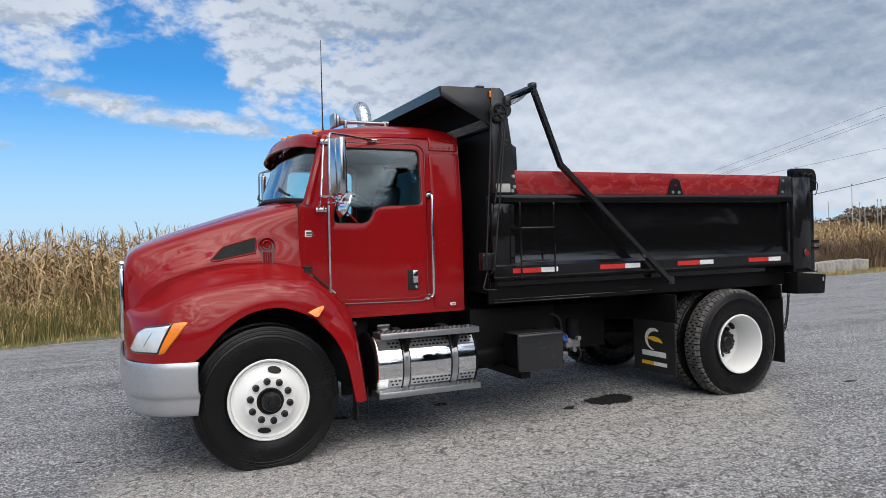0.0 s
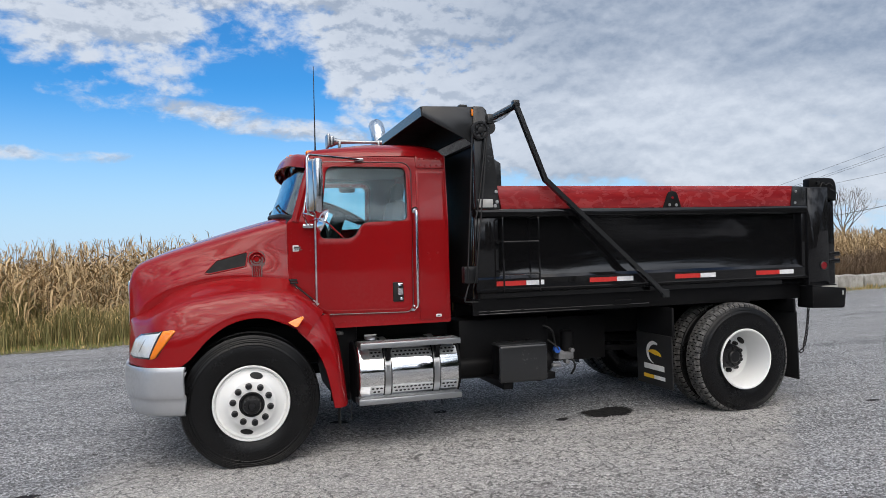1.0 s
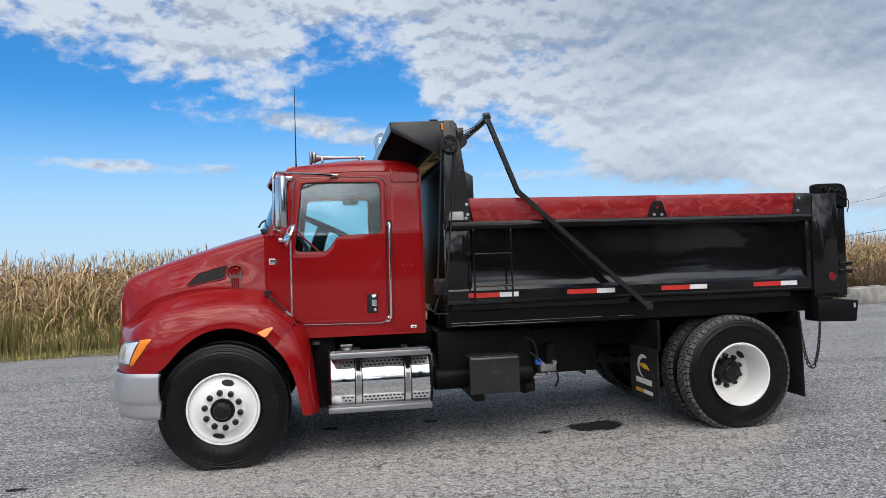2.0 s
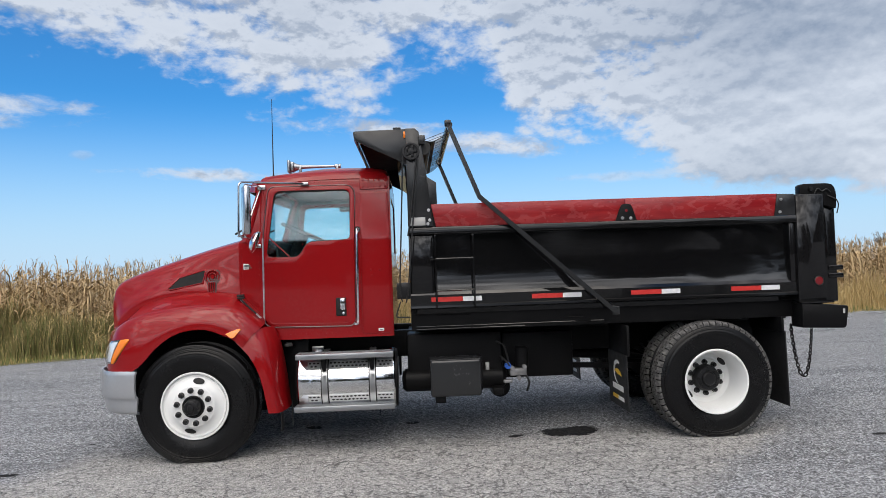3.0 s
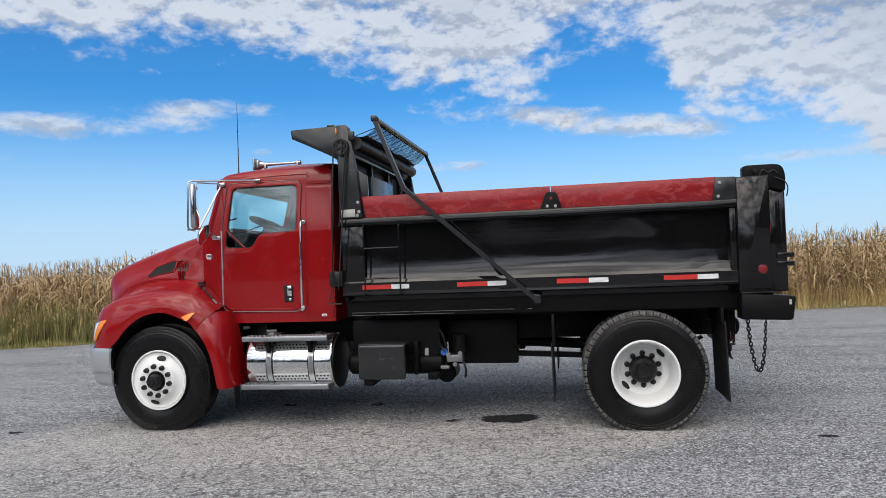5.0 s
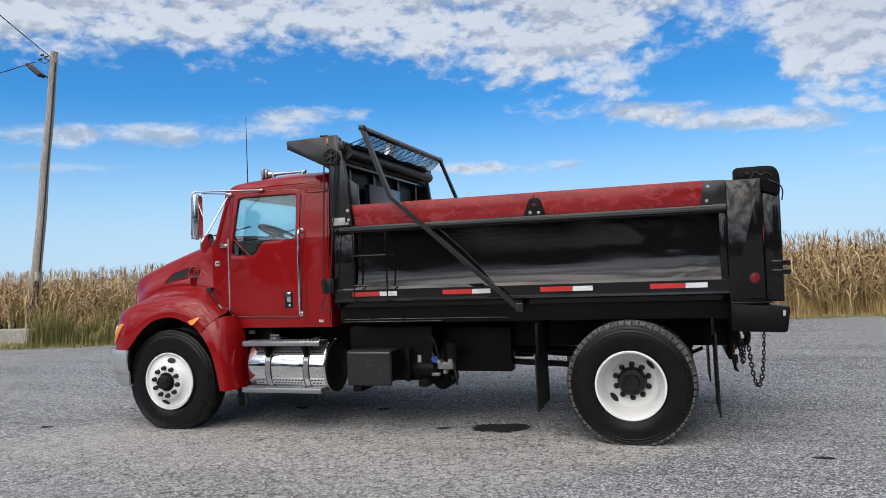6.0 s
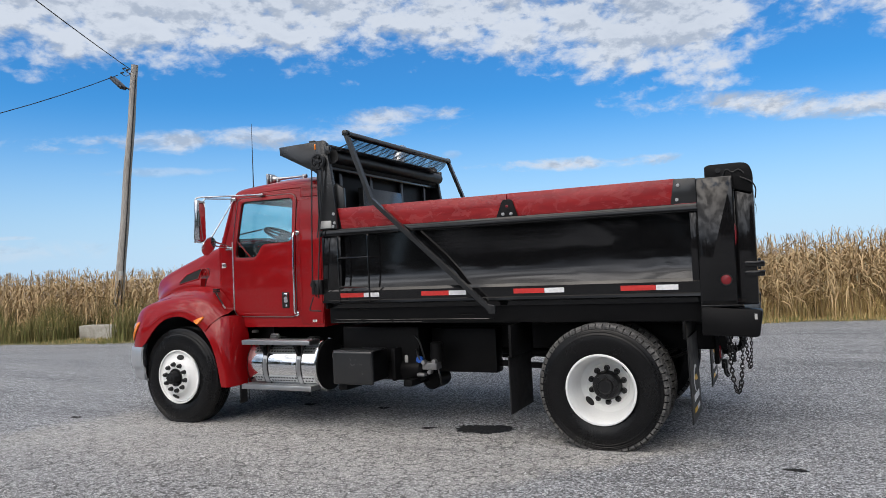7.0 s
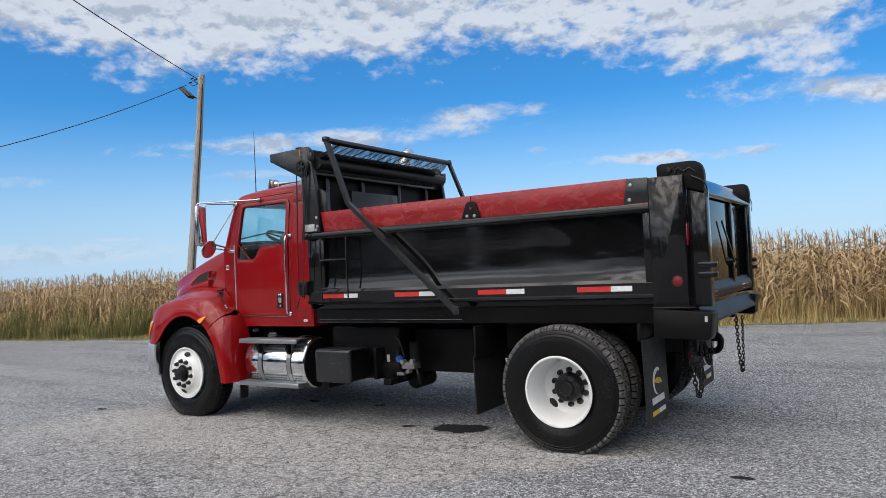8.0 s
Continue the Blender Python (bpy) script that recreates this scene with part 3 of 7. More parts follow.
def sheet(name, pts, z, material, label, category, kind="structure"):
    bm = bmesh.new()
    bm.faces.new([bm.verts.new((x, y, z)) for x, y in pts])
    return tagged(part(name, bm, material), label, category, kind=kind)


def smooth01(t):
    t = max(0.0, min(1.0, t))
    return t * t * (3 - 2 * t)


def gz(x, y):
    """Height of the land: the yard sinks a little towards the truck's nose and the corn in the west."""
    return GZ - NOSE_DROP * smooth01((3.2 - x) / 3.2) - 0.33 * smooth01((-2.0 - x) / 11.0) * smooth01((y - 1.0) / 7.0)


def land():
    xs = [-1500, -500, -180, -90] + list(np.arange(-60, -3.1, 1.5)) + list(np.arange(-3, 6.1, 0.5)) + list(np.arange(7.5, 60.1, 1.5)) + [90, 180, 500, 1500]
    ys = [-1500, -500, -180, -90, -50, -20, -6, -2] + list(np.arange(0, 12.1, 1.0)) + [20, 50, 90, 180, 500, 1500]
    bm = bmesh.new()
    g = [[bm.verts.new((x, y, gz(x, y))) for y in ys] for x in xs]
    for i in range(len(xs) - 1):
        for j in range(len(ys) - 1):
            bm.faces.new((g[i][j], g[i + 1][j], g[i + 1][j + 1], g[i][j + 1]))
    tagged(part("ground", bm, M_GROUND), "grey gravel yard with worn pale cracked asphalt", "ground", kind="structure")


land()


def stain(cx, cy, rx, ry, seed):
    rnd = random.Random(seed)
    n = 170
    ph = [rnd.uniform(0, 6.28) for _ in range(5)]
    pts = []
    for k in range(n):
        w = k * math.tau / n
        r = 1 + sum(0.16 / (i + 1) * math.sin((i + 2) * w + ph[i]) for i in range(5)) + rnd.uniform(-0.13, 0.13)
        pts.append((cx + rx * r * math.cos(w), cy + ry * r * math.sin(w)))
    sheet("oil_stain", pts, gz(cx, cy) + 0.004, M_STAIN, "dark irregular oil stain soaked into the gravel", "stain")


stain(3.38, -0.80, 0.245, 0.20, 1)
stain(2.83, -0.89, 0.07, 0.05, 2)
stain(6.03, -1.41, 0.07, 0.04, 3)
stain(-1.55, -1.40, 0.07, 0.05, 4)
stain(0.84, -0.09, 0.09, 0.06, 5)
stain(1.86, -0.10, 0.08, 0.05, 6)
stain(-1.29, -0.40, 0.03, 0.02, 7)

# ---- dump truck ----
truck = thing("dump_truck", "red conventional dump truck with glossy black dump body on gravel", "truck")

# -- wheels
TYRE_R = 0.540       # unloaded; the axle sits lower, so that the foot of the tyre is pressed flat
AXLE_Z = 0.500 + GZ


def press_flat(bm):
    """Flattens the foot of a tyre on the ground and lets its flanks swell there."""
    for v in bm.verts:
        low = smooth01((-v.co.z - 0.30) / 0.22)
        if low > 0:
            v.co.y -= low * 0.010 if v.co.y < 0.10 else -low * 0.010
        if v.co.z < GZ - AXLE_Z + 0.001:
            v.co.z = GZ - AXLE_Z + 0.001
    return bm


def tyre_mesh(width, ribs):
    """Outer face at y = 0, growing towards +y."""
    w, r = width, TYRE_R
    prof = [(0.036, 0.270), (0.022, 0.284), (0.019, 0.289), (0.021, 0.294), (0.012, 0.322), (0.004, 0.355), (0.0, 0.390), (0.001, 0.420), (0.005, 0.446), (0.0030, 0.449), (0.0085, 0.453), (0.0140, 0.468), (0.0120, 0.471), (0.019, 0.475), (0.0215, 0.482), (0.0205, 0.4845), (0.0245, 0.488), (0.0270, 0.496), (0.0260, 0.4985), (0.0305, 0.502), (0.0330, 0.511), (0.0320, 0.5135), (0.036, r - 0.016), (0.050, r - 0.010), (0.064, r - 0.005)]
    inner = [(w - a, b) for a, b in prof[::-1]]
    tread = []
    if ribs:
        for k in range(ribs):
            a = 0.062 + (w - 0.124) * (k + 1) / (ribs + 1)
            tread += [(a - 0.007, r - 0.0005), (a - 0.004, r - 0.012), (a + 0.004, r - 0.012), (a + 0.007, r - 0.0005)]
        mid = tread
    else:
        mid = [(w / 2, r - 0.008)]
    return press_flat(lathe(prof + mid + inner, 96, "y", closed=True))


def tread_blocks(width):
    """Drive tread: staggered lugs, cut from one another."""
    bm = bmesh.new()
    n = 56
    rows = 5
    for k in range(n):
        for j in range(rows):
            w0 = (k + (0.5 if j % 2 else 0.0)) * math.tau / n
            y0 = 0.026 + (width - 0.052) * (j / rows) + 0.004
            y1 = 0.026 + (width - 0.052) * ((j + 1) / rows) - 0.004
            h = 0.40 * math.tau / n
            edge = 0.022 if j in (0, rows - 1) else 0.0
            ring = []
            for rr in (TYRE_R - 0.018, TYRE_R + 0.002):
                for w, yy in ((w0 - h, y0), (w0 + h, y0), (w0 + h, y1), (w0 - h, y1)):
                    r2 = rr - (edge if (j == 0 and yy == y0) or (j == rows - 1 and yy == y1) else 0)
                    ring.append(bm.verts.new((r2 * math.cos(w), yy, r2 * math.sin(w))))
            a, b = ring[:4], ring[4:]
            bm.faces.new(b)
            for i in range(4):
                bm.faces.new((a[i], a[(i + 1) % 4], b[(i + 1) % 4], b[i]))
    return press_flat(bm)


def fit_rim(wheel):
    """Widens disc, hub and nuts to fill the bead of the tyre."""
    for ob in [wheel] + [c for c in wheel.children if "tyre" not in c.name and "tread" not in c.name]:
        for v in ob.data.vertices:
            v.co.x, v.co.z = v.co.x * 1.03, v.co.z * 1.03


def front_wheel(centre, side):
    """side -1: outer face towards -y."""
    rim_prof = [(0.060, 0.257), (0.012, 0.266), (0.0, 0.281), (-0.006, 0.286), (-0.012, 0.281), (-0.010, 0.272), (0.014, 0.269), (0.015, 0.264), (0.002, 0.260), (0.008, 0.245),
                (0.004, 0.224), (-0.018, 0.192), (-0.034, 0.180), (-0.042, 0.172), (-0.044, 0.166), (-0.044, 0.085), (-0.030, 0.082)]
    wheel = part("front_wheel", lathe(rim_prof, 72, "y", cap=False), M_WHITE, truck, "white painted steel front wheel")
    part("tyre", tyre_mesh(0.285, 4), M_TYRE, wheel, "black ribbed steer tyre")
    hub = [(0.0, 0.094), (-0.048, 0.094), (-0.051, 0.090), (-0.051, 0.083), (-0.036, 0.081), (-0.036, 0.074), (-0.056, 0.070), (-0.105, 0.064), (-0.118, 0.058), (-0.122, 0.046), (-0.122, 0.030), (-0.132, 0.026), (-0.134, 0.0)]
    hb = lathe(hub, 36, "y")
    for k in range(6):
        w = k * math.tau / 6
        add_lathe(hb, [(-0.119, 0.007), (-0.128, 0.007), (-0.128, 0.0)], 6, "y", (0.052 * math.cos(w), 0, 0.052 * math.sin(w)))
    part("hub", hb, M_LUG, wheel, "black oil hub")
    for k in range(10):
        w = (k + 0.5) * math.tau / 10 + radians(8)
        nut = lathe([(-0.040, 0.025), (-0.050, 0.025), (-0.052, 0.0205), (-0.076, 0.0195), (-0.084, 0.013), (-0.084, 0.0)], 12, "y", (0.138 * math.cos(w), 0, 0.138 * math.sin(w)))
        part("lug_nut", nut, M_LUG, wheel)
    for w in (radians(79), radians(-101)):
        m = Matrix.Rotation(-w + math.pi / 2, 4, "Y") @ Matrix.Translation((0, -0.010, 0.212)) @ Matrix.Rotation(-0.62, 4, "X") @ Matrix.Diagonal((0.048, 0.006, 0.029, 1))
        bm = bmesh.new()
        bmesh.ops.create_uvsphere(bm, u_segments=20, v_segments=10, radius=1, matrix=m)
        part("hand_hole", bm, M_SEAL, wheel)
    fit_rim(wheel)
    wheel.location = centre
    if side > 0:
        wheel.rotation_euler = (0, 0, math.pi)
    return wheel


def rear_wheel(centre, side):
    """Dual wheel: dished outer rim, two drive tyres."""
    rim_prof = [(0.015, 0.264), (0.0, 0.279), (-0.006, 0.286), (-0.012, 0.281), (-0.010, 0.269), (0.010, 0.262), (0.100, 0.251), (0.200, 0.240), (0.252, 0.222),
                (0.272, 0.192), (0.276, 0.182), (0.272, 0.174), (0.266, 0.168), (0.266, 0.085), (0.276, 0.082)]
    wheel = part("rear_wheel", lathe(rim_prof, 72, "y", cap=False), M_WHITE, truck, "white painted dished steel rear wheel")
    part("outer_tyre", tyre_mesh(0.245, 0), M_TYRE, wheel, "black outer drive tyre")
    part("outer_tread", tread_blocks(0.245), M_TREAD, wheel, "blocky drive tread")
    inner = part("inner_tyre", tyre_mesh(0.245, 0), M_TYRE, wheel, "black inner drive tyre", (0, 0.315, 0))
    part("inner_tread", tread_blocks(0.245), M_TREAD, wheel, "", (0, 0.315, 0))
    drum = lathe([(0.310, 0.23), (0.62, 0.23), (0.62, 0.05)], 36, "y")
    part("brake_drum", drum, M_CHASSIS, wheel)
    hub = [(0.28, 0.120), (0.232, 0.120), (0.224, 0.116), (0.190, 0.110), (0.180, 0.102), (0.174, 0.066), (0.156, 0.060), (0.148, 0.050), (0.148, 0.0)]
    hb = lathe(hub, 32, "y")
    for k in range(8):
        w = k * math.tau / 8
        add_lathe(hb, [(0.200, 0.014), (0.164, 0.014), (0.164, 0.0)], 6, "y", (0.084 * math.cos(w), 0, 0.084 * math.sin(w)))
    part("hub", hb, M_LUG, wheel, "black axle hub flange")
    for k in range(10):
        w = (k + 0.5) * math.tau / 10
        part("lug_nut", lathe([(0.270, 0.025), (0.258, 0.025), (0.256, 0.0205), (0.230, 0.0195), (0.222, 0.013), (0.222, 0.0)], 12, "y", (0.140 * math.cos(w), 0, 0.140 * math.sin(w))), M_LUG, wheel)
    for w in (math.radians(42), math.radians(-138)):
        bm = bmesh.new()
        m = Matrix.Rotation(-w + math.pi / 2, 4, "Y") @ Matrix.Translation((0, 0.257, 0.207)) @ Matrix.Rotation(0.75, 4, "X") @ Matrix.Diagonal((0.046, 0.008, 0.026, 1))
        bmesh.ops.create_uvsphere(bm, u_segments=20, v_segments=10, radius=1, matrix=m)
        part("hand_hole", bm, M_SEAL, wheel)
    fit_rim(wheel)
    wheel.location = centre
    if side > 0:
        wheel.rotation_euler = (0, 0, math.pi)
    return wheel


FRONT_FACE, REAR_FACE = 1.290, 1.270
WHEELBASE = 4.620
front_wheel((-0.016, -FRONT_FACE, AXLE_Z - NOSE_DROP), -1)
front_wheel((-0.016, FRONT_FACE, AXLE_Z - NOSE_DROP), 1)
rear_wheel((WHEELBASE, -REAR_FACE, AXLE_Z), -1)
rear_wheel((WHEELBASE, REAR_FACE, AXLE_Z), 1)

plan["on"] = True

# -- hood: half sections from the middle to where it meets the fender
HOOD = [
    (0.40, 0.90, 1.915, 1.985, 0.97, 1.42), (0.10, 0.86, 1.840, 1.905, 0.965, 1.455), (-0.20, 0.81, 1.755, 1.815, 0.94, 1.44),
    (-0.50, 0.755, 1.665, 1.722, 0.885, 1.36), (-0.70, 0.715, 1.595, 1.645, 0.81, 1.24), (-0.78, 0.69, 1.545, 1.590, 0.745, 1.10), (-0.815, 0.665, 1.470, 1.515, 0.70, 0.98)]


def hood_rows():
    rows = []
    for x, ys, zs, zc, yj, zj in HOOD:
        half = [(x, 0, zc), (x, ys * 0.45, zc - 0.012), (x, ys * 0.82, zs + 0.022), (x, ys * 0.97, zs - 0.012), (x, ys + 0.015, zs - 0.075), (x, ys * 0.55 + yj * 0.45, zs * 0.5 + zj * 0.5), (x, yj - 0.012, zj + 0.07), (x, yj - 0.004, zj), (x, yj - 0.02, zj - 0.10)]
        rows.append([(a, -b, c) for a, b, c in half[::-1]] + half[1:])
    return rows


HOOD_P = Patch(hood_rows())
hood = part("hood", HOOD_P.mesh(6, 4, -0.02), M_RED, truck, "glossy red sloping hood", sharp=40)

# -- front fenders: bottom edge, mid wall, crease, top, joint to the hood
FENDER = [
    [(-0.825, -0.66, 0.845), (-0.825, -0.66, 1.00), (-0.822, -0.66, 1.11), (-0.818, -0.66, 1.16), (-0.812, -0.655, 1.20)],
    [(-0.805, -0.87, 0.845), (-0.797, -0.87, 1.00), (-0.775, -0.855, 1.125), (-0.760, -0.82, 1.165), (-0.740, -0.74, 1.21)],
    [(-0.728, -1.07, 0.845), (-0.714, -1.07, 1.00), (-0.675, -1.05, 1.150), (-0.645, -0.98, 1.205), (-0.620, -0.82, 1.265)],
    [(-0.625, -1.235, 0.840), (-0.610, -1.235, 1.02), (-0.565, -1.20, 1.205), (-0.530, -1.10, 1.265), (-0.485, -0.88, 1.365)],
    [(-0.460, -1.322, 0.835), (-0.445, -1.317, 1.06), (-0.410, -1.250, 1.265), (-0.370, -1.14, 1.325), (-0.300, -0.93, 1.425)],
    [(-0.350, -1.335, 0.895), (-0.305, -1.326, 1.10), (-0.250, -1.258, 1.300), (-0.210, -1.14, 1.357), (-0.160, -0.95, 1.450)],
    [(-0.225, -1.337, 1.028), (-0.180, -1.328, 1.170), (-0.110, -1.260, 1.330), (-0.080, -1.15, 1.377), (-0.040, -0.96, 1.465)],
    [(-0.085, -1.337, 1.127), (-0.055, -1.328, 1.222), (0.010, -1.260, 1.347), (0.030, -1.15, 1.388), (0.060, -0.965, 1.470)],
    [(0.055, -1.337, 1.168), (0.078, -1.328, 1.250), (0.120, -1.260, 1.356), (0.130, -1.15, 1.394), (0.150, -0.97, 1.470)],
    [(0.190, -1.337, 1.168), (0.215, -1.328, 1.248), (0.260, -1.258, 1.350), (0.265, -1.15, 1.390), (0.270, -0.972, 1.460)],
    [(0.315, -1.337, 1.125), (0.345, -1.326, 1.216), (0.400, -1.252, 1.325), (0.405, -1.145, 1.364), (0.390, -0.975, 1.440)],
    [(0.420, -1.335, 1.072), (0.460, -1.320, 1.160), (0.522, -1.236, 1.258), (0.528, -1.135, 1.290), (0.490, -0.98, 1.360)],
    [(0.490, -1.325, 1.005), (0.548, -1.306, 1.085), (0.625, -1.215, 1.165), (0.640, -1.12, 1.190), (0.610, -0.985, 1.230)],
]
FENDER_P = Patch(FENDER)
LEG_P = Patch([
    [(0.432, -1.318, 1.055), (0.535, -1.285, 1.118), (0.640, -1.190, 1.160), (0.700, -1.075, 1.160), (0.700, -0.96, 1.15)],
    [(0.553, -1.334, 0.918), (0.650, -1.308, 0.975), (0.715, -1.210, 1.015), (0.748, -1.090, 1.018), (0.748, -0.96, 1.01)],
    [(0.634, -1.338, 0.738), (0.715, -1.318, 0.770), (0.765, -1.220, 0.788), (0.788, -1.100, 0.786), (0.788, -0.96, 0.775)],
    [(0.692, -1.336, 0.455), (0.762, -1.318, 0.452), (0.806, -1.225, 0.455), (0.824, -1.105, 0.460), (0.824, -0.96, 0.46)],
])
for mir in (False, True):
    fender = part("front_fender", FENDER_P.mesh(4, 4, -0.018, mir), M_RED, truck, "glossy red flared front fender", sharp=50)
    part("fender_leg", LEG_P.mesh(5, 5, -0.016, mir), M_RED, fender, "red rear fender leg behind the front tyre", sharp=50)

    # headlight set into the fender nose
    def lamp_region(fa, fb, grow_by, off, mirror, nu=20, nv=12):
        """A lens on the fender's nose, between two slanted lines; its rear edge leans back."""
        bm = bmesh.new()
        g = []
        for i in range(nu + 1):
            row = []
            for j in range(nv + 1):
                s = j / nv
                f = fa(s) + (fb(s) - fa(s)) * i / nu
                u = 1.20 + 0.45 * s + (2.05 + 0.30 * s) * f
                nose = max(0.0, 0.22 - f) / 0.22
                tail = max(0.0, f - 0.90) / 0.10
                lo = 0.896 + 0.012 * f - grow_by + 0.030 * nose ** 2 + 0.010 * tail ** 2
                hi = 1.072 + 0.046 * min(1.0, max(0.0, f)) + grow_by - 0.040 * nose ** 2 - 0.010 * tail ** 2
                z = lo + (hi - lo) * s
                va, vb = 0.0, 3.0
                for _ in range(24):
                    vm = (va + vb) / 2
                    va, vb = (vm, vb) if FENDER_P.at(u, vm).z < z else (va, vm)
                p, nrm = FENDER_P.at(u, va), FENDER_P.normal(u, va)
                if nrm.y > 0:
                    nrm = -nrm
                rim = min(i, nu - i, j, nv - j)
                row.append(bm.verts.new(p + nrm * (off - (0.010 if rim == 0 else 0.0025 if rim == 1 else 0.0))))
            g.append(row)
        for i in range(nu):
            for j in range(nv):
                bm.faces.new((g[i][j], g[i + 1][j], g[i + 1][j + 1], g[i][j + 1]))
        if mirror:
            flip_y(bm)
        return bm

    bezel = part("headlight", lamp_region(lambda s: -0.03, lambda s: 1.03, 0.010, 0.006, mir), M_SEAL, truck, "swept headlight with orange turn signal", sharp=60)
    part("lamp_lens", lamp_region(lambda s: 0.0, lambda s: 0.865 - 0.11 * s, 0.0, 0.014, mir), M_LAMPGLASS, bezel, "clear headlight lens over a chrome reflector", sharp=60).visible_shadow = False
    part("reflector", lamp_region(lambda s: 0.005, lambda s: 0.866 - 0.11 * s, -0.002, 0.009, mir), M_REFLECTOR, bezel, "faceted chrome reflector", sharp=60)
    part("reflector_rib", lamp_region(lambda s: 0.44 - 0.02 * s, lambda s: 0.47 - 0.02 * s, -0.03, 0.012, mir, 4, 8), M_GREYTRIM, bezel)
    part("turn_signal", lamp_region(lambda s: 0.872 - 0.11 * s, lambda s: 1.0, 0.0, 0.014, mir), M_ORANGE, bezel, "orange turn signal lens", sharp=60)
    # side marker behind the arch: a pointed drop
    mk = plate(outline_round([(0.352, 1.127), (0.420, 1.156), (0.470, 1.169), (0.479, 1.158), (0.428, 1.096), (0.410, 1.091)], [0.006, 0.03, 0.006, 0.008, 0.008, 0.008]), (), 0.06, (), lambda x, z: -1.366 + max(0.0, z - 1.095) * 0.55, 0.005)
    if mir:
        flip_y(mk)
    part("side_marker", mk, M_ORANGE, fender, "orange side marker lens")

# hood vents, emblems and latches
def hood_at_y(x, z, side=-1):
    """Point of the hood's near side at a given x and height."""
    best = None
    for i in range(0, 61):
        v = 1.0 + 4.0 * i / 60
        # x runs along u
        u = hood_u(x)
        p = HOOD_P.at(u, v)
        if best is None or abs(p.z - z) < abs(best.z - z):
            best = p
    return best


def hood_u(x):
    xs = [h[0] for h in HOOD]
    for i in range(len(xs) - 1):
        if xs[i] >= x >= xs[i + 1]:
            return i + (xs[i] - x) / (xs[i] - xs[i + 1])
    return 0.0 if x > xs[0] else len(xs) - 1.0


def on_hood(outline, off, thick, mir):
    """A small plate laid on the hood's side."""
    bm = plate(outline, thick=thick, cuts=(("x", [-0.2, -0.1, 0.0, 0.1]),))
    for v in bm.verts:
        p = hood_at_y(v.co.x, v.co.z, -1)
        v.co.y = p.y - off + v.co.y
    if mir:
        flip_y(bm)
    return bm


VENT = [(-0.245, 1.512), (-0.150, 1.610), (0.076, 1.670), (0.088, 1.656), (0.070, 1.556), (-0.215, 1.502)]
for mir in (False, True):
    vent = part("hood_vent", on_hood(outline_round(VENT, 0.012), 0.004, 0.010, mir), M_VENT, hood, "black hood intake vent")
    rim = [hood_at_y(x, z, -1) + Vector((0, -0.004, 0)) for x, z in outline_round(VENT, 0.012)]
    bm = tube(rim + rim[:1], 0.006, 8)
    if mir:
        flip_y(bm)
    part("vent_rim", bm, M_RED, hood)
    em = hood_at_y(0.155, 1.605, -1)
    # dark plate under the raised badge paints the shade between its ribs
    back = on_hood(outline_round([(0.088, 1.640), (0.110, 1.672), (0.200, 1.672), (0.222, 1.640), (0.222, 1.575), (0.196, 1.548), (0.193, 1.458), (0.117, 1.458), (0.114, 1.548), (0.088, 1.575)], 0.02), 0.003, 0.012, mir)
    part("emblem_ground", back, M_BADGE, hood, "dark red plate, painted shade in the gaps of the badge")
    bm = bmesh.new()
    add_lathe(bm, [(0.0, 0.064), (-0.016, 0.063), (-0.020, 0.058), (-0.016, 0.053), (-0.004, 0.051), (-0.004, 0.040), (-0.018, 0.037), (-0.020, 0.033), (-0.008, 0.030), (-0.004, 0.020), (-0.018, 0.017), (-0.018, 0.0)], 32, "y", (em.x, em.y + 0.004, em.z))
    e2 = hood_at_y(0.15, 1.51, -1)
    for k in range(4):
        add_box(bm, (0.124 + k * 0.0165, e2.y - 0.014, 1.455), (0.133 + k * 0.0165, e2.y + 0.02, 1.560), 0.003, 1)
    if mir:
        flip_y(bm)
    part("emblem", bm, M_RED, hood, "red painted round raised badge")

# grille
gr = bmesh.new()
for z0, z1 in ((0.93, 0.955), (1.435, 1.465)):
    add_box(gr, (-0.845, -0.47, z0), (-0.805, 0.47, z1), 0.012, 3)
for s in (-1, 1):
    add_box(gr, (-0.845, s * 0.455, 0.93), (-0.805, s * 0.485, 1.465), 0.012, 3)
grille = part("grille", gr, M_CHROME, truck, "chrome framed grille with slanted bars")
for k in range(22):
    y = -0.44 + k * 0.042
    part("grille_bar", bar((-0.835, y - 0.012, 0.945), (-0.835, y + 0.012, 1.445), 0.010, 0.022), M_CHROME, grille)
part("grille_core", boxes(((-0.815, -0.46, 0.94), (-0.795, 0.46, 1.45), 0.004)), M_SEAL, grille)
part("hood_ornament", boxes(((-0.850, -0.10, 1.462), (-0.79, 0.10, 1.520), 0.018, 3)), M_CHROME, grille, "chrome hood nose badge")

# front bumper: swept section
BUMP = [[(-0.854, 0), (-0.852, 0.45), (-0.832, 0.86), (-0.765, 1.08), (-0.630, 1.265), (-0.390, 1.352)]]


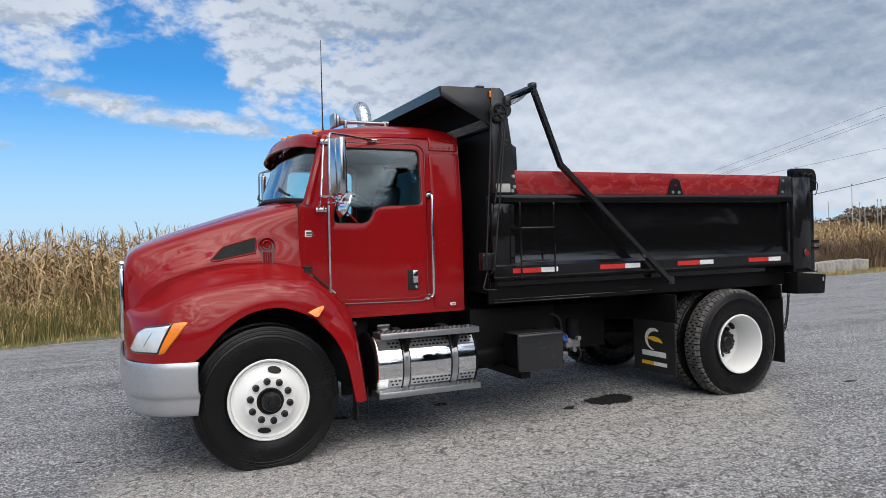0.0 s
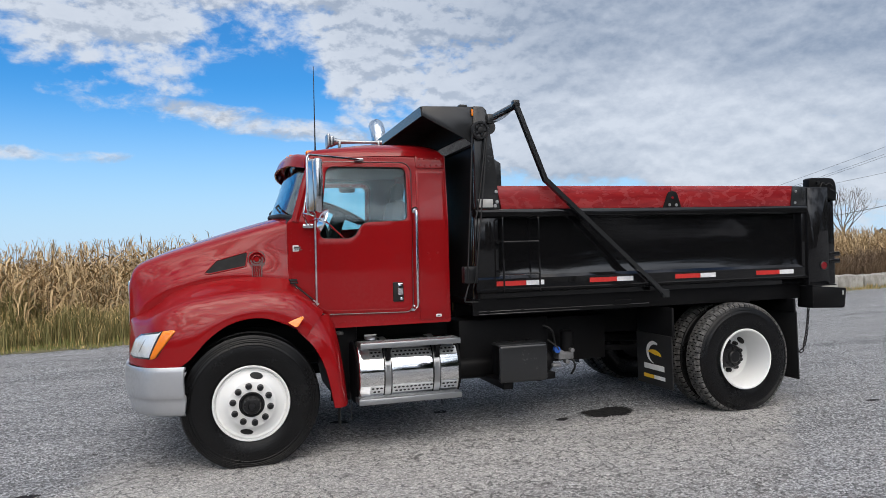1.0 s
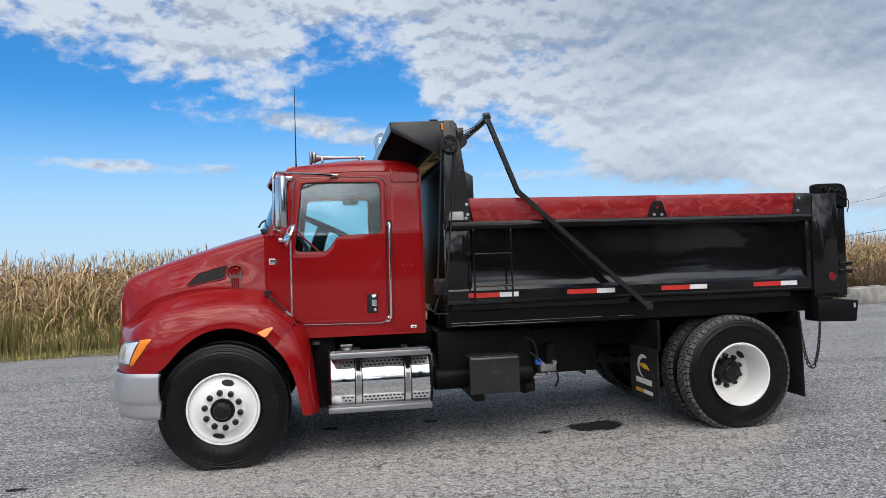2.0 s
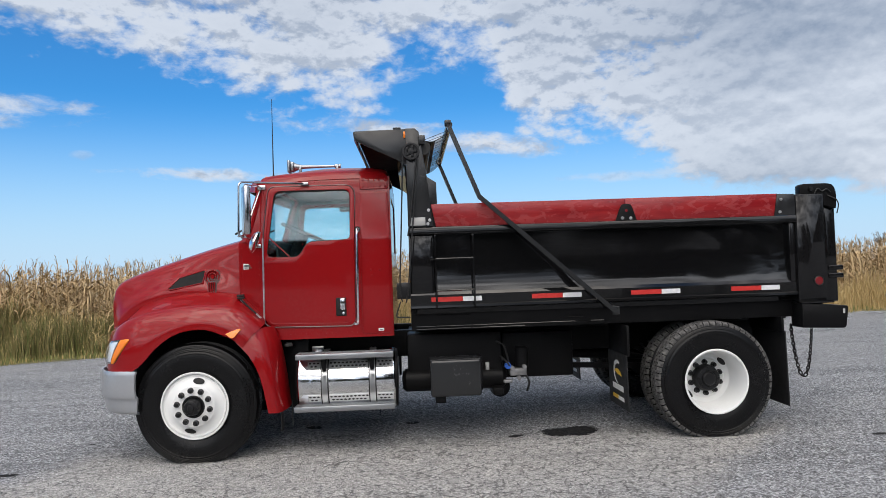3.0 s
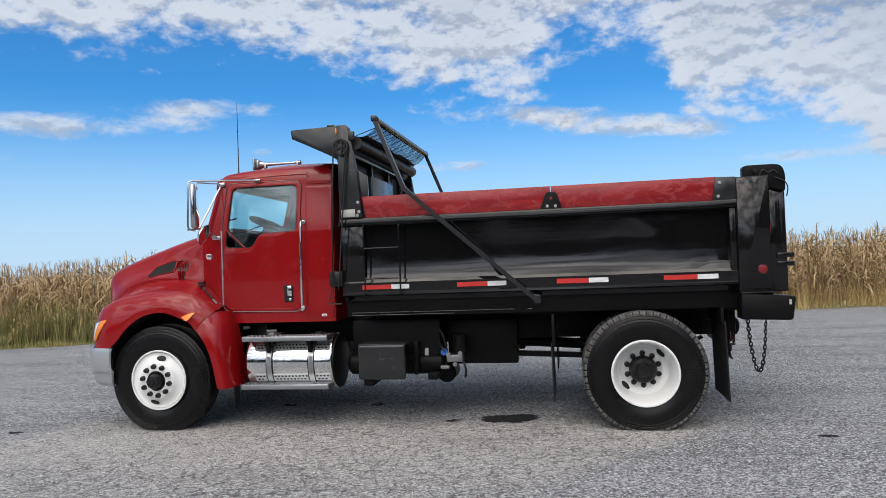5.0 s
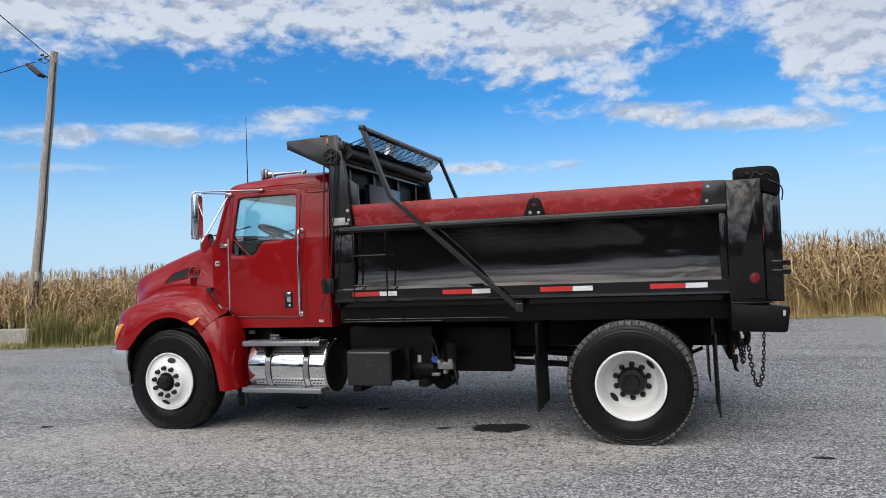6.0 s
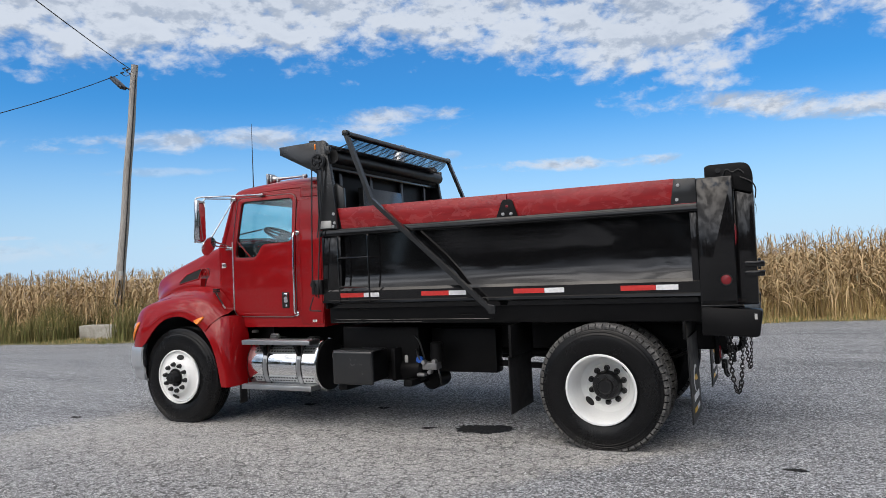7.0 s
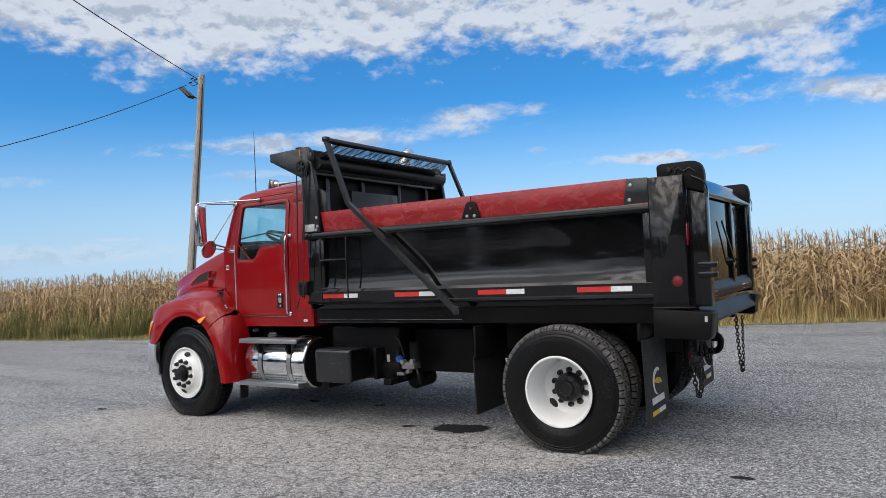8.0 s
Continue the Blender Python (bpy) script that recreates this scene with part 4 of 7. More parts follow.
def bumper_rows():
    rows = []
    for z, inset, cut in ((0.845, 0.02, 0.0), (0.838, 0.0, 0.0), (0.73, -0.008, 0.0), (0.625, 0.0, 0.0), (0.615, 0.014, 0.0), (0.52, 0.030, 0.02), (0.485, 0.06, 0.04), (0.478, 0.12, 0.06)):
        half = [(x + inset * (1.0 if y < 0.9 else 0.6), y - inset * (y / 1.35) ** 2, z) for x, y in BUMP[0]]
        half[-1] = (half[-1][0] - cut, half[-1][1], z)
        rows.append([(a, -b, c) for a, b, c in half[::-1]] + half[1:])
    return rows


part("front_bumper", Patch(bumper_rows()).mesh(3, 6, -0.02), M_SILVER, truck, "silver moulded front bumper", sharp=40)

# -- cab
def cab_y(x, z):
    """Outer face of the cab's near side: upright below the belt, leaning in above it."""
    y = -0.985
    if z > 1.90:
        y += (z - 1.90) * 0.10 + max(0.0, z - 2.40) ** 2 * 3.0
    if x < 0.62:
        y += (0.62 - x) * 0.12
    return y


SIDE = outline_round([(0.395, 1.30), (0.62, 1.03), (1.745, 1.03), (1.745, 2.44), (1.70, 2.49), (0.70, 2.47), (0.60, 2.42), (0.445, 1.94), (0.395, 1.90)], [0.01, 0.02, 0.02, 0.05, 0.02, 0.03, 0.03, 0.02, 0.02])
DOOR = outline_round([(0.612, 1.150), (1.412, 1.135), (1.432, 2.388), (0.672, 2.388), (0.618, 1.94)], [0.09, 0.07, 0.10, 0.06, 0.20])
WINDOW = outline_round([(0.648, 1.762), (0.925, 1.757), (1.010, 1.888), (1.386, 1.900), (1.389, 2.348), (0.722, 2.348)], [0.05, 0.05, 0.05, 0.05, 0.06, 0.06])
ZC = ("z", [1.2, 1.3, 1.4, 1.5, 1.6, 1.7, 1.8, 1.85, 1.895, 1.905, 1.95, 2.0, 2.05, 2.1, 2.15, 2.2, 2.25, 2.3, 2.35, 2.4, 2.43, 2.46])
XC = ("x", [0.5, 0.62, 0.7, 0.8, 0.9, 1.0, 1.1, 1.2, 1.3, 1.4, 1.5, 1.6, 1.7])
grow = lambda pts, d: [(x + d * (1 if x > 1.0 else -1), z + d * (1 if z > 1.8 else -1)) for x, z in pts]
cab = None


def trim_inside(ob, mir):
    """Dull grey trim on the faces of a side panel that look into the cab."""
    ob.data.materials.append(M_DARK)
    for f in ob.data.polygons:
        if f.normal.y * (-1 if mir else 1) > 0.5:
            f.material_index = 1
    return ob


for mir in (False, True):
    bm = plate(SIDE, [grow(DOOR, 0.006)], 0.035, (ZC, XC), cab_y)
    if mir:
        flip_y(bm)
        trim_inside(part("cab_side", bm, M_RED, cab), mir)
    else:
        cab = trim_inside(part("cab", bm, M_RED, truck, "red steel cab shell"), mir)
    bm = plate(DOOR, [WINDOW], 0.04, (ZC, XC), lambda x, z: cab_y(x, z) - 0.012, 0.005)
    if mir:
        flip_y(bm)
    door = trim_inside(part("cab_door", bm, M_RED, truck, "red cab door with stepped window sill"), mir)
    bm = plate(grow(WINDOW, 0.004), (), 0.005, (ZC, XC), lambda x, z: cab_y(x, z) + 0.012)
    if mir:
        flip_y(bm)
    pane = part("window_pane", bm, M_GLASS, door, "tinted side window glass")
    pane.visible_shadow = False
    # dark rubber round the glass
    rim = [Vector((x, cab_y(x, z) - 0.006, z)) for x, z in WINDOW]
    bm = tube(rim + rim[:2], 0.004, 8, cap=False)
    if mir:
        flip_y(bm)
    part("window_seal", bm, M_SEAL, door)
    # rounded bead along the door gap
    gap = [Vector((x, cab_y(x, z) - 0.010, z)) for x, z in grow(DOOR, 0.004)]
    bm = tube(gap + gap[:2], 0.0045, 8, cap=False)
    if mir:
        flip_y(bm)
    part("door_bead", bm, M_TRIM, door, "thin chrome bead round the door")
    # pressed fold that follows the bead inside the door
    fold = [Vector((x, cab_y(x, z) - 0.0075, z)) for x, z in grow(DOOR, -0.024) if z < 1.98]
    bm = bmesh.new()
    for a, b in zip(fold, fold[1:]):
        if (a - b).length < 1.2:
            add_tube(bm, [a, b], 0.0055, 8, cap=False)
    if mir:
        flip_y(bm)
    part("door_fold", bm, M_RED, door, "pressed red fold round the door panel")
    front = [p for p in gap if p.x < 0.70 and 1.20 < p.z < 1.95]
    front = sorted(front, key=lambda p: p.z)
    bm = tube([(front[0].x, front[0].y - 0.004, 1.20), (front[-1].x, front[-1].y - 0.004, 1.93)], 0.0075, 10)
    if mir:
        flip_y(bm)
    part("door_trim", bm, M_STEEL, door, "bright upright trim on the door's front edge")
    # latch handle in its recess
    bm = boxes(((1.243, -1.006, 1.222), (1.335, -0.985, 1.385), 0.022, 4))
    if mir:
        flip_y(bm)
    rec = part("handle_recess", bm, M_SEAL, door, "black handle recess")
    bm = boxes(((1.280, -1.026, 1.278), (1.328, -1.004, 1.380), 0.012, 3))
    add_lathe(bm, [(0.0, 0.013), (-0.018, 0.013), (-0.020, 0.0)], 16, "y", (1.310, -1.004, 1.248))
    if mir:
        flip_y(bm)
    part("door_handle", bm, M_CHROME, door, "chrome paddle door handle")
    # grab bar behind the door
    bm = tube(arc_path([(1.452, -0.96, 1.985), (1.452, -1.055, 1.985), (1.440, -1.06, 1.165), (1.410, -0.97, 1.165)], 0.05), 0.0125, 12)
    for z in (1.985, 1.165):
        add_lathe(bm, [(-0.02, 0.028), (0.0, 0.028)], 14, "y", (1.452 if z > 1.5 else 1.415, -0.985 + 0.012, z))
    if mir:
        flip_y(bm)
    part("grab_bar", bm, M_CHROME, truck, "long chrome grab bar")
    # small plates on the cowl and rear corner
    for (x0, z0, x1, z1), mat, lab in (((0.435, 1.662, 0.522, 1.712), M_WPRINT, "small grey model plate"), ((1.612, 1.078, 1.662, 1.102), M_WPRINT, "small white decal")):
        proud = 0.006 if x0 < 1 else 0.014
        bm = boxes(((x0, cab_y(x0, z0) - proud, z0), (x1, cab_y(x1, z0) + 0.01, z1), 0.004, 2))
        if mir:
            flip_y(bm)
        pl = part("plate", bm, mat, cab, lab)
        if x0 < 1:
            bm = boxes(((x0 + 0.010, cab_y(x0, z0) - 0.008, z0 + 0.010), (x1 - 0.012, cab_y(x1, z0), z0 + 0.017), 0), ((x0 + 0.010, cab_y(x0, z0) - 0.008, z0 + 0.024), (x1 - 0.025, cab_y(x1, z0), z0 + 0.040), 0))
        else:
            bm = boxes(((x0 + 0.012, cab_y(x0, z0) - 0.016, z0 + 0.008), (x1 - 0.012, cab_y(x1, z0), z1 - 0.008), 0))
        if mir:
            flip_y(bm)
        part("plate_print", bm, M_GREYTRIM, cab)

# rows of rivets along the cab's seams
rv = bmesh.new()
def rivet(x, z, r=0.006, off=0.0):
    add_lathe(rv, [(0.0, r), (-0.003, r * 0.8), (-0.004, 0.0)], 8, "y", (x, cab_y(x, z) - off, z))
for k in range(12):
    rivet(0.575, 1.28 + k * 0.055)
    rivet(0.425, 1.45 + k * 0.036)
for k in range(24):
    rivet(0.66 + k * 0.045, 1.075)
    rivet(1.455, 1.12 + k * 0.052)
for k in range(16):
    rivet(0.74 + k * 0.042, 2.425)
for k in range(5):
    rivet(1.51 + k * 0.05, 2.368, 0.010, 0.012), rivet(1.51 + k * 0.05, 2.425, 0.010, 0.012)
for x, z in ((1.56, 1.62), (1.64, 1.62), (1.57, 1.57)):
    rivet(x, z, 0.010, 0.008)
tagged(part("rivets", rv, M_RED, cab), kind="stuff")
rd = bmesh.new()
for k in range(13):
    x = 0.69 + k * 0.055
    add_lathe(rd, [(0.0, 0.0055), (-0.003, 0.004), (-0.0035, 0.0)], 8, "y", (x, cab_y(x, 1.73) - 0.012, 1.732 if x < 0.955 else 1.868))
tagged(part("door_rivets", rd, M_RED, cab), kind="stuff")

# raised rear corner panel
for mir in (False, True):
    bm = plate(outline_round([(1.475, 1.06), (1.735, 1.06), (1.735, 2.325), (1.475, 2.325)], 0.02), (), 0.02, (ZC, XC), lambda x, z: cab_y(x, z) - 0.008, 0.004)
    if mir:
        flip_y(bm)
    part("corner_panel", bm, M_RED, cab, "red rear corner panel")
    bm = plate(outline_round([(1.480, 2.345), (1.735, 2.345), (1.735, 2.455), (1.480, 2.47)], 0.015), (), 0.02, (ZC, XC), lambda x, z: cab_y(x, z) - 0.012, 0.004)
    if mir:
        flip_y(bm)
    part("corner_plate", bm, M_RED, cab)

# roof, rear wall, windscreen, visor
ROOF = []
for x, e, zt in ((0.575, 2.405, 2.475), (0.62, 2.445, 2.515), (0.80, 2.470, 2.565), (1.10, 2.488, 2.605), (1.45, 2.492, 2.610), (1.66, 2.482, 2.598), (1.73, 2.445, 2.560), (1.748, 2.380, 2.480)):
    w = 0.925
    half = [(x, 0, zt), (x, 0.35, zt - 0.006), (x, 0.65, zt - 0.030), (x, 0.82, e + 0.048), (x, w - 0.028, e + 0.012), (x, w + 0.008, e - 0.045)]
    ROOF.append([(a, -b, c) for a, b, c in half[::-1]] + half[1:])
roof = part("cab_roof", Patch(ROOF).mesh(5, 4, -0.02), M_RED, cab, "domed red cab roof", sharp=45)
def rear_plate():
    bm = plate([(-0.96, 1.03), (0.96, 1.03), (0.955, 1.95), (0.92, 2.46), (-0.92, 2.46), (-0.955, 1.95)], [outline_round([(-0.70, 1.78), (0.70, 1.78), (0.70, 2.30), (-0.70, 2.30)], 0.06)], 0.02)
    for v in bm.verts:
        v.co = Vector((1.728 + v.co.y, v.co.x, v.co.z))
    return bm
part("cab_rear_wall", rear_plate(), M_RED, cab)
bm = boxes(((1.735, -0.705, 1.775), (1.740, 0.705, 2.305), 0))
part("rear_pane", bm, M_GLASS, cab, "rear cab window glass").visible_shadow = False
part("cab_floor", boxes(((0.42, -0.95, 1.04), (1.73, 0.95, 1.07), 0.004)), M_DARK, cab)
part("cowl_panel", Patch([[(0.395, -0.955, 1.885), (0.395, -0.6, 1.945), (0.395, 0, 1.978), (0.395, 0.6, 1.945), (0.395, 0.955, 1.885)],
                          [(0.455, -0.945, 1.935), (0.37, -0.6, 1.975), (0.325, 0, 1.995), (0.37, 0.6, 1.975), (0.455, 0.945, 1.935)]]).mesh(2, 6, -0.01), M_SEAL, cab)
WS = [[(0.455, -0.940, 1.935), (0.360, -0.62, 1.965), (0.315, 0, 1.985), (0.360, 0.62, 1.965), (0.455, 0.940, 1.935)],
      [(0.535, -0.915, 2.19), (0.455, -0.60, 2.215), (0.415, 0, 2.230), (0.455, 0.60, 2.215), (0.535, 0.915, 2.19)],
      [(0.610, -0.880, 2.415), (0.525, -0.58, 2.445), (0.485, 0, 2.455), (0.525, 0.58, 2.445), (0.610, 0.880, 2.415)]]
part("windscreen", Patch(WS).mesh(6, 8, 0.005), M_GLASS, cab, "curved tinted windscreen").visible_shadow = False
edge = [Vector(p) for p in WS[0]] + [Vector(WS[1][4])] + [Vector(p) for p in WS[2][::-1]] + [Vector(WS[1][0])]
part("windscreen_seal", tube(arc_path(edge + edge[:1], 0.05), 0.020, 8), M_SEAL, cab)
for s in (-1, 1):
    part("wiper", tube([(0.35, s * 0.50 - 0.35, 1.985), (0.345, s * 0.5, 2.045), (0.40, s * 0.5 + 0.28, 2.10)], 0.009, 6), M_SEAL, cab, "black wiper arm")
    part("pillar", tube([(0.462, s * 0.950, 1.90), (0.545, s * 0.928, 2.18), (0.622, s * 0.897, 2.43)], 0.036, 10), M_RED, cab)
VIS = [[(0.640, -0.895, 2.440), (0.560, -0.62, 2.490), (0.530, 0, 2.515), (0.560, 0.62, 2.490), (0.640, 0.895, 2.440)],
       [(0.560, -0.920, 2.425), (0.480, -0.64, 2.480), (0.430, 0, 2.500), (0.480, 0.64, 2.480), (0.560, 0.920, 2.425)],
       [(0.545, -0.925, 2.345), (0.430, -0.65, 2.385), (0.375, 0, 2.400), (0.430, 0.65, 2.385), (0.545, 0.925, 2.345)]]
part("sun_visor", Patch(VIS).mesh(5, 6, 0.016), M_RED, cab, "red outside sun visor", sharp=50)
for y in (-0.66, -0.20, 0.0, 0.20, 0.66):
    x = 0.545 + 0.13 * (abs(y) / 0.7) ** 2
    part("roof_marker", boxes(((x - 0.070, y - 0.036, 2.515 - abs(y) * 0.05), (x + 0.015, y + 0.036, 2.552 - abs(y) * 0.05), 0.015, 3)), M_ORANGE, cab, "orange roof marker lamp")

# air horn, aerial, exhaust stack
hz = 2.620
bm = lathe([(0.845, 0.040), (0.88, 0.028), (0.92, 0.019), (1.05, 0.014), (1.22, 0.012), (1.23, 0.020), (1.28, 0.020), (1.28, 0.0)], 24, "x", (0.0, -0.53, hz))
add_box(bm, (0.785, -0.605, hz - 0.058), (0.812, -0.455, hz + 0.062), 0.012, 3)
add_box(bm, (0.810, -0.585, hz - 0.046), (0.848, -0.475, hz + 0.048), 0.016, 3)
horn = part("air_horn", bm, M_STEP, truck, "dull chrome roof air horn")
for x in (0.90, 1.25):
    part("horn_foot", boxes(((x - 0.012, -0.555, 2.55), (x + 0.012, -0.505, hz + 0.016), 0.006)), M_STEP, horn)
part("aerial", tube([(0.670, -0.68, 2.49), (0.670, -0.68, 2.56), (0.673, -0.68, 3.24)], [0.010, 0.006, 0.0025], 8), M_CABLE, truck, "thin black whip aerial")
def exhaust_stack():
    """Upright chrome pipe whose widened tip turns outwards."""
    bm, n, bend = bmesh.new(), 28, 0.22
    path = [(1.06, 1.0, 0.0, 0.076), (1.06, 2.86, 0.0, 0.076)]
    path += [(1.06 + bend * (1 - math.cos(a)), 2.86 + bend * math.sin(a), a, 0.076 + 0.012 * math.sin(a)) for a in (0.2, 0.4, 0.6, 0.8, 1.0, 1.15)]
    rings = []
    for y, z, lean, r in path:
        ring = [Vector((1.580 + r * math.cos(w), y + r * math.sin(w) * math.cos(lean), z - r * math.sin(w) * math.sin(lean))) for w in (k * math.tau / n for k in range(n))]
        rings.append([bm.verts.new(p) for p in ring])
    for a, b in zip(rings, rings[1:]):
        for k in range(n):
            bm.faces.new((a[k], a[(k + 1) % n], b[(k + 1) % n], b[k]))
    bmesh.ops.solidify(bm, geom=bm.faces[:], thickness=0.004)
    return bm


part("exhaust_stack", exhaust_stack(), M_CHROME, truck, "chrome exhaust stack with turned-out tip")

# mirrors
for mir in (False, True):
    sgn = 1 if mir else -1
    bm = tube(arc_path([(0.998, -0.966, 2.408), (0.518, -1.430, 2.385), (0.511, -1.447, 1.937), (0.560, -1.400, 1.925)], 0.045), 0.0085, 10)
    add_tube(bm, arc_path([(0.605, -0.934, 2.395), (0.540, -1.330, 2.378), (0.540, -1.345, 1.935)], 0.04), 0.0065, 10)
    add_tube(bm, [(0.605, -0.934, 2.389), (0.505, -1.215, 1.958)], 0.0075, 8)
    add_tube(bm, arc_path([(0.560, -0.945, 1.880), (0.500, -1.200, 1.952), (0.511, -1.447, 1.935)], 0.05), 0.009, 8)
    add_tube(bm, arc_path([(0.590, -0.960, 1.855), (0.545, -1.140, 1.890), (0.600, -1.370, 1.905)], 0.06), 0.0065, 8)
    add_box(bm, (0.958, -0.985, 2.395), (1.030, -0.945, 2.420), 0.008, 2)
    add_box(bm, (0.575, -0.965, 2.365), (0.650, -0.905, 2.410), 0.012, 2)
    add_box(bm, (0.515, -1.000, 1.845), (0.605, -0.945, 1.885), 0.012, 2)
    if mir:
        flip_y(bm)
    br = part("mirror_bracket", bm, M_TUBE, truck, "chrome tubular mirror bracket")
    rot = Matrix.Translation((0.579, sgn * 1.425, 2.148)) @ Matrix.Rotation(radians(-sgn * 20), 4, "Z")
    part("mirror_housing", boxes(((-0.035, -0.085, -0.205), (0.018, 0.085, 0.205), 0.022, 3, rot)), M_TUBE, br, "tall chrome wing mirror housing")
    part("mirror_glass", boxes(((0.0185, -0.074, -0.192), (0.022, 0.074, 0.192), 0.001, 1, rot)), M_MIRROR, br, "wing mirror glass")
    c2 = Matrix.Translation((0.637, sgn * 1.378, 1.883)) @ Matrix.Rotation(radians(-sgn * 3), 4, "Z") @ Matrix.Rotation(radians(22), 4, "Y")
    bm = lathe([(0.0, 0.098), (-0.012, 0.096), (-0.030, 0.078), (-0.042, 0.045), (-0.046, 0.0)], 32, "x")
    bmesh.ops.transform(bm, matrix=c2, verts=bm.verts[:])
    part("spot_mirror", bm, M_CHROME, br, "round chrome convex mirror")
    bm = lathe([(0.001, 0.093), (0.010, 0.06), (0.013, 0.0)], 32, "x")
    bmesh.ops.transform(bm, matrix=c2, verts=bm.verts[:])
    part("spot_mirror_glass", bm, M_MIRROR, br)

# inside of the cab
def seat(y):
    bm = boxes(((1.05, y - 0.24, 1.42), (1.55, y + 0.24, 1.54), 0.05, 3))
    m = Matrix.Translation((1.52, y, 1.55)) @ Matrix.Rotation(radians(10), 4, "Y")
    add_box(bm, (-0.06, -0.24, 0.0), (0.07, 0.24, 0.62), 0.05, 3, m)
    add_box(bm, (-0.05, -0.13, 0.60), (0.05, 0.13, 0.80), 0.04, 3, m)
    add_box(bm, (1.12, y - 0.20, 1.07), (1.50, y + 0.20, 1.42), 0.03, 2)
    return bm
part("cab_seat", seat(-0.48), M_SEATCLOTH, cab, "grey cloth driver's seat")
part("cab_seat", seat(0.50), M_SEATCLOTH, cab, "grey cloth passenger seat")
part("dashboard", Patch([[(0.46, -0.92, 1.88), (0.36, 0, 1.93), (0.46, 0.92, 1.88)], [(0.66, -0.92, 1.90), (0.62, 0, 1.94), (0.66, 0.92, 1.90)], [(0.74, -0.92, 1.78), (0.72, 0, 1.80), (0.74, 0.92, 1.78)], [(0.70, -0.92, 1.35), (0.66, 0, 1.35), (0.70, 0.92, 1.35)]]).mesh(4, 4, 0.02), M_DARK, cab)
bm = bmesh.new()
sw = Matrix.Translation((0.905, -0.48, 1.995)) @ Matrix.Rotation(radians(25), 4, "Y")
ring = [sw @ (Matrix.Rotation(radians(90), 4, "Y") @ Vector((0.0, 0.212 * math.cos(k * math.tau / 32), 0.212 * math.sin(k * math.tau / 32)))) for k in range(33)]
add_tube(bm, ring, 0.019, 8, cap=False)
for k in (0, 11, 21):
    add_tube(bm, [sw @ Vector((0, 0, 0)), ring[k]], 0.012, 6)
add_tube(bm, [sw @ Vector((0, 0, 0.02)), sw @ Vector((0, 0, -0.10)), (0.74, -0.48, 1.50)], [0.055, 0.06, 0.06], 12)
part("steering_wheel", bm, M_SEAL, cab, "black steering wheel")
part("look_down_mirror", boxes(((1.110, 0.945, 2.298), (1.285, 1.030, 2.362), 0.028, 4)), M_GREYTRIM, cab, "small grey look-down mirror over the door")
part("headliner", boxes(((0.66, -0.86, 2.43), (1.70, 0.86, 2.445), 0.004)), M_GREYTRIM, cab)

# hood latch and step light below the cowl
for mir in (False, True):
    bm = bmesh.new()
    add_box(bm, (0.395, -1.085, 1.425), (0.455, -1.030, 1.445), 0.006, 2)
    add_box(bm, (0.400, -1.092, 1.408), (0.462, -1.040, 1.422), 0.005, 2)
    if mir:
        flip_y(bm)
    part("hood_latch", bm, M_SEAL, truck, "black rubber hood latch block")
    bm = bmesh.new()
    add_tube(bm, [(0.430, -1.075, 1.402), (0.505, -1.105, 1.335), (0.600, -1.132, 1.250)], 0.0075, 8)
    if mir:
        flip_y(bm)
    strap = part("latch_strap", bm, M_SEAL, truck, "black rubber hood latch strap with steel ends")
    for ends in (((0.432, -1.072, 1.400), (0.462, -1.086, 1.372)), ((0.572, -1.128, 1.276), (0.612, -1.140, 1.240))):
        bm = bar(*ends, 0.015, 0.011)
        if mir:
            flip_y(bm)
        part("strap_end", bm, M_STEEL, strap, "bare steel strap end")
    bm = lathe([(0.0, 0.035), (0.012, 0.038), (0.03, 0.030), (0.035, 0.0)], 20, "z", (0.80, -0.90, 0.965))
    if mir:
        flip_y(bm)
    part("sill_lamp", bm, M_GREYTRIM, truck)

# -- fuel tank with steps
TX0, TX1, TY, TZ, TR = 0.905, 1.755, -0.925, 0.655, 0.265


def grip_strip(x0, x1, y, z):
    """The plate of a perforated tread strip."""
    bm = bmesh.new()
    add_box(bm, (x0, y - 0.004, z - 0.036), (x1, y + 0.004, z + 0.036), 0.002, 1)
    return bm


def grip_holes(x0, x1, y, z, s):
    """Dark punched ovals, two staggered rows."""
    bm = bmesh.new()
    n = int((x1 - x0) / 0.034)
    for k in range(n):
        for row, dz in ((0, 0.016), (1, -0.016)):
            x = x0 + 0.020 + k * 0.034 + row * 0.015
            if x > x1 - 0.014:
                continue
            vs = [bm.verts.new((x + 0.0125 * math.cos(w * math.tau / 10), y + s * 0.0046, z + dz + 0.0085 * math.sin(w * math.tau / 10))) for w in range(10)]
            bm.faces.new(vs)
    return bm


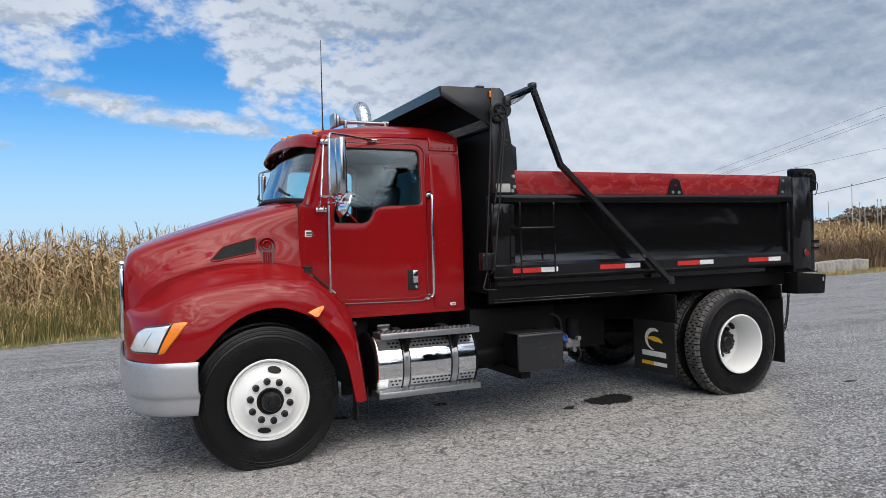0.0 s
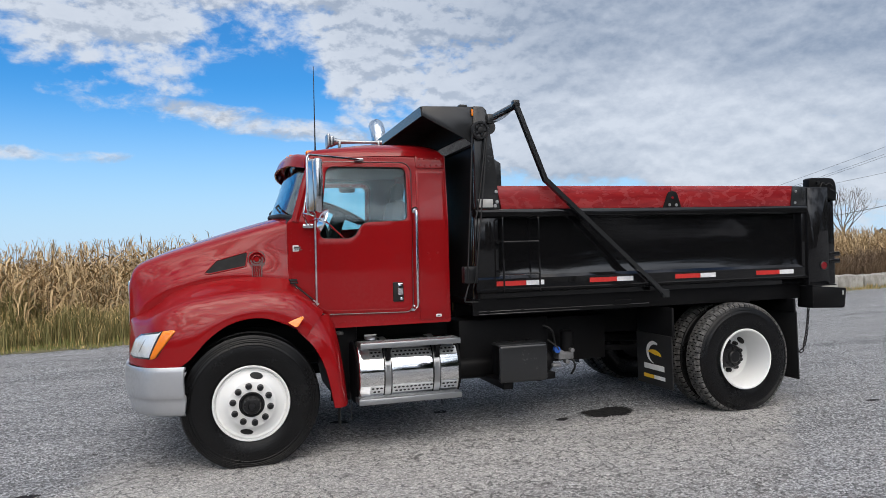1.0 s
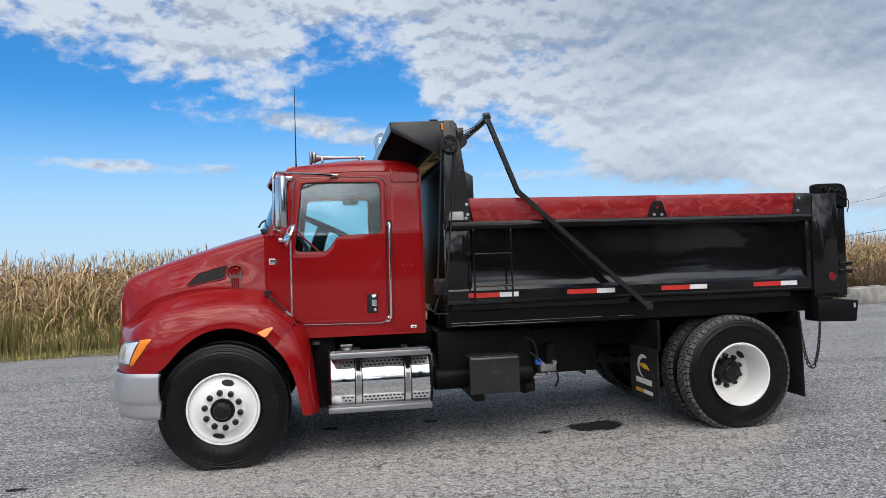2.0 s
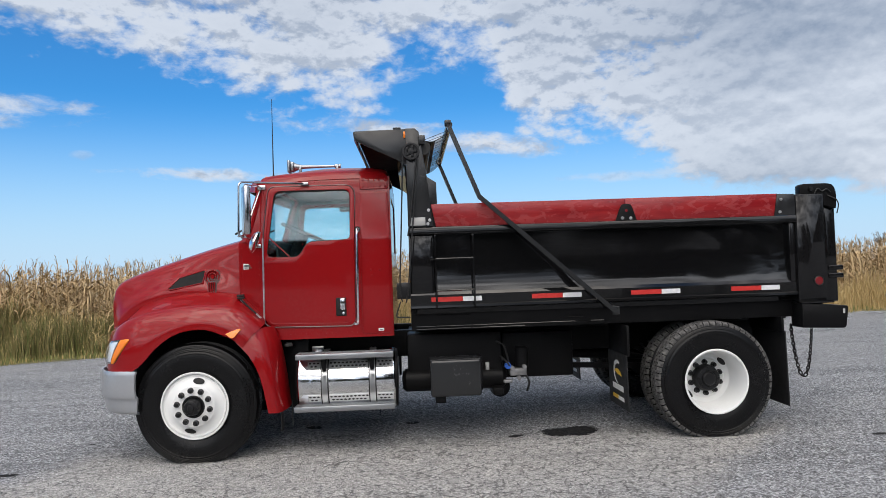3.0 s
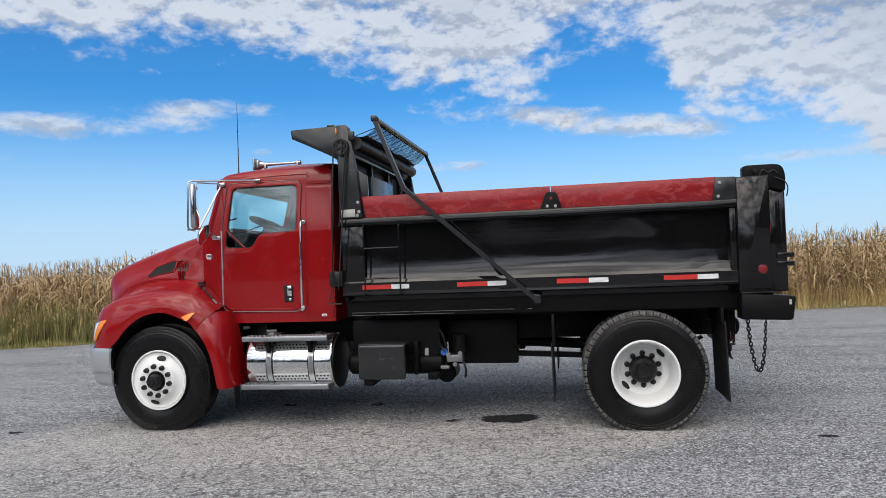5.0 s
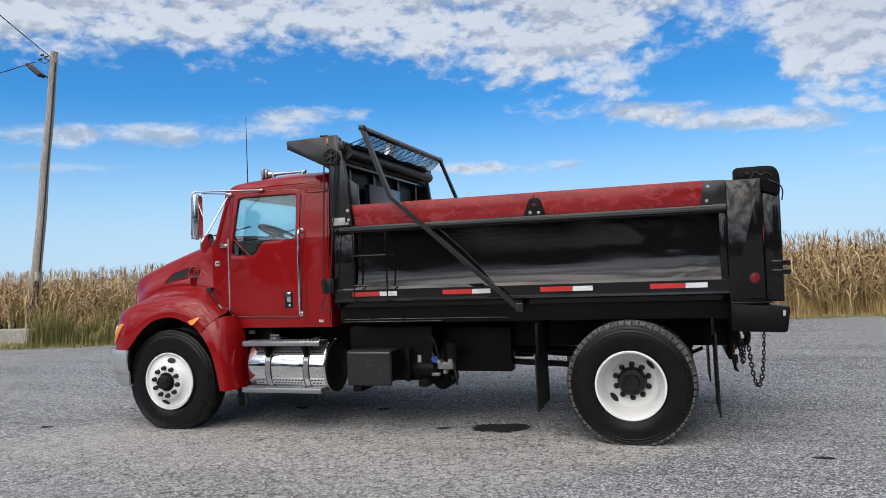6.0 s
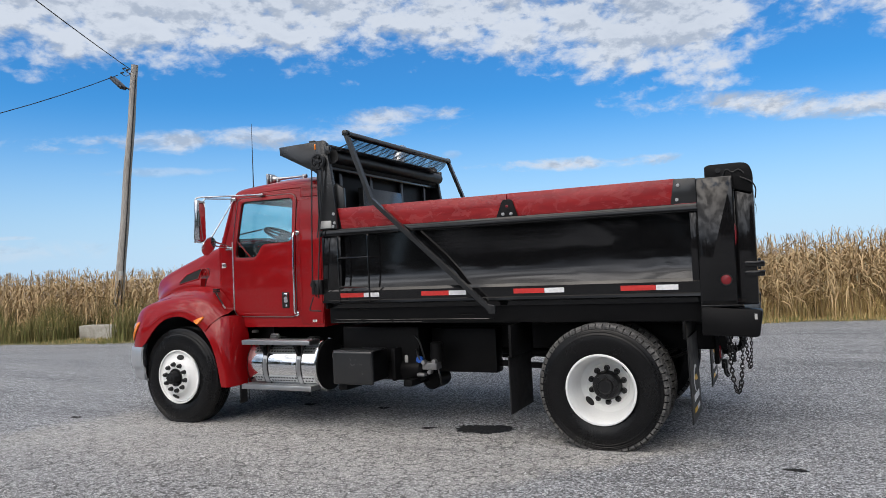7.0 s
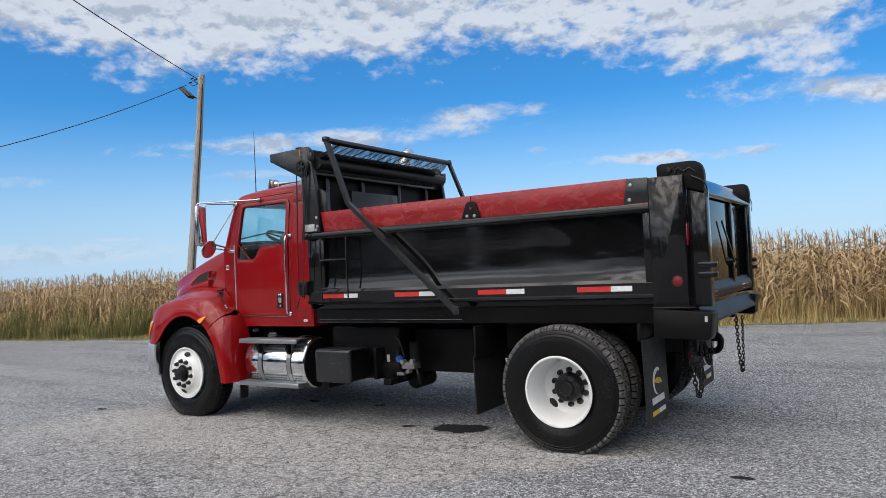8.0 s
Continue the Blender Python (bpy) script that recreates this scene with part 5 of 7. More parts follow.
def tank(mir):
    s = 1 if mir else -1
    c = (0, s * abs(TY), TZ)
    tk = part("fuel_tank", lathe([(TX0, 0.0), (TX0, TR - 0.02), (TX0 + 0.012, TR - 0.004), (TX0 + 0.02, TR), (TX1 - 0.02, TR), (TX1 - 0.012, TR - 0.004), (TX1, TR - 0.02)], 64, "x", c), M_ALU, truck, "polished aluminium cylindrical fuel tank")
    part("tank_end", lathe([(TX1 - 0.002, TR - 0.012), (TX1 + 0.012, TR - 0.014), (TX1 + 0.016, TR - 0.03), (TX1 + 0.016, 0.0)], 48, "x", c), M_CHASSIS, tk, "black tank end plate")
    part("tank_end", lathe([(TX0 - 0.010, 0.0), (TX0 - 0.010, TR - 0.020), (TX0 + 0.002, TR - 0.008), (TX0 + 0.004, TR - 0.02)], 48, "x", c), M_CHASSIS, tk, "black tank end plate")
    part("step_backing", boxes(((0.735, min(s * 0.76, s * 0.79), 0.40), (0.965, max(s * 0.76, s * 0.79), 1.03), 0.006)), M_CHASSIS, tk, "black backing plate behind the step")
    for x in (1.145, 1.555):
        bm = bmesh.new()
        pts = []
        for k in range(20):
            w = radians(115 - k * 13.5)
            pts.append(Vector((x, c[1] + s * (TR + 0.006) * math.cos(w), TZ + (TR + 0.006) * math.sin(w))))
        add_tube(bm, pts, 0.024, square=True, rz=0.004)
        add_box(bm, (x - 0.014, c[1] + s * TR - 0.012, TZ + 0.02), (x + 0.014, c[1] + s * TR + 0.012, TZ + 0.075), 0.004, 1)
        part("tank_strap", bm, M_STEP, tk, "steel tank strap")
        liner = [p + Vector((0, (c[1] - p.y) * 0.016, (TZ - p.z) * 0.016)) for p in pts]
        part("strap_liner", tube(liner, 0.033, square=True, rz=0.003), M_SEAL, tk, "black rubber strap liner")
        bm = boxes(((x - 0.022, c[1] + s * 0.10, TZ + 0.205), (x + 0.022, c[1] + s * 0.325, TZ + 0.222), 0.004), ((x - 0.018, c[1] + s * 0.235, TZ + 0.11), (x + 0.018, c[1] + s * 0.272, TZ + 0.21), 0.004))
        add_bar(bm, (x, c[1] + s * 0.262, TZ + 0.12), (x, c[1] + s * 0.315, TZ + 0.21), 0.03, 0.008)
        part("step_bracket", bm, M_CHASSIS, tk, "black step bracket")
    for (x0, x1) in ((1.00, 1.11), (1.18, 1.52), (1.59, 1.735)):
        for ang in (36, -27):
            w = radians(ang)
            y, z = c[1] + s * (TR + 0.005) * math.cos(w), TZ + (TR + 0.005) * math.sin(w)
            turn = Matrix.Rotation(-w if not mir else w, 3, "X")
            bm = grip_strip(x0, x1, y, z)
            bmesh.ops.rotate(bm, cent=(0, y, z), matrix=turn, verts=bm.verts[:])
            part("grip_strip", bm, M_STEP, tk, "perforated aluminium grip strip")
            bm = grip_holes(x0, x1, y, z, s)
            bmesh.ops.rotate(bm, cent=(0, y, z), matrix=turn, verts=bm.verts[:])
            tagged(part("grip_holes", bm, M_SEAL, tk), kind="stuff")
    for z0, y0, x0, x1 in ((0.876, 1.075, 0.913, 1.742), (0.434, 1.075, 0.892, 1.742)):
        bm = bmesh.new()
        ya, yb = s * y0, s * (y0 + 0.185)
        add_box(bm, (x0, min(ya, yb), z0), (x1, max(ya, yb), z0 + 0.046), 0.005, 2)
        step = part("tank_step", bm, M_STEP, tk, "serrated aluminium step plank")
        bm = bmesh.new()
        n = int((x1 - x0) / 0.04)
        for k in range(n):
            for r in range(4):
                add_box(bm, (x0 + 0.012 + k * 0.04 + (0.018 if r % 2 else 0), min(ya, yb) + 0.022 + r * 0.04, z0 + 0.046), (x0 + 0.026 + k * 0.04 + (0.018 if r % 2 else 0), min(ya, yb) + 0.032 + r * 0.04, z0 + 0.0495), 0)
        tagged(part("step_teeth", bm, M_STEP, tk), kind="stuff")
    bm = lathe([(0.0, 0.052), (0.018, 0.054), (0.024, 0.046), (0.026, 0.0)], 24, "z", (1.06, s * 0.90, TZ + TR - 0.005))
    add_tube(bm, [(1.01, s * 0.90, TZ + TR + 0.026), (1.11, s * 0.90, TZ + TR + 0.026)], 0.008, 6)
    part("filler_cap", bm, M_STEP, tk, "dull aluminium fuel filler cap")


tank(False)
tank(True)

# -- chassis
plan["on"] = False
fr = part("chassis_rail", boxes(((-0.75, -0.45, 0.74), (5.55, -0.37, 1.00), 0.008)), M_CHASSIS, truck, "black steel chassis rail")
again(fr, (0, 0.82, 0))
for x in (-0.55, 0.65, 1.9, 3.0, 3.9, 4.4, 5.5):
    part("cross_member", boxes(((x - 0.05, -0.37, 0.78), (x + 0.05, 0.37, 0.97), 0.01)), M_CHASSIS, truck)
part("front_axle", boxes(((-0.08, -1.0, 0.40), (0.04, 1.0, 0.51), 0.02)), M_CHASSIS, truck, "black front axle beam")
bm = tube([(WHEELBASE, -1.0, AXLE_Z), (WHEELBASE, 1.0, AXLE_Z)], 0.075, 16)
add_lathe(bm, [(-0.24, 0.10), (-0.20, 0.19), (0.0, 0.225), (0.17, 0.19), (0.24, 0.08)], 24, "x", (WHEELBASE, 0, AXLE_Z))
part("rear_axle", bm, M_CHASSIS, truck, "black rear axle with differential")
part("drive_shaft", tube([(1.6, 0, 0.78), (WHEELBASE - 0.2, 0, 0.60)], 0.055, 14), M_CHASSIS, truck, "black drive shaft")
for s in (-1, 1):
    bm = bmesh.new()
    for k in range(5):
        L = 0.72 - k * 0.10
        add_tube(bm, [(WHEELBASE + L * math.sin(a), s * 0.52, 0.60 + 0.025 * k + 0.10 * (1 - math.cos(a * 1.2)) * 2) for a in np.linspace(-1, 1, 9)], 0.045, square=True, rz=0.011)
    part("leaf_spring", bm, M_CHASSIS, truck, "black leaf spring pack")
    part("inner_fender", Patch([[(-0.58, s * 0.50, 0.52), (-0.55, s * 1.25, 0.55)], [(-0.53, s * 0.50, 0.86), (-0.50, s * 1.27, 0.86)], [(-0.34, s * 0.50, 1.12), (-0.32, s * 1.28, 1.07)], [(0.03, s * 0.50, 1.26), (0.05, s * 1.285, 1.20)], [(0.38, s * 0.50, 1.12), (0.38, s * 1.28, 1.07)], [(0.55, s * 0.50, 0.85), (0.54, s * 1.27, 0.85)], [(0.64, s * 0.50, 0.48), (0.64, s * 1.26, 0.48)]]).mesh(5, 2, 0.01), M_CHASSIS, truck, "black inner wheel arch liner")
    part("splash_flap", boxes(((0.690, min(s * 1.02, s * 1.13), 0.20), (0.702, max(s * 1.02, s * 1.13), 0.52), 0.003)), M_FLAP, truck, "black rubber splash flap")
part("engine_block", boxes(((-0.72, -0.40, 0.62), (0.75, 0.40, 1.42), 0.05)), M_CHASSIS, truck)
part("gearbox", boxes(((0.75, -0.26, 0.60), (1.60, 0.26, 0.98), 0.06)), M_CHASSIS, truck)
# far splash flap hanging under the leg and small drip rods
for x, z in ((0.79, 0.24), (1.58, 0.30)):
    part("drain_rod", tube([(x, -1.10, 0.46), (x + 0.004, -1.10, z)], 0.005, 6), M_CABLE, truck)

plan["on"] = True
# battery box with a folded cover, on two feet
bb = part("battery_box", boxes(((2.130, -1.312, 0.535), (2.430, -0.93, 0.825), 0.020, 3)), M_CHASSIS, truck, "black battery box with dark grey folded cover")
part("box_cover", boxes(((2.052, -1.345, 0.528), (2.482, -1.295, 0.838), 0.024, 4)), M_GREY, bb, "dark grey front cover")
part("box_lid", boxes(((2.052, -1.318, 0.828), (2.482, -1.10, 0.842), 0.006, 2)), M_GREY, bb, "dark grey lid")
for x, y in ((2.135, -1.30), (2.660, -1.00)):
    part("box_foot", boxes(((x - 0.045, y, 0.470), (x + 0.045, -0.62, 0.53), 0.006)), M_CHASSIS, bb)
for x in (2.505,):
    part("box_bracket", boxes(((x - 0.02, -0.98, 0.515), (x + 0.02, -0.45, 0.82), 0.008)), M_CHASSIS, bb)
# air tanks and the hydraulic oil tank behind it
part("wet_tank", lathe([(-0.16, 0.0), (-0.155, 0.07), (-0.13, 0.095), (0.13, 0.095), (0.155, 0.07), (0.16, 0.0)], 24, "y", (2.72, -0.47, 0.475)), M_CHASSIS, truck, "short black air reservoir")
part("air_tank", lathe([(1.80, 0.0), (1.81, 0.08), (1.84, 0.105), (2.72, 0.105), (2.75, 0.08), (2.76, 0.0)], 28, "x", (0, -0.78, 0.60)), M_CHASSIS, truck, "black air reservoir")
part("hydraulic_tank", boxes(((1.86, -0.84, 0.52), (2.72, -0.47, 1.02), 0.02)), M_CHASSIS, truck, "black hydraulic oil tank")
part("drain_valve", boxes(((2.72, -0.92, 0.555), (2.80, -0.86, 0.585), 0.008)), M_CAST, truck, "small bare steel drain valve")
part("data_plate", boxes(((2.565, -0.858, 0.675), (2.600, -0.848, 0.745), 0.003)), M_GREYPLATE, truck, "small pale data plate")
vb = bmesh.new()
add_box(vb, (2.78, -0.92, 0.62), (2.93, -0.80, 0.685), 0.008)
for x, z in ((2.80, 0.69), (2.86, 0.60), (2.91, 0.70)):
    add_lathe(vb, [(-0.03, 0.020), (0.03, 0.020), (0.03, 0.0)], 12, "y", (x, -0.91, z))
valve = part("air_valve", vb, M_CAST, truck, "bare metal air dryer valve with blue cap")
part("valve_cap", lathe([(-0.02, 0.030), (0.02, 0.030), (0.024, 0.0)], 16, "y", (2.76, -0.92, 0.715)), M_BLUE, valve, "blue plastic cap")
part("dryer_canister", lathe([(0.69, 0.0), (0.69, 0.060), (0.86, 0.060), (0.875, 0.045), (0.878, 0.0)], 24, "z", (2.90, -0.84, 0)), M_CHASSIS, valve, "black air dryer canister")
for k, pts in enumerate(([(2.70, -0.86, 0.80), (2.76, -0.95, 0.74), (2.80, -0.90, 0.66)], [(2.93, -0.88, 0.62), (2.96, -0.90, 0.55), (2.94, -0.84, 0.47)], [(2.62, -0.80, 0.95), (2.74, -0.88, 0.90), (2.78, -0.86, 0.72)])):
    part("air_hose", tube(arc_path(pts, 0.05), 0.010, 8), M_CABLE, valve, "black air hose")

# sub-frame and hoist under the body
part("sub_frame", boxes(((1.95, -0.46, 1.00), (5.60, -0.36, 1.16), 0.008), ((1.95, 0.36, 1.00), (5.60, 0.46, 1.16), 0.008)), M_CHASSIS, truck, "black dump body sub-frame")
part("hoist_cylinder", tube([(2.1, 0, 0.80), (3.5, 0, 0.96)], 0.09, 18), M_CHASSIS, truck)
for x0, x1, z0, s in ((2.75, 3.42, 0.56, -1), (2.75, 3.42, 0.56, 1)):
    part("side_tank", boxes(((x0, min(s * 0.45, s * 0.62), z0), (x1, max(s * 0.45, s * 0.62), 0.98), 0.01)), M_CHASSIS, truck)
part("lower_link", bar((3.0, -0.50, 0.66), (4.4, -0.52, 0.60), 0.05, 0.05), M_CHASSIS, truck)

# mud flaps, with their printed shapes
def flap(x, y0, y1, z0, z1, lean, face):
    """face -1: print looks forward, 1: backward."""
    bm = boxes(((x - 0.006, y0, z0), (x + 0.006, y1, z1), 0.004, 1))
    for v in bm.verts:
        v.co.x += lean * (z1 - v.co.z) / (z1 - z0)
    fl = part("mud_flap", bm, M_FLAP, truck, "black rubber mud flap with white and yellow print")
    yc, w = (y0 + y1) / 2, (y1 - y0)
    def on(yy, zz):
        return Vector((x + lean * (z1 - zz) / (z1 - z0) + face * 0.0085, yy, zz))
    def strip(pts, name, mat):
        b = bmesh.new()
        f = b.faces.new([b.verts.new(on(*p)) for p in pts])
        r = bmesh.ops.extrude_face_region(b, geom=[f])
        for v in r["geom"]:
            if isinstance(v, bmesh.types.BMVert):
                v.co.x -= face * 0.002
        part(name, b, mat, fl)
    def swoosh(cz, ra, rb, a0, a1, t, name, mat):
        outer, inner = [], []
        for k in range(19):
            f = k / 18
            w2 = radians(a0 + (a1 - a0) * f)
            th = t * math.sin(math.pi * min(1, 0.12 + 0.88 * f)) + 0.003
            outer.append((yc + face * ra * math.cos(w2), cz + rb * math.sin(w2)))
            inner.append((yc + face * (ra - th) * math.cos(w2), cz + (rb - th) * math.sin(w2)))
        strip(outer + inner[::-1], name, mat)
    strip([(yc - 0.18, z0 + 0.065), (yc - 0.0, z0 + 0.065), (yc - 0.0, z0 + 0.100), (yc - 0.18, z0 + 0.100)], "print_bar", M_WPRINT if face < 0 else M_YELLOW)
    strip([(yc + 0.002, z0 + 0.065), (yc + 0.18, z0 + 0.065), (yc + 0.18, z0 + 0.100), (yc + 0.002, z0 + 0.100)], "print_bar", M_YELLOW if face < 0 else M_WPRINT)
    strip([(yc - 0.17, z0 + 0.150), (yc + 0.17, z0 + 0.150), (yc + 0.17, z0 + 0.200), (yc - 0.17, z0 + 0.200)], "print_word_bar", M_WPRINT)
    swoosh(z0 + 0.315, 0.125, 0.105, 55, 270, 0.040, "print_arc", M_WPRINT)
    swoosh(z0 + 0.275, 0.13, 0.065, 10, 150, 0.045, "print_arc", M_YELLOW)
    return fl


for s in (-1, 1):
    ya, yb = sorted((s * 0.64, s * 1.24))
    flap(3.758, ya, yb, 0.31, 0.80, 0.006, -1)
    part("flap_hanger", boxes(((3.765, ya, 0.79), (3.790, yb, 1.06), 0.006)), M_CHASSIS, truck, "black steel flap hanger plate")
    ya, yb = sorted((s * 0.57, s * 1.20))
    flap(5.192, ya, yb, 0.295, 0.955, 0.012, 1)
    part("flap_hanger", boxes(((5.160, ya, 0.945), (5.185, yb, 1.08), 0.006)), M_CHASSIS, truck, "black steel flap hanger plate")

# -- dump body
BY = 1.22
BX0, BX1 = 1.905, 5.312
floor_ = part("body_floor", boxes(((BX0, -1.10, 1.16), (5.62, 1.10, 1.22), 0.006)), M_BLACK, truck, "black steel dump body floor")
for mir in (False, True):
    def put(name, bm, mat, parent, label=""):
        if mir:
            flip_y(bm)
        return part(name, bm, mat, parent, label)
    side = put("body_side", boxes(((BX0, -1.152, 1.22), (BX1, -1.125, 1.965), 0.004)), M_BLACK, truck, "glossy black dump body side sheet")
    # the smooth skin leans out a little towards the bottom rail, with a curled foot
    lines = []
    for z, y in ((1.935, -1.176), (1.80, -1.172), (1.68, -1.170), (1.60, -1.171), (1.53, -1.175), (1.475, -1.182), (1.435, -1.190), (1.400, -1.198)):
        lines.append([(x, y + 0.0018 * math.sin(x * 1.9 + 0.5) * math.sin(9 * (z - 1.40)) + 0.0006 * math.sin(x * 4.7 + 2) * math.sin(15 * (z - 1.40)), z) for x in np.linspace(BX0 + 0.22, 5.27, 25)])
    bm = Patch(lines).mesh(3, 2, 0.004)
    put("side_skin", bm, M_SKIN, side, "glossy black smooth side panel")
    prof = [(-1.165, 1.905), (-1.238, 1.905), (-1.250, 1.912), (-1.253, 1.955), (-1.246, 1.970), (-1.165, 1.974)]
    bm = bmesh.new()
    ra = [bm.verts.new((BX0, y, z)) for y, z in prof]
    rb = [bm.verts.new((BX1, y, z)) for y, z in prof]
    for k in range(len(prof)):
        bm.faces.new((ra[k], ra[(k + 1) % 6], rb[(k + 1) % 6], rb[k]))
    bm.faces.new(ra), bm.faces.new(rb)
    put("top_rail", bm, M_BLACK, side, "black top rail")
    prof = [(-1.165, 1.415), (-1.205, 1.410), (-1.222, 1.385), (-1.222, 1.302), (-1.238, 1.294), (-1.240, 1.276), (-1.205, 1.262), (-1.165, 1.262)]
    bm = bmesh.new()
    ra = [bm.verts.new((BX0, y, z)) for y, z in prof]
    rb = [bm.verts.new((BX1, y, z)) for y, z in prof]
    n = len(prof)
    for k in range(n):
        bm.faces.new((ra[k], ra[(k + 1) % n], rb[(k + 1) % n], rb[k]))
    bm.faces.new(ra), bm.faces.new(rb)
    put("bottom_rail", bm, M_BLACK, side, "black bottom rail")
    put("skirt", boxes(((BX0, -1.120, 1.075), (BX1 + 0.02, -1.090, 1.275), 0.004)), M_CHASSIS, side, "black lower skirt plate")
    for x in np.linspace(2.2, 5.2, 9):
        put("cross_bearer", boxes(((x - 0.03, -1.095, 1.07), (x + 0.03, -0.46, 1.165), 0.004)), M_CHASSIS, side)
    put("front_stile", boxes(((BX0, -1.215, 1.40), (BX0 + 0.21, -1.165, 1.915), 0.006)), M_BLACK, side, "black front stile")
    put("rear_stile", boxes(((5.255, -1.225, 1.39), (5.307, -1.165, 1.915), 0.006)), M_BLACK, side, "black rear stile")
    for x0 in (2.085, 2.955, 3.825, 4.715):
        put("red_tape", boxes(((x0, -1.2245, 1.325), (x0 + 0.268, -1.2215, 1.365), 0)), M_TAPE_R, side, "red reflective tape")
        put("white_tape", boxes(((x0 + 0.270, -1.2245, 1.325), (x0 + 0.435, -1.2215, 1.365), 0)), M_TAPE_W, side, "white reflective tape")
    # weld beads and short ribs on the lower skirt
    for x0, x1, z in ((2.12, 2.42, 1.205), (1.95, 3.6, 1.108), (3.25, 3.42, 1.150), (1.95, 2.9, 1.085)):
        put("weld_bead", tube([(x0, -1.123, z), (x1, -1.123, z)], 0.005, 6), M_BLACK, side)
    # red timber side board in two lengths
    for x0, x1, x0t in ((2.145, 3.80, 2.105), (3.805, 5.145, 3.805)):
        put("side_board", plate([(x0, 1.972), (x1, 1.972), (x1 if x1 < 5 else x1 + 0.02, 2.168), (x0t, 2.168)], (), 0.045, (), lambda x, z: -1.228, 0.004), M_PLANK, side, "red painted timber side board")
    put("board_pocket", plate(outline_round([(3.705, 1.965), (3.900, 1.965), (3.850, 2.118), (3.765, 2.118)], [0.01, 0.01, 0.03, 0.03]), (), 0.012, (), lambda x, z: -1.242, 0.003), M_CHASSIS, side, "black board pocket bracket")
    for x, z in ((3.770, 1.995), (3.842, 1.993)):
        put("bolt", lathe([(0.0, 0.014), (-0.010, 0.014), (-0.012, 0.0)], 8, "y", (x, -1.242, z)), M_STEEL, side, "bright bolt head")
    put("bolt", lathe([(0.0, 0.013), (-0.004, 0.013), (-0.005, 0.0)], 10, "y", (3.806, -1.242, 2.06)), M_REDLENS, side)
    put("board_plate", plate([(5.125, 1.975), (5.312, 1.975), (5.312, 2.160), (5.155, 2.165)], (), 0.014, (), lambda x, z: -1.240, 0.003), M_GREY, side, "dark grey board end plate")
    for x, z in ((5.185, 2.115), (5.172, 2.005)):
        put("bolt", lathe([(0.0, 0.013), (-0.010, 0.013), (-0.012, 0.0)], 8, "y", (x, -1.240, z)), M_STEEL, side, "bright bolt head")
    # rear corner post
    post = put("rear_post", plate(outline_round([(5.308, 1.20), (5.562, 1.20), (5.570, 2.155), (5.310, 2.155)], 0.01), (), 0.13, (), lambda x, z: -1.246, 0.008), M_BLACK, truck, "glossy black rear corner post")
    put("hinge_cap", plate(outline_round([(5.375, 2.12), (5.700, 2.02), (5.708, 2.17), (5.672, 2.250), (5.400, 2.248), (5.375, 2.232)], [0.01, 0.02, 0.06, 0.07, 0.02, 0.01]), (), 0.085, (), lambda x, z: -1.215, 0.006), M_CHASSIS, post, "black rounded hinge cap")
    put("tail_channel", boxes(((5.572, -1.175, 1.20), (5.705, -1.06, 2.06), 0.012, 2)), M_BLACK, post, "black hinge channel behind the post")
    put("hinge_pin", tube([(5.47, -1.235, 2.20), (5.47, -1.12, 2.20)], 0.018, 14), M_LUG, post)
    for pts in ([(5.50, -1.222, 2.155), (5.53, -1.228, 2.215), (5.57, -1.222, 2.17), (5.61, -1.228, 2.205), (5.65, -1.222, 2.165)], [(5.62, -1.222, 2.14), (5.70, -1.232, 2.10), (5.725, -1.21, 2.05), (5.715, -1.19, 1.98)]):
        put("cable", tube(arc_path(pts, 0.03), 0.005, 7), M_CABLE, post, "loose black cable")
    lamp = put("clearance_lamp", lathe([(0.0, 0.044), (-0.006, 0.044), (-0.009, 0.041), (-0.006, 0.037)], 28, "y", (5.492, -1.246, 1.390)), M_SEAL, post, "round red side marker lamp")
    put("lamp_lens", lathe([(-0.004, 0.038), (-0.010, 0.032), (-0.012, 0.015), (-0.013, 0.0)], 24, "y", (5.492, -1.246, 1.390)), M_REDLENS, lamp)
    for z in (1.478, 1.408):
        put("latch_lug", boxes(((5.62, -1.19, z), (5.755, -1.14, z + 0.042), 0.008)), M_BLACK, post, "black tailgate latch lug")
    bm = lathe([(0, 0.036), (0.010, 0.034), (0.018, 0.022), (0.020, 0.0)], 24, "x", (5.560, 0, 0))
    for v in bm.verts:
        v.co.y, v.co.z = v.co.y - 1.200, v.co.z * 2.4 + 1.725
    put("tail_lamp", bm, M_REDLENS, post, "oval red tail lamp")
    # rear apron corner
    ap = put("apron_corner", plate(outline_round([(5.310, 0.985), (5.700, 0.970), (5.728, 1.165), (5.310, 1.198)], [0.01, 0.03, 0.02, 0.01]), (), 0.20, (), lambda x, z: -1.285, 0.008), M_CHASSIS, truck, "black rear apron corner")
    put("apron_edge", boxes(((5.310, -1.290, 1.196), (5.60, -1.20, 1.208), 0.003)), M_BLACK, ap)
    put("apron_decal", boxes(((5.672, -1.2885, 1.100), (5.690, -1.2845, 1.140), 0)), M_GREYPLATE, ap)
    # ladder of round bar
    lad = bmesh.new()
    for x in (2.130, 2.455):
        add_tube(lad, arc_path([(x, -1.20, 1.90), (x, -1.285, 1.90), (x, -1.285, 1.285), (x, -1.225, 1.285)], 0.015), 0.008, 8)
    for z in (1.695, 1.425):
        add_tube(lad, [(2.130, -1.285, z), (2.455, -1.285, z)], 0.008, 8)
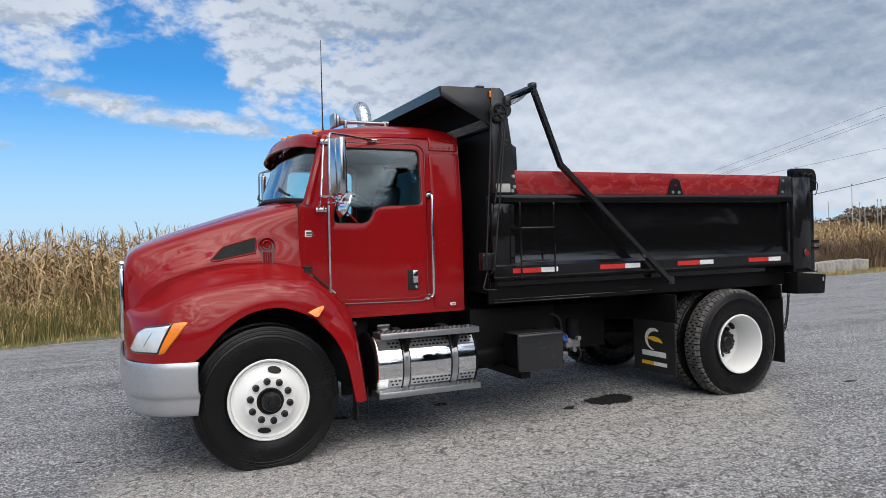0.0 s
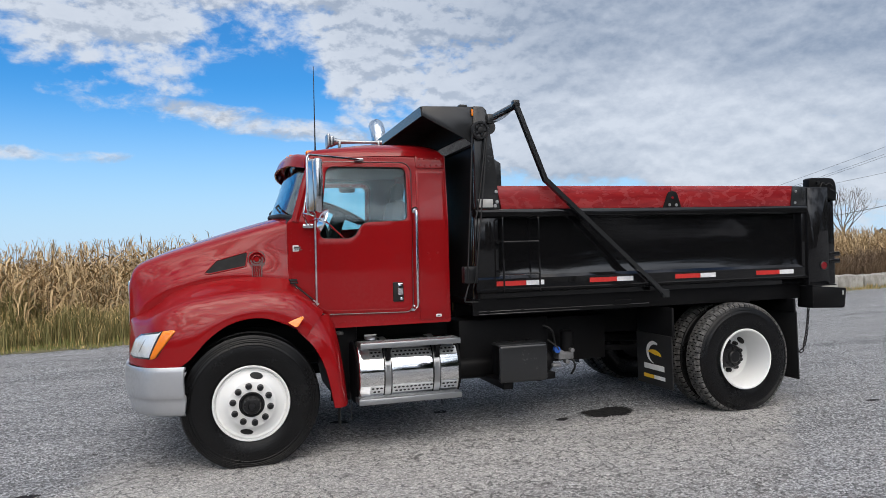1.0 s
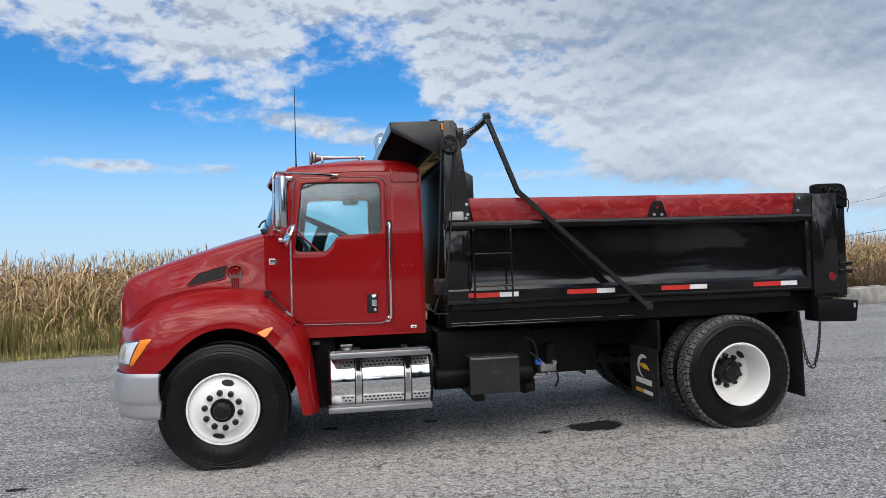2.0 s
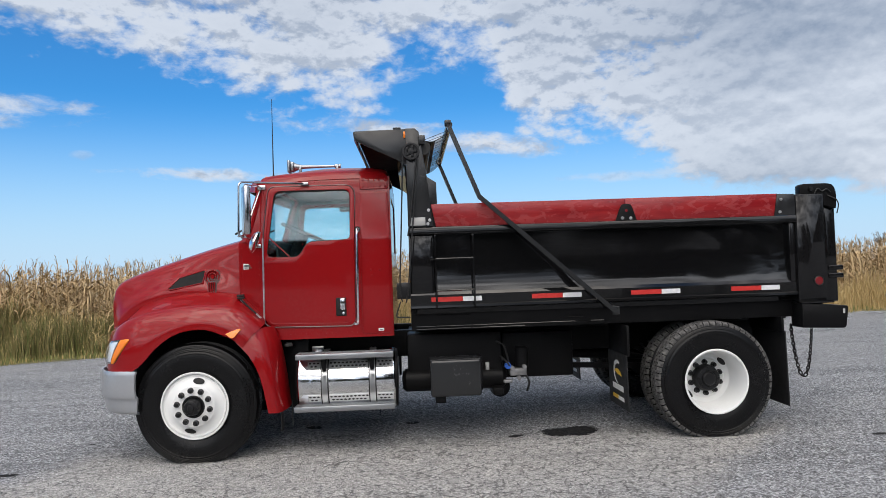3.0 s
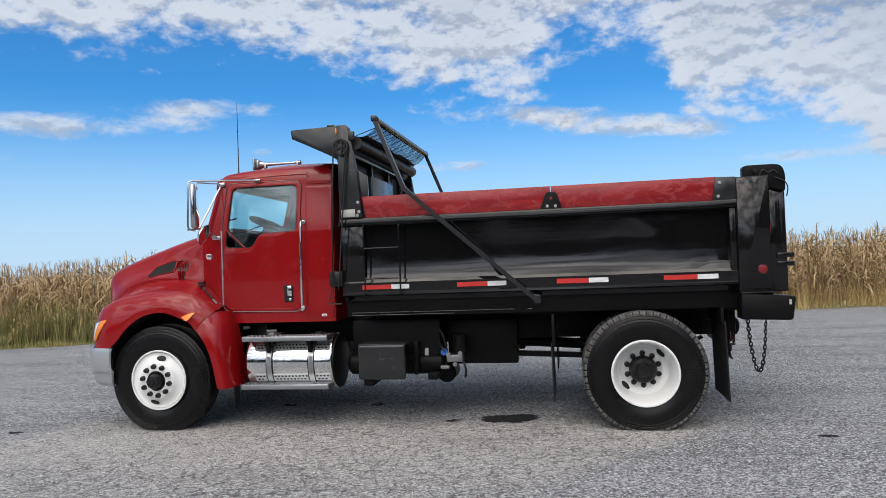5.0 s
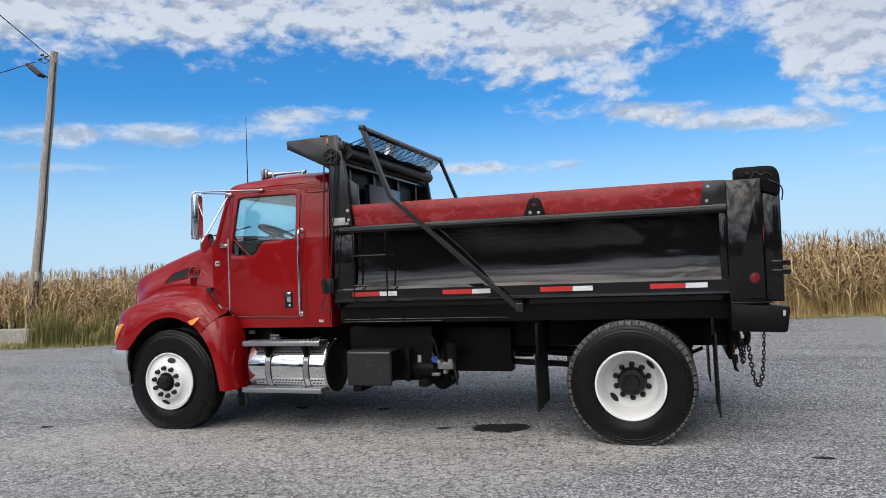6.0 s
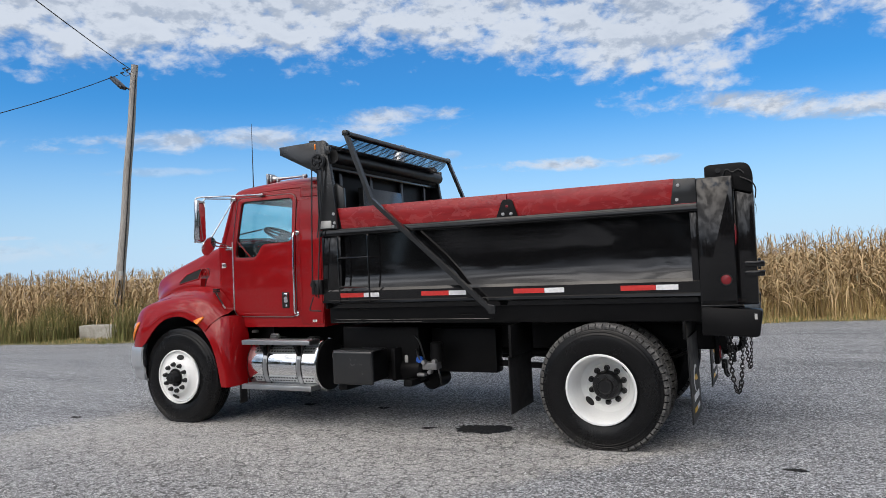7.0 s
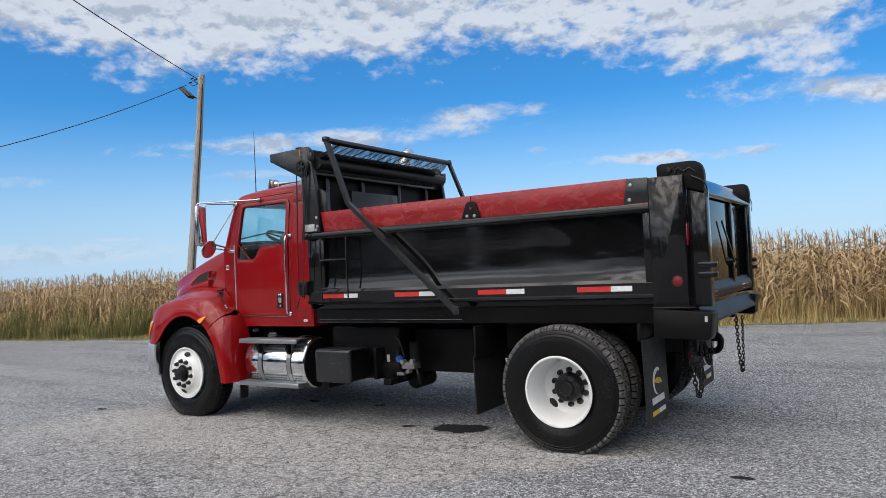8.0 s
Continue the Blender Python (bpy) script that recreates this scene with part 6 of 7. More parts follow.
    if not mir:
        put("side_ladder", lad, M_BLACK, side, "black round-bar ladder")
        put("ladder_catch", lathe([(0, 0.018), (-0.03, 0.018), (-0.032, 0)], 12, "y", (2.10, -1.21, 1.70)), M_BLACK, side)
    else:
        lad.free()
    # front upright that carries the cab shield
    up = put("shield_upright", plate([(1.905, 1.975), (2.118, 1.975), (2.080, 2.400), (2.022, 2.795), (1.990, 2.825), (1.905, 2.825)], (), 0.055, (), lambda x, z: -1.262, 0.006), M_GREY, truck, "dark grey cab shield upright")
    put("headboard_cheek", plate([(1.93, 1.975), (2.165, 1.975), (2.160, 2.360), (2.05, 2.430), (1.93, 2.430)], (), 0.04, (), lambda x, z: -1.200, 0.005), M_GREY, up, "dark grey headboard cheek plate")
    put("white_plate", boxes(((1.925, -1.270, 1.985), (2.055, -1.261, 2.055), 0.003)), M_GREYPLATE, up, "pale grey marker plate")
    for x, z in ((2.085, 2.115), (2.092, 2.030), (2.075, 1.998)):
        put("bolt", lathe([(0.0, 0.014), (-0.012, 0.014), (-0.014, 0.0)], 8, "y", (x, -1.262, z)), M_STEEL, up, "bright bolt head")
    put("upright_marker", boxes(((1.890, -1.263, 2.745), (1.907, -1.244, 2.800), 0.005)), M_ORANGE, up, "orange marker lamp")
    # tarp pulley with cables
    pl = bmesh.new()
    add_lathe(pl, [(-0.012, 0.040), (-0.012, 0.072), (-0.020, 0.076), (-0.034, 0.076), (-0.040, 0.070), (-0.046, 0.070), (-0.052, 0.076), (-0.058, 0.072), (-0.058, 0.058), (-0.050, 0.054), (-0.046, 0.030), (-0.060, 0.026), (-0.062, 0.0)], 32, "y", (1.950, -1.255, 2.620))
    for k in range(5):
        w = k * math.tau / 5
        add_box(pl, (1.950 + 0.038 * math.cos(w) - 0.012, -1.318, 2.620 + 0.038 * math.sin(w) - 0.012), (1.950 + 0.038 * math.cos(w) + 0.012, -1.300, 2.620 + 0.038 * math.sin(w) + 0.012), 0.004, 1)
    put("tarp_pulley", pl, M_LUG, up, "black tarp cable pulley")
    put("pulley_cover", boxes(((2.02, -1.29, 2.68), (2.075, -1.25, 2.76), 0.008)), M_GREY, up)
    if not mir:
        for pts in ([(1.882, -1.300, 2.640), (1.845, -1.29, 1.95), (1.815, -1.27, 1.42), (1.835, -1.24, 1.34)], [(2.015, -1.300, 2.630), (1.945, -1.30, 1.99), (1.885, -1.28, 1.40), (1.868, -1.25, 1.33)], [(2.000, -1.303, 2.600), (1.925, -1.29, 2.02), (1.90, -1.28, 1.90)]):
            put("tarp_cable", tube(arc_path(pts, 0.1), 0.0065, 7), M_CABLE, up, "thin black tarp cable")
        bm = boxes(((1.79, -1.26, 1.36), (1.91, -1.18, 1.50), 0.01))
        add_lathe(bm, [(-0.02, 0.028), (0.02, 0.028)], 16, "y", (1.815, -1.25, 1.455))
        put("cable_winch", bm, M_LUG, up, "small black winch bracket")
        put("guard_loop", tube(arc_path([(1.82, -1.27, 1.34), (1.775, -1.28, 1.21), (1.90, -1.27, 1.205)], 0.03), 0.006, 7), M_CABLE, up)
    # tarp arm
    arm = bmesh.new()
    add_tube(arm, [(3.655, -1.310, 1.190), (2.518, -1.300, 2.218)], 0.028, square=True, rz=0.018)
    add_tube(arm, [(2.528, -1.300, 2.198), (2.272, -1.290, 2.852)], 0.026, square=True, rz=0.018)
    if mir:
        for v in arm.verts:
            v.co.y += 0.25
    armo = put("tarp_arm", arm, M_GREY, truck, "dark grey bent tarp arm")
    put("arm_plate", plate(outline_round([(3.625, 1.165), (3.69, 1.165), (3.69, 1.235), (3.625, 1.245)], 0.012), (), 0.05, (), lambda x, z: -1.080 if mir else -1.330, 0.004), M_GREY, armo)
    put("arm_tip", boxes(((2.245, -1.065 if mir else -1.325, 2.830), (2.30, -0.995 if mir else -1.255, 2.880), 0.01)), M_GREY, armo)

# cab shield over the cab
cs = bmesh.new()
def quad_sheet(bm, pts, t=0.012):
    f = bm.faces.new([bm.verts.new(p) for p in pts])
    r = bmesh.ops.extrude_face_region(bm, geom=[f])
    n = f.normal if f.normal.length else Vector((0, 0, 1))
    f.normal_update()
    for v in r["geom"]:
        if isinstance(v, bmesh.types.BMVert):
            v.co -= f.normal * t
SH = 1.235
quad_sheet(cs, [(1.475, -SH, 2.815), (1.475, SH, 2.815), (1.905, SH, 2.825), (1.905, -SH, 2.825)])
shield = part("cab_shield", cs, M_GREY, truck, "dark grey steel cab shield over the cab")
for s in (-1, 1):
    bm = plate([(1.470, 2.735), (1.915, 2.515), (1.915, 2.822), (1.470, 2.812)], (), 0.012, (), lambda x, z: -1.245, 0.003)
    if s > 0:
        flip_y(bm)
    part("shield_cheek", bm, M_GREY, shield, "dark grey shield cheek plate")
bm = bmesh.new()
quad_sheet(bm, [(1.470, -SH, 2.812), (1.470, SH, 2.812), (1.478, SH, 2.735), (1.478, -SH, 2.735)])
part("shield_lip", bm, M_GREY, shield)
bm = bmesh.new()
quad_sheet(bm, [(1.830, -SH, 2.575), (1.830, SH, 2.575), (1.915, SH, 2.515), (1.915, -SH, 2.515)])
part("shield_gusset", bm, M_BLACK, shield, "black folded edge below the shield")
part("shield_lining", boxes(((1.486, -1.228, 2.796), (1.905, 1.228, 2.802), 0)), M_VENT, shield, "dull black shield underside")
part("shield_back", boxes(((1.892, -1.225, 2.500), (1.904, 1.225, 2.812), 0.002)), M_VENT, shield, "dull black back plate of the shield")
part("shield_knob", boxes(((1.80, -1.22, 2.825), (1.87, -1.16, 2.845), 0.008)), M_GREY, shield)
# headboard between the uprights
hb = part("headboard", boxes(((1.915, -1.21, 1.22), (1.945, 1.21, 2.55), 0.006)), M_CHASSIS, truck, "black body headboard")
for y in (-0.95, -0.35, 0.35, 0.95):
    part("headboard_rib", boxes(((1.945, y - 0.03, 1.22), (1.985, y + 0.03, 2.56), 0.005)), M_GREY, hb)
part("headboard_cap", boxes(((1.90, -1.21, 2.545), (2.02, 1.21, 2.585), 0.008)), M_GREY, hb)
part("headboard_panel", boxes(((1.99, -0.65, 1.90), (2.06, 0.20, 2.42), 0.012)), M_GREY, hb, "dark grey raised panel")
part("tarp_roll", tube([(2.060, -1.20, 2.665), (2.060, 1.20, 2.665)], 0.062, 18), M_CABLE, truck, "rolled black tarp")
part("tarp_bar", tube([(2.285, -1.29, 2.842), (2.285, 1.04, 2.842)], 0.030, 14), M_GREY, truck, "dark tarp roller bar")
TP = []
rt = random.Random(5)
for k in range(13):
    y = -1.20 + 0.182 * k
    sag = 0.012 * rt.uniform(-1, 1)
    TP.append([(2.065, y, 2.725), (2.14, y, 2.715 + sag), (2.22, y, 2.755 + sag), (2.285, y, 2.818)])
part("tarp_sheet", Patch(TP).mesh(3, 4, 0.002), M_TARP, truck, "black mesh tarp pulled half tight")
for k, y in enumerate(np.linspace(-1.12, 0.92, 15)):
    part("tarp_strap", bar((2.065, y - 0.05, 2.735), (2.285, y + 0.05 + 0.03 * math.sin(k * 2.1), 2.832), 0.022 + 0.016 * (k % 3 == 0), 0.004), M_CABLE, truck, "black tarp strap")

# tailgate
tg = part("tailgate", boxes(((5.610, -1.06, 1.23), (5.640, 1.06, 2.10), 0.006)), M_BLACK, truck, "glossy black tailgate with ribs")
part("tailgate_top", Patch([[(5.575, -1.05, 2.165), (5.575, 1.05, 2.165)], [(5.602, -1.05, 2.158), (5.602, 1.05, 2.158)], [(5.700, -1.05, 2.052), (5.700, 1.05, 2.052)], [(5.704, -1.05, 2.030), (5.704, 1.05, 2.030)], [(5.640, -1.05, 2.000), (5.640, 1.05, 2.000)]]).mesh(3, 4, 0.01), M_BLACK, tg, "black tailgate top box section")
for y in (-1.03, 0.22, 1.03):
    part("tailgate_rib", boxes(((5.640, y - 0.035, 1.25), (5.678, y + 0.035, 2.01), 0.008)), M_BLACK, tg, "black tailgate rib")
part("tailgate_foot", Patch([[(5.640, -1.03, 1.36), (5.640, 1.03, 1.36)], [(5.690, -1.03, 1.30), (5.690, 1.03, 1.30)], [(5.690, -1.03, 1.24), (5.690, 1.03, 1.24)], [(5.630, -1.03, 1.225), (5.630, 1.03, 1.225)]]).mesh(3, 2, 0.01), M_CHASSIS, tg)
part("tailgate_lever", bar((5.680, -0.25, 1.84), (5.700, 0.15, 1.50), 0.022, 0.014), M_GREY, tg, "grey latch lever")
part("lever_pivot", lathe([(0, 0.035), (0.05, 0.035), (0.055, 0.0)], 16, "x", (5.64, 0.16, 1.50)), M_BLACK, tg)
for y in (-0.95, 0.50):
    part("white_tape", boxes(((5.691, y, 1.250), (5.695, y + 0.15, 1.292), 0)), M_TAPE_W, tg, "white reflective tape")
    part("red_tape", boxes(((5.691, y + 0.152, 1.250), (5.695, y + 0.34, 1.292), 0)), M_TAPE_R, tg, "red reflective tape")
part("rear_apron", Patch([[(5.60, -1.10, 1.212), (5.60, 1.10, 1.212)], [(5.655, -1.10, 1.150), (5.655, 1.10, 1.150)], [(5.710, -1.10, 1.082), (5.710, 1.10, 1.082)], [(5.716, -1.10, 1.068), (5.716, 1.10, 1.068)], [(5.708, -1.10, 1.058), (5.708, 1.10, 1.058)], [(5.58, -1.10, 1.060), (5.58, 1.10, 1.060)]]).mesh(3, 2, 0.008), M_CHASSIS, truck, "black rear apron")

# rear hitch, lamps and chains
ht = boxes(((5.32, -0.48, 0.66), (5.36, 0.48, 1.00), 0.01), ((5.36, -0.12, 0.70), (5.42, 0.12, 0.92), 0.015))
add_tube(ht, arc_path([(5.40, 0, 0.74), (5.51, 0, 0.74), (5.53, 0, 0.85), (5.46, 0, 0.90)], 0.05), 0.028, 10)
hitch = part("pintle_hitch", ht, M_CHASSIS, truck, "black pintle hitch on a drawbar plate")
for s in (-1, 1):
    part("stop_lamp", lathe([(0, 0.06), (0.012, 0.055), (0.018, 0.0)], 20, "x", (5.362, s * 0.43, 0.76)), M_REDLENS, hitch, "round red stop lamp")
for y, z, turn in ((-0.30, 0.585, 0.0), (-0.16, 0.565, 0.5)):
    m = Matrix.Translation((5.385, y, z)) @ Matrix.Rotation(turn, 4, "X")
    bm = tube(arc_path([m @ Vector(p) for p in ((0, -0.03, 0.07), (0, -0.035, -0.02), (0.03, 0.0, -0.06), (0, 0.035, -0.02), (0, 0.03, 0.07))], 0.03), 0.009, 8)
    add_tube(bm, [m @ Vector((0, -0.055, 0.062)), m @ Vector((0, 0.055, 0.062))], 0.010, 8)
    part("shackle", bm, M_CHAIN, hitch, "dark steel shackle")
part("plug_socket", boxes(((5.36, -0.32, 0.60), (5.41, -0.24, 0.68), 0.012)), M_LUG, hitch)


def chain(path, link=0.058, wire=0.0085, label="hanging dark steel chain"):
    """Links threaded along a path, each turned a quarter against the next."""
    pts = [Vector(p) for p in path]
    dense = []
    for a, b in zip(pts, pts[1:]):
        n = max(2, int((b - a).length / 0.004))
        dense += [a.lerp(b, k / n) for k in range(n)]
    out, acc = [dense[0]], 0.0
    for a, b in zip(dense, dense[1:]):
        acc += (b - a).length
        if acc >= link * 0.70:
            out.append(b)
            acc = 0.0
    bm = bmesh.new()
    for i in range(1, len(out) - 1):
        d = (out[i + 1] - out[i - 1]).normalized()
        s, u = frame_axes(d)
        w = s if i % 2 else u
        ring = []
        for k in range(13):
            a = k * math.tau / 12
            ring.append(out[i] + d * (link * 0.5 * math.cos(a)) + w * (link * 0.30 * math.sin(a)))
        add_tube(bm, ring, wire, 6, cap=False)
    return part("chain", bm, M_CHAIN, truck, label)


def catenary(a, b, drop, n=24):
    a, b = Vector(a), Vector(b)
    return [a.lerp(b, k / n) - Vector((0, 0, drop * (1 - (2 * k / n - 1) ** 2) ** 0.8)) for k in range(n + 1)]


chain(catenary((5.450, -0.80, 0.99), (5.575, -0.95, 0.99), 0.49), 0.046, 0.0060)
chain(catenary((5.500, 0.92, 0.99), (5.575, 0.84, 0.99), 0.55), 0.046, 0.0060)
chain(catenary((5.44, -0.22, 0.86), (5.47, -0.10, 0.84), 0.20), 0.045, 0.0065)
plan["on"] = False

# ---- surroundings ----
EDGE = [(-90, -18), (-40, -3.0), (-20.3, 6.4), (-15.3, 7.5), (-11.5, 8.2), (-8.5, 8.1), (-5.4, 7.8), (-2.6, 7.7), (1, 8.6), (5, 9.9), (8, 10.8), (11, 11.35), (14, 11.3), (18, 10.9), (24, 11.5), (40, 12.5), (90, 16)]


def edge_y(x):
    return float(np.interp(x, [p[0] for p in EDGE], [p[1] for p in EDGE]))


def dry_corn():
    a = Mat("dry_corn", (0.42, 0.30, 0.15), 0.75)
    r = a.node("ShaderNodeNewGeometry").outputs["Random Per Island"]
    c = a.mix(r, (0.225, 0.140, 0.060), (0.55, 0.40, 0.215))
    z = a.node("ShaderNodeSeparateXYZ", {0: a.co.outputs["Object"]}).outputs[2]
    n = a.noise(0.8, 3, 0.6)
    a.set("Base Color", a.mix(a.math("MULTIPLY", a.ramp(n, 0.45, 0.8), 0.35), c, (0.22, 0.19, 0.08)))
    return a.m


def grass(name, c0, c1):
    a = Mat(name, c0, 0.7)
    r = a.node("ShaderNodeNewGeometry").outputs["Random Per Island"]
    n = a.noise(0.7, 3, 0.6)
    a.set("Base Color", a.mix(a.ramp(n, 0.3, 0.7, 0.0, 0.5), a.mix(r, c0, c1), tuple(0.5 * (p + q) * 0.8 for p, q in zip(c0, c1))))
    return a.m


class Soup:
    """Triangles gathered for one large mesh."""

    def __init__(self):
        self.v, self.f = [], []

    def ribbon(self, pts, widths, side):
        """A folded leaf along pts."""
        base = len(self.v)
        for p, w in zip(pts, widths):
            self.v.append(tuple(p - side * w))
            self.v.append(tuple(p + side * w))
        for k in range(len(pts) - 1):
            b = base + 2 * k
            self.f.append((b, b + 1, b + 3, b + 2))

    def stalk(self, a, b, r):
        base = len(self.v)
        for p, q in ((a, r), (b, r * 0.6)):
            for k in range(3):
                w = k * 2.0944
                self.v.append((p[0] + q * math.cos(w), p[1] + q * math.sin(w), p[2]))
        for k in range(3):
            self.f.append((base + k, base + (k + 1) % 3, base + 3 + (k + 1) % 3, base + 3 + k))

    def link(self, name, material, label, category):
        me = bpy.data.meshes.new(name)
        me.from_pydata(self.v, [], self.f)
        me.materials.append(material)
        me.polygons.foreach_set("use_smooth", [True] * len(me.polygons))
        return tagged(new(name, me), label, category, kind="stuff")


def corn_plant(s, x, y, z0, h, rnd, leaves):
    lean = Vector((rnd.uniform(-0.08, 0.08), rnd.uniform(-0.08, 0.08), 0))
    top = Vector((x, y, z0 + h)) + lean * h
    s.stalk((x, y, z0), top, 0.012)
    az = rnd.uniform(0, 6.28)
    for k in range(leaves):
        f = 0.25 + 0.72 * (k + rnd.random() * 0.6) / leaves
        a = az + k * 3.14 + rnd.uniform(-0.7, 0.7)
        out = Vector((math.cos(a), math.sin(a), 0))
        p = Vector((x, y, z0)) + (top - Vector((x, y, z0))) * f
        L = rnd.uniform(0.35, 0.70)
        rise, fall = rnd.uniform(0.05, 0.25), rnd.uniform(0.25, 0.75)
        pts = [p, p + out * L * 0.3 + Vector((0, 0, rise * L)), p + out * L * 0.62 + Vector((0, 0, (rise - fall * 0.35) * L)), p + out * L * 0.78 + Vector((0, 0, (rise - fall * 1.3) * L))]
        side = Vector((-out.y, out.x, rnd.uniform(-0.6, 0.6))).normalized()
        w = rnd.uniform(0.011, 0.023)
        s.ribbon(pts, (w * 0.7, w, w * 0.8, w * 0.15), side)
    for k in range(4):
        a = rnd.uniform(0, 6.28)
        out = Vector((math.cos(a), math.sin(a), 0))
        L = rnd.uniform(0.12, 0.24)
        s.ribbon([top, top + out * L * 0.4 + Vector((0, 0, L)), top + out * L * 0.7 + Vector((0, 0, L * 1.15))], (0.007, 0.006, 0.003), Vector((-out.y, out.x, 0)))


def build_corn():
    rnd = random.Random(11)
    s = Soup()
    row = 0
    for d, step, leaves in [(2.2 + 0.76 * k, 0.17 if k < 4 else 0.26, 16 if k < 4 else 10) for k in range(11)]:
        x = -62.0
        while x < 62:
            far = abs(x - 2) > 34
            if rnd.random() < (0.5 if far else 0.93):
                y = edge_y(x) + d + rnd.uniform(-0.12, 0.12) + 1.6 * smooth01((x - 12) / 5) - 1.5 * smooth01((x - 3) / 3) * smooth01((14 - x) / 3)
                h = 1.83 + 0.10 * math.sin(x * 0.7 + row) + rnd.uniform(-0.16, 0.14)
                h -= 0.12 * smooth01((x - 3) / 3) * smooth01((16 - x) / 3)
                corn_plant(s, x, y, gz(x, y), h + 0.15 * smooth01((-2 - x) / 10), rnd, leaves)
            x += step * rnd.uniform(0.7, 1.3)
        row += 1
    s.link("corn_field", dry_corn(), "dense field of tall dry tan corn stalks", "corn")


def blade(s, x, y, h, rnd, w=0.006, droop=0.35):
    a = rnd.uniform(0, 6.28)
    out = Vector((math.cos(a), math.sin(a), 0))
    b = Vector((x, y, gz(x, y)))
    l = rnd.uniform(0.1, droop) * h
    s.ribbon([b, b + Vector((0, 0, h * 0.55)) + out * l * 0.3, b + Vector((0, 0, h * rnd.uniform(0.8, 1.0))) + out * l], (w, w * 0.8, w * 0.2), Vector((-out.y, out.x, 0)))


def seed_head(s, x, y, h, rnd):
    b = Vector((x, y, gz(x, y)))
    t = b + Vector((rnd.uniform(-0.1, 0.1), rnd.uniform(-0.1, 0.1), h))
    s.ribbon([b, t], (0.003, 0.002), Vector((1, 0, 0)))
    for k in range(5):
        a = rnd.uniform(0, 6.28)
        o = Vector((math.cos(a), math.sin(a), 0.6)) * rnd.uniform(0.04, 0.10)
        p = t - Vector((0, 0, k * 0.035))
        s.ribbon([p, p + o], (0.006, 0.003), Vector((-o.y, o.x, 0)).normalized())


def build_verge():
    rnd = random.Random(23)
    lo, tall, yel = Soup(), Soup(), Soup()
    for _ in range(105000):
        x = rnd.gauss(-2, 16) if rnd.random() < 0.7 else rnd.uniform(-48, 48)
        d = rnd.uniform(0.0, 1.0) ** 0.8 * 2.7
        y = edge_y(x) + d + 0.15 * math.sin(x * 3.1) + 0.1 * math.sin(x * 7.7)
        if (-15.4 < x < -13.1 and y < 9.75) or (16 < x < 36 and d > 0.5 and y < 14.6):
            # trampled round the pole's blocks and before the barrier row
            if rnd.random() < 0.6:
                blade(lo if rnd.random() < 0.5 else yel, x, y, rnd.uniform(0.03, 0.13), rnd, 0.007)
            continue
        clump = 0.75 + 0.35 * math.sin(x * 1.9 + 0.7) * math.sin(y * 2.3) + 0.15 * math.sin(x * 5.3)
        green = 1.0 / (1.0 + math.exp((x - 2.0) / 1.6))
        west = smooth01((-3 - x) / 4)
        if d < 0.65:
            blade(lo if rnd.random() < 0.35 + 0.45 * green else yel, x, y, rnd.uniform(0.05, 0.24) * (0.6 + 0.6 * d) * clump, rnd, 0.007)
        elif rnd.random() < green:
            h = rnd.uniform(0.45, 1.05) * (0.50 + 0.22 * d) * clump * (1.0 + 0.42 * west)
            blade(lo if rnd.random() < 0.30 * west else tall, x, y, h, rnd, 0.010)
            if rnd.random() < 0.10:
                seed_head(yel, x, y, h * 1.05, rnd)
        else:
            h = rnd.uniform(0.30, 1.15) * (0.45 + 0.25 * d) * clump
            if rnd.random() < 0.35:
                continue
            blade(yel, x, y, h, rnd, 0.009)
            if rnd.random() < 0.25:
                seed_head(yel, x, y, h, rnd)
    lo.link("short_grass", grass("short_grass", (0.105, 0.135, 0.028), (0.27, 0.26, 0.09)), "short green and straw grass along the yard edge", "grass")
    tall.link("tall_grass", grass("tall_grass", (0.105, 0.104, 0.028), (0.27, 0.225, 0.085)), "tall dark green roadside grass and weeds", "grass")
    yel.link("dry_grass", grass("dry_grass", (0.38, 0.265, 0.095), (0.62, 0.46, 0.22)), "tall straw-yellow seeding grass", "grass")


def soil_material():
    a = Mat("verge_soil", (0.12, 0.10, 0.06), 0.95)
    a.set("Base Color", a.mix(a.ramp(a.noise(6, 6, 0.7), 0.3, 0.7), (0.07, 0.075, 0.03), (0.20, 0.17, 0.09)))
    a.bump(a.noise(20, 5, 0.7), 0.6, 0.03)
    return a.m


def verge_soil():
    bm = bmesh.new()
    rows = []
    for x in np.linspace(-88, 88, 353):
        e = edge_y(x) + 0.10 * math.sin(x * 2.3) + 0.06 * math.sin(x * 5.9)
        rows.append([bm.verts.new((x, e + d, gz(x, e + d) + 0.006)) for d in (0, 1.5, 4, 9, 30, 300)])
    for a, b in zip(rows, rows[1:]):
        for k in range(5):
            bm.faces.new((a[k], b[k], b[k + 1], a[k + 1]))
    tagged(part("verge_soil", bm, soil_material()), "brown soil and litter under the grass and corn", "soil", kind="structure")


verge_soil()
build_corn()
build_verge()


def gravel_stone():
    a = Mat("gravel_stone", (0.3, 0.3, 0.3), 0.85)
    r = a.node("ShaderNodeNewGeometry").outputs["Random Per Island"]
    c = a.mix(a.ramp(r, 0.0, 1.0), (0.06, 0.062, 0.066), (0.60, 0.60, 0.60))
    a.set("Base Color", a.mix(a.ramp(a.noise(90, 3, 0.6), 0.4, 0.7, 0.0, 0.3), c, (0.20, 0.195, 0.19)))
    return a.m


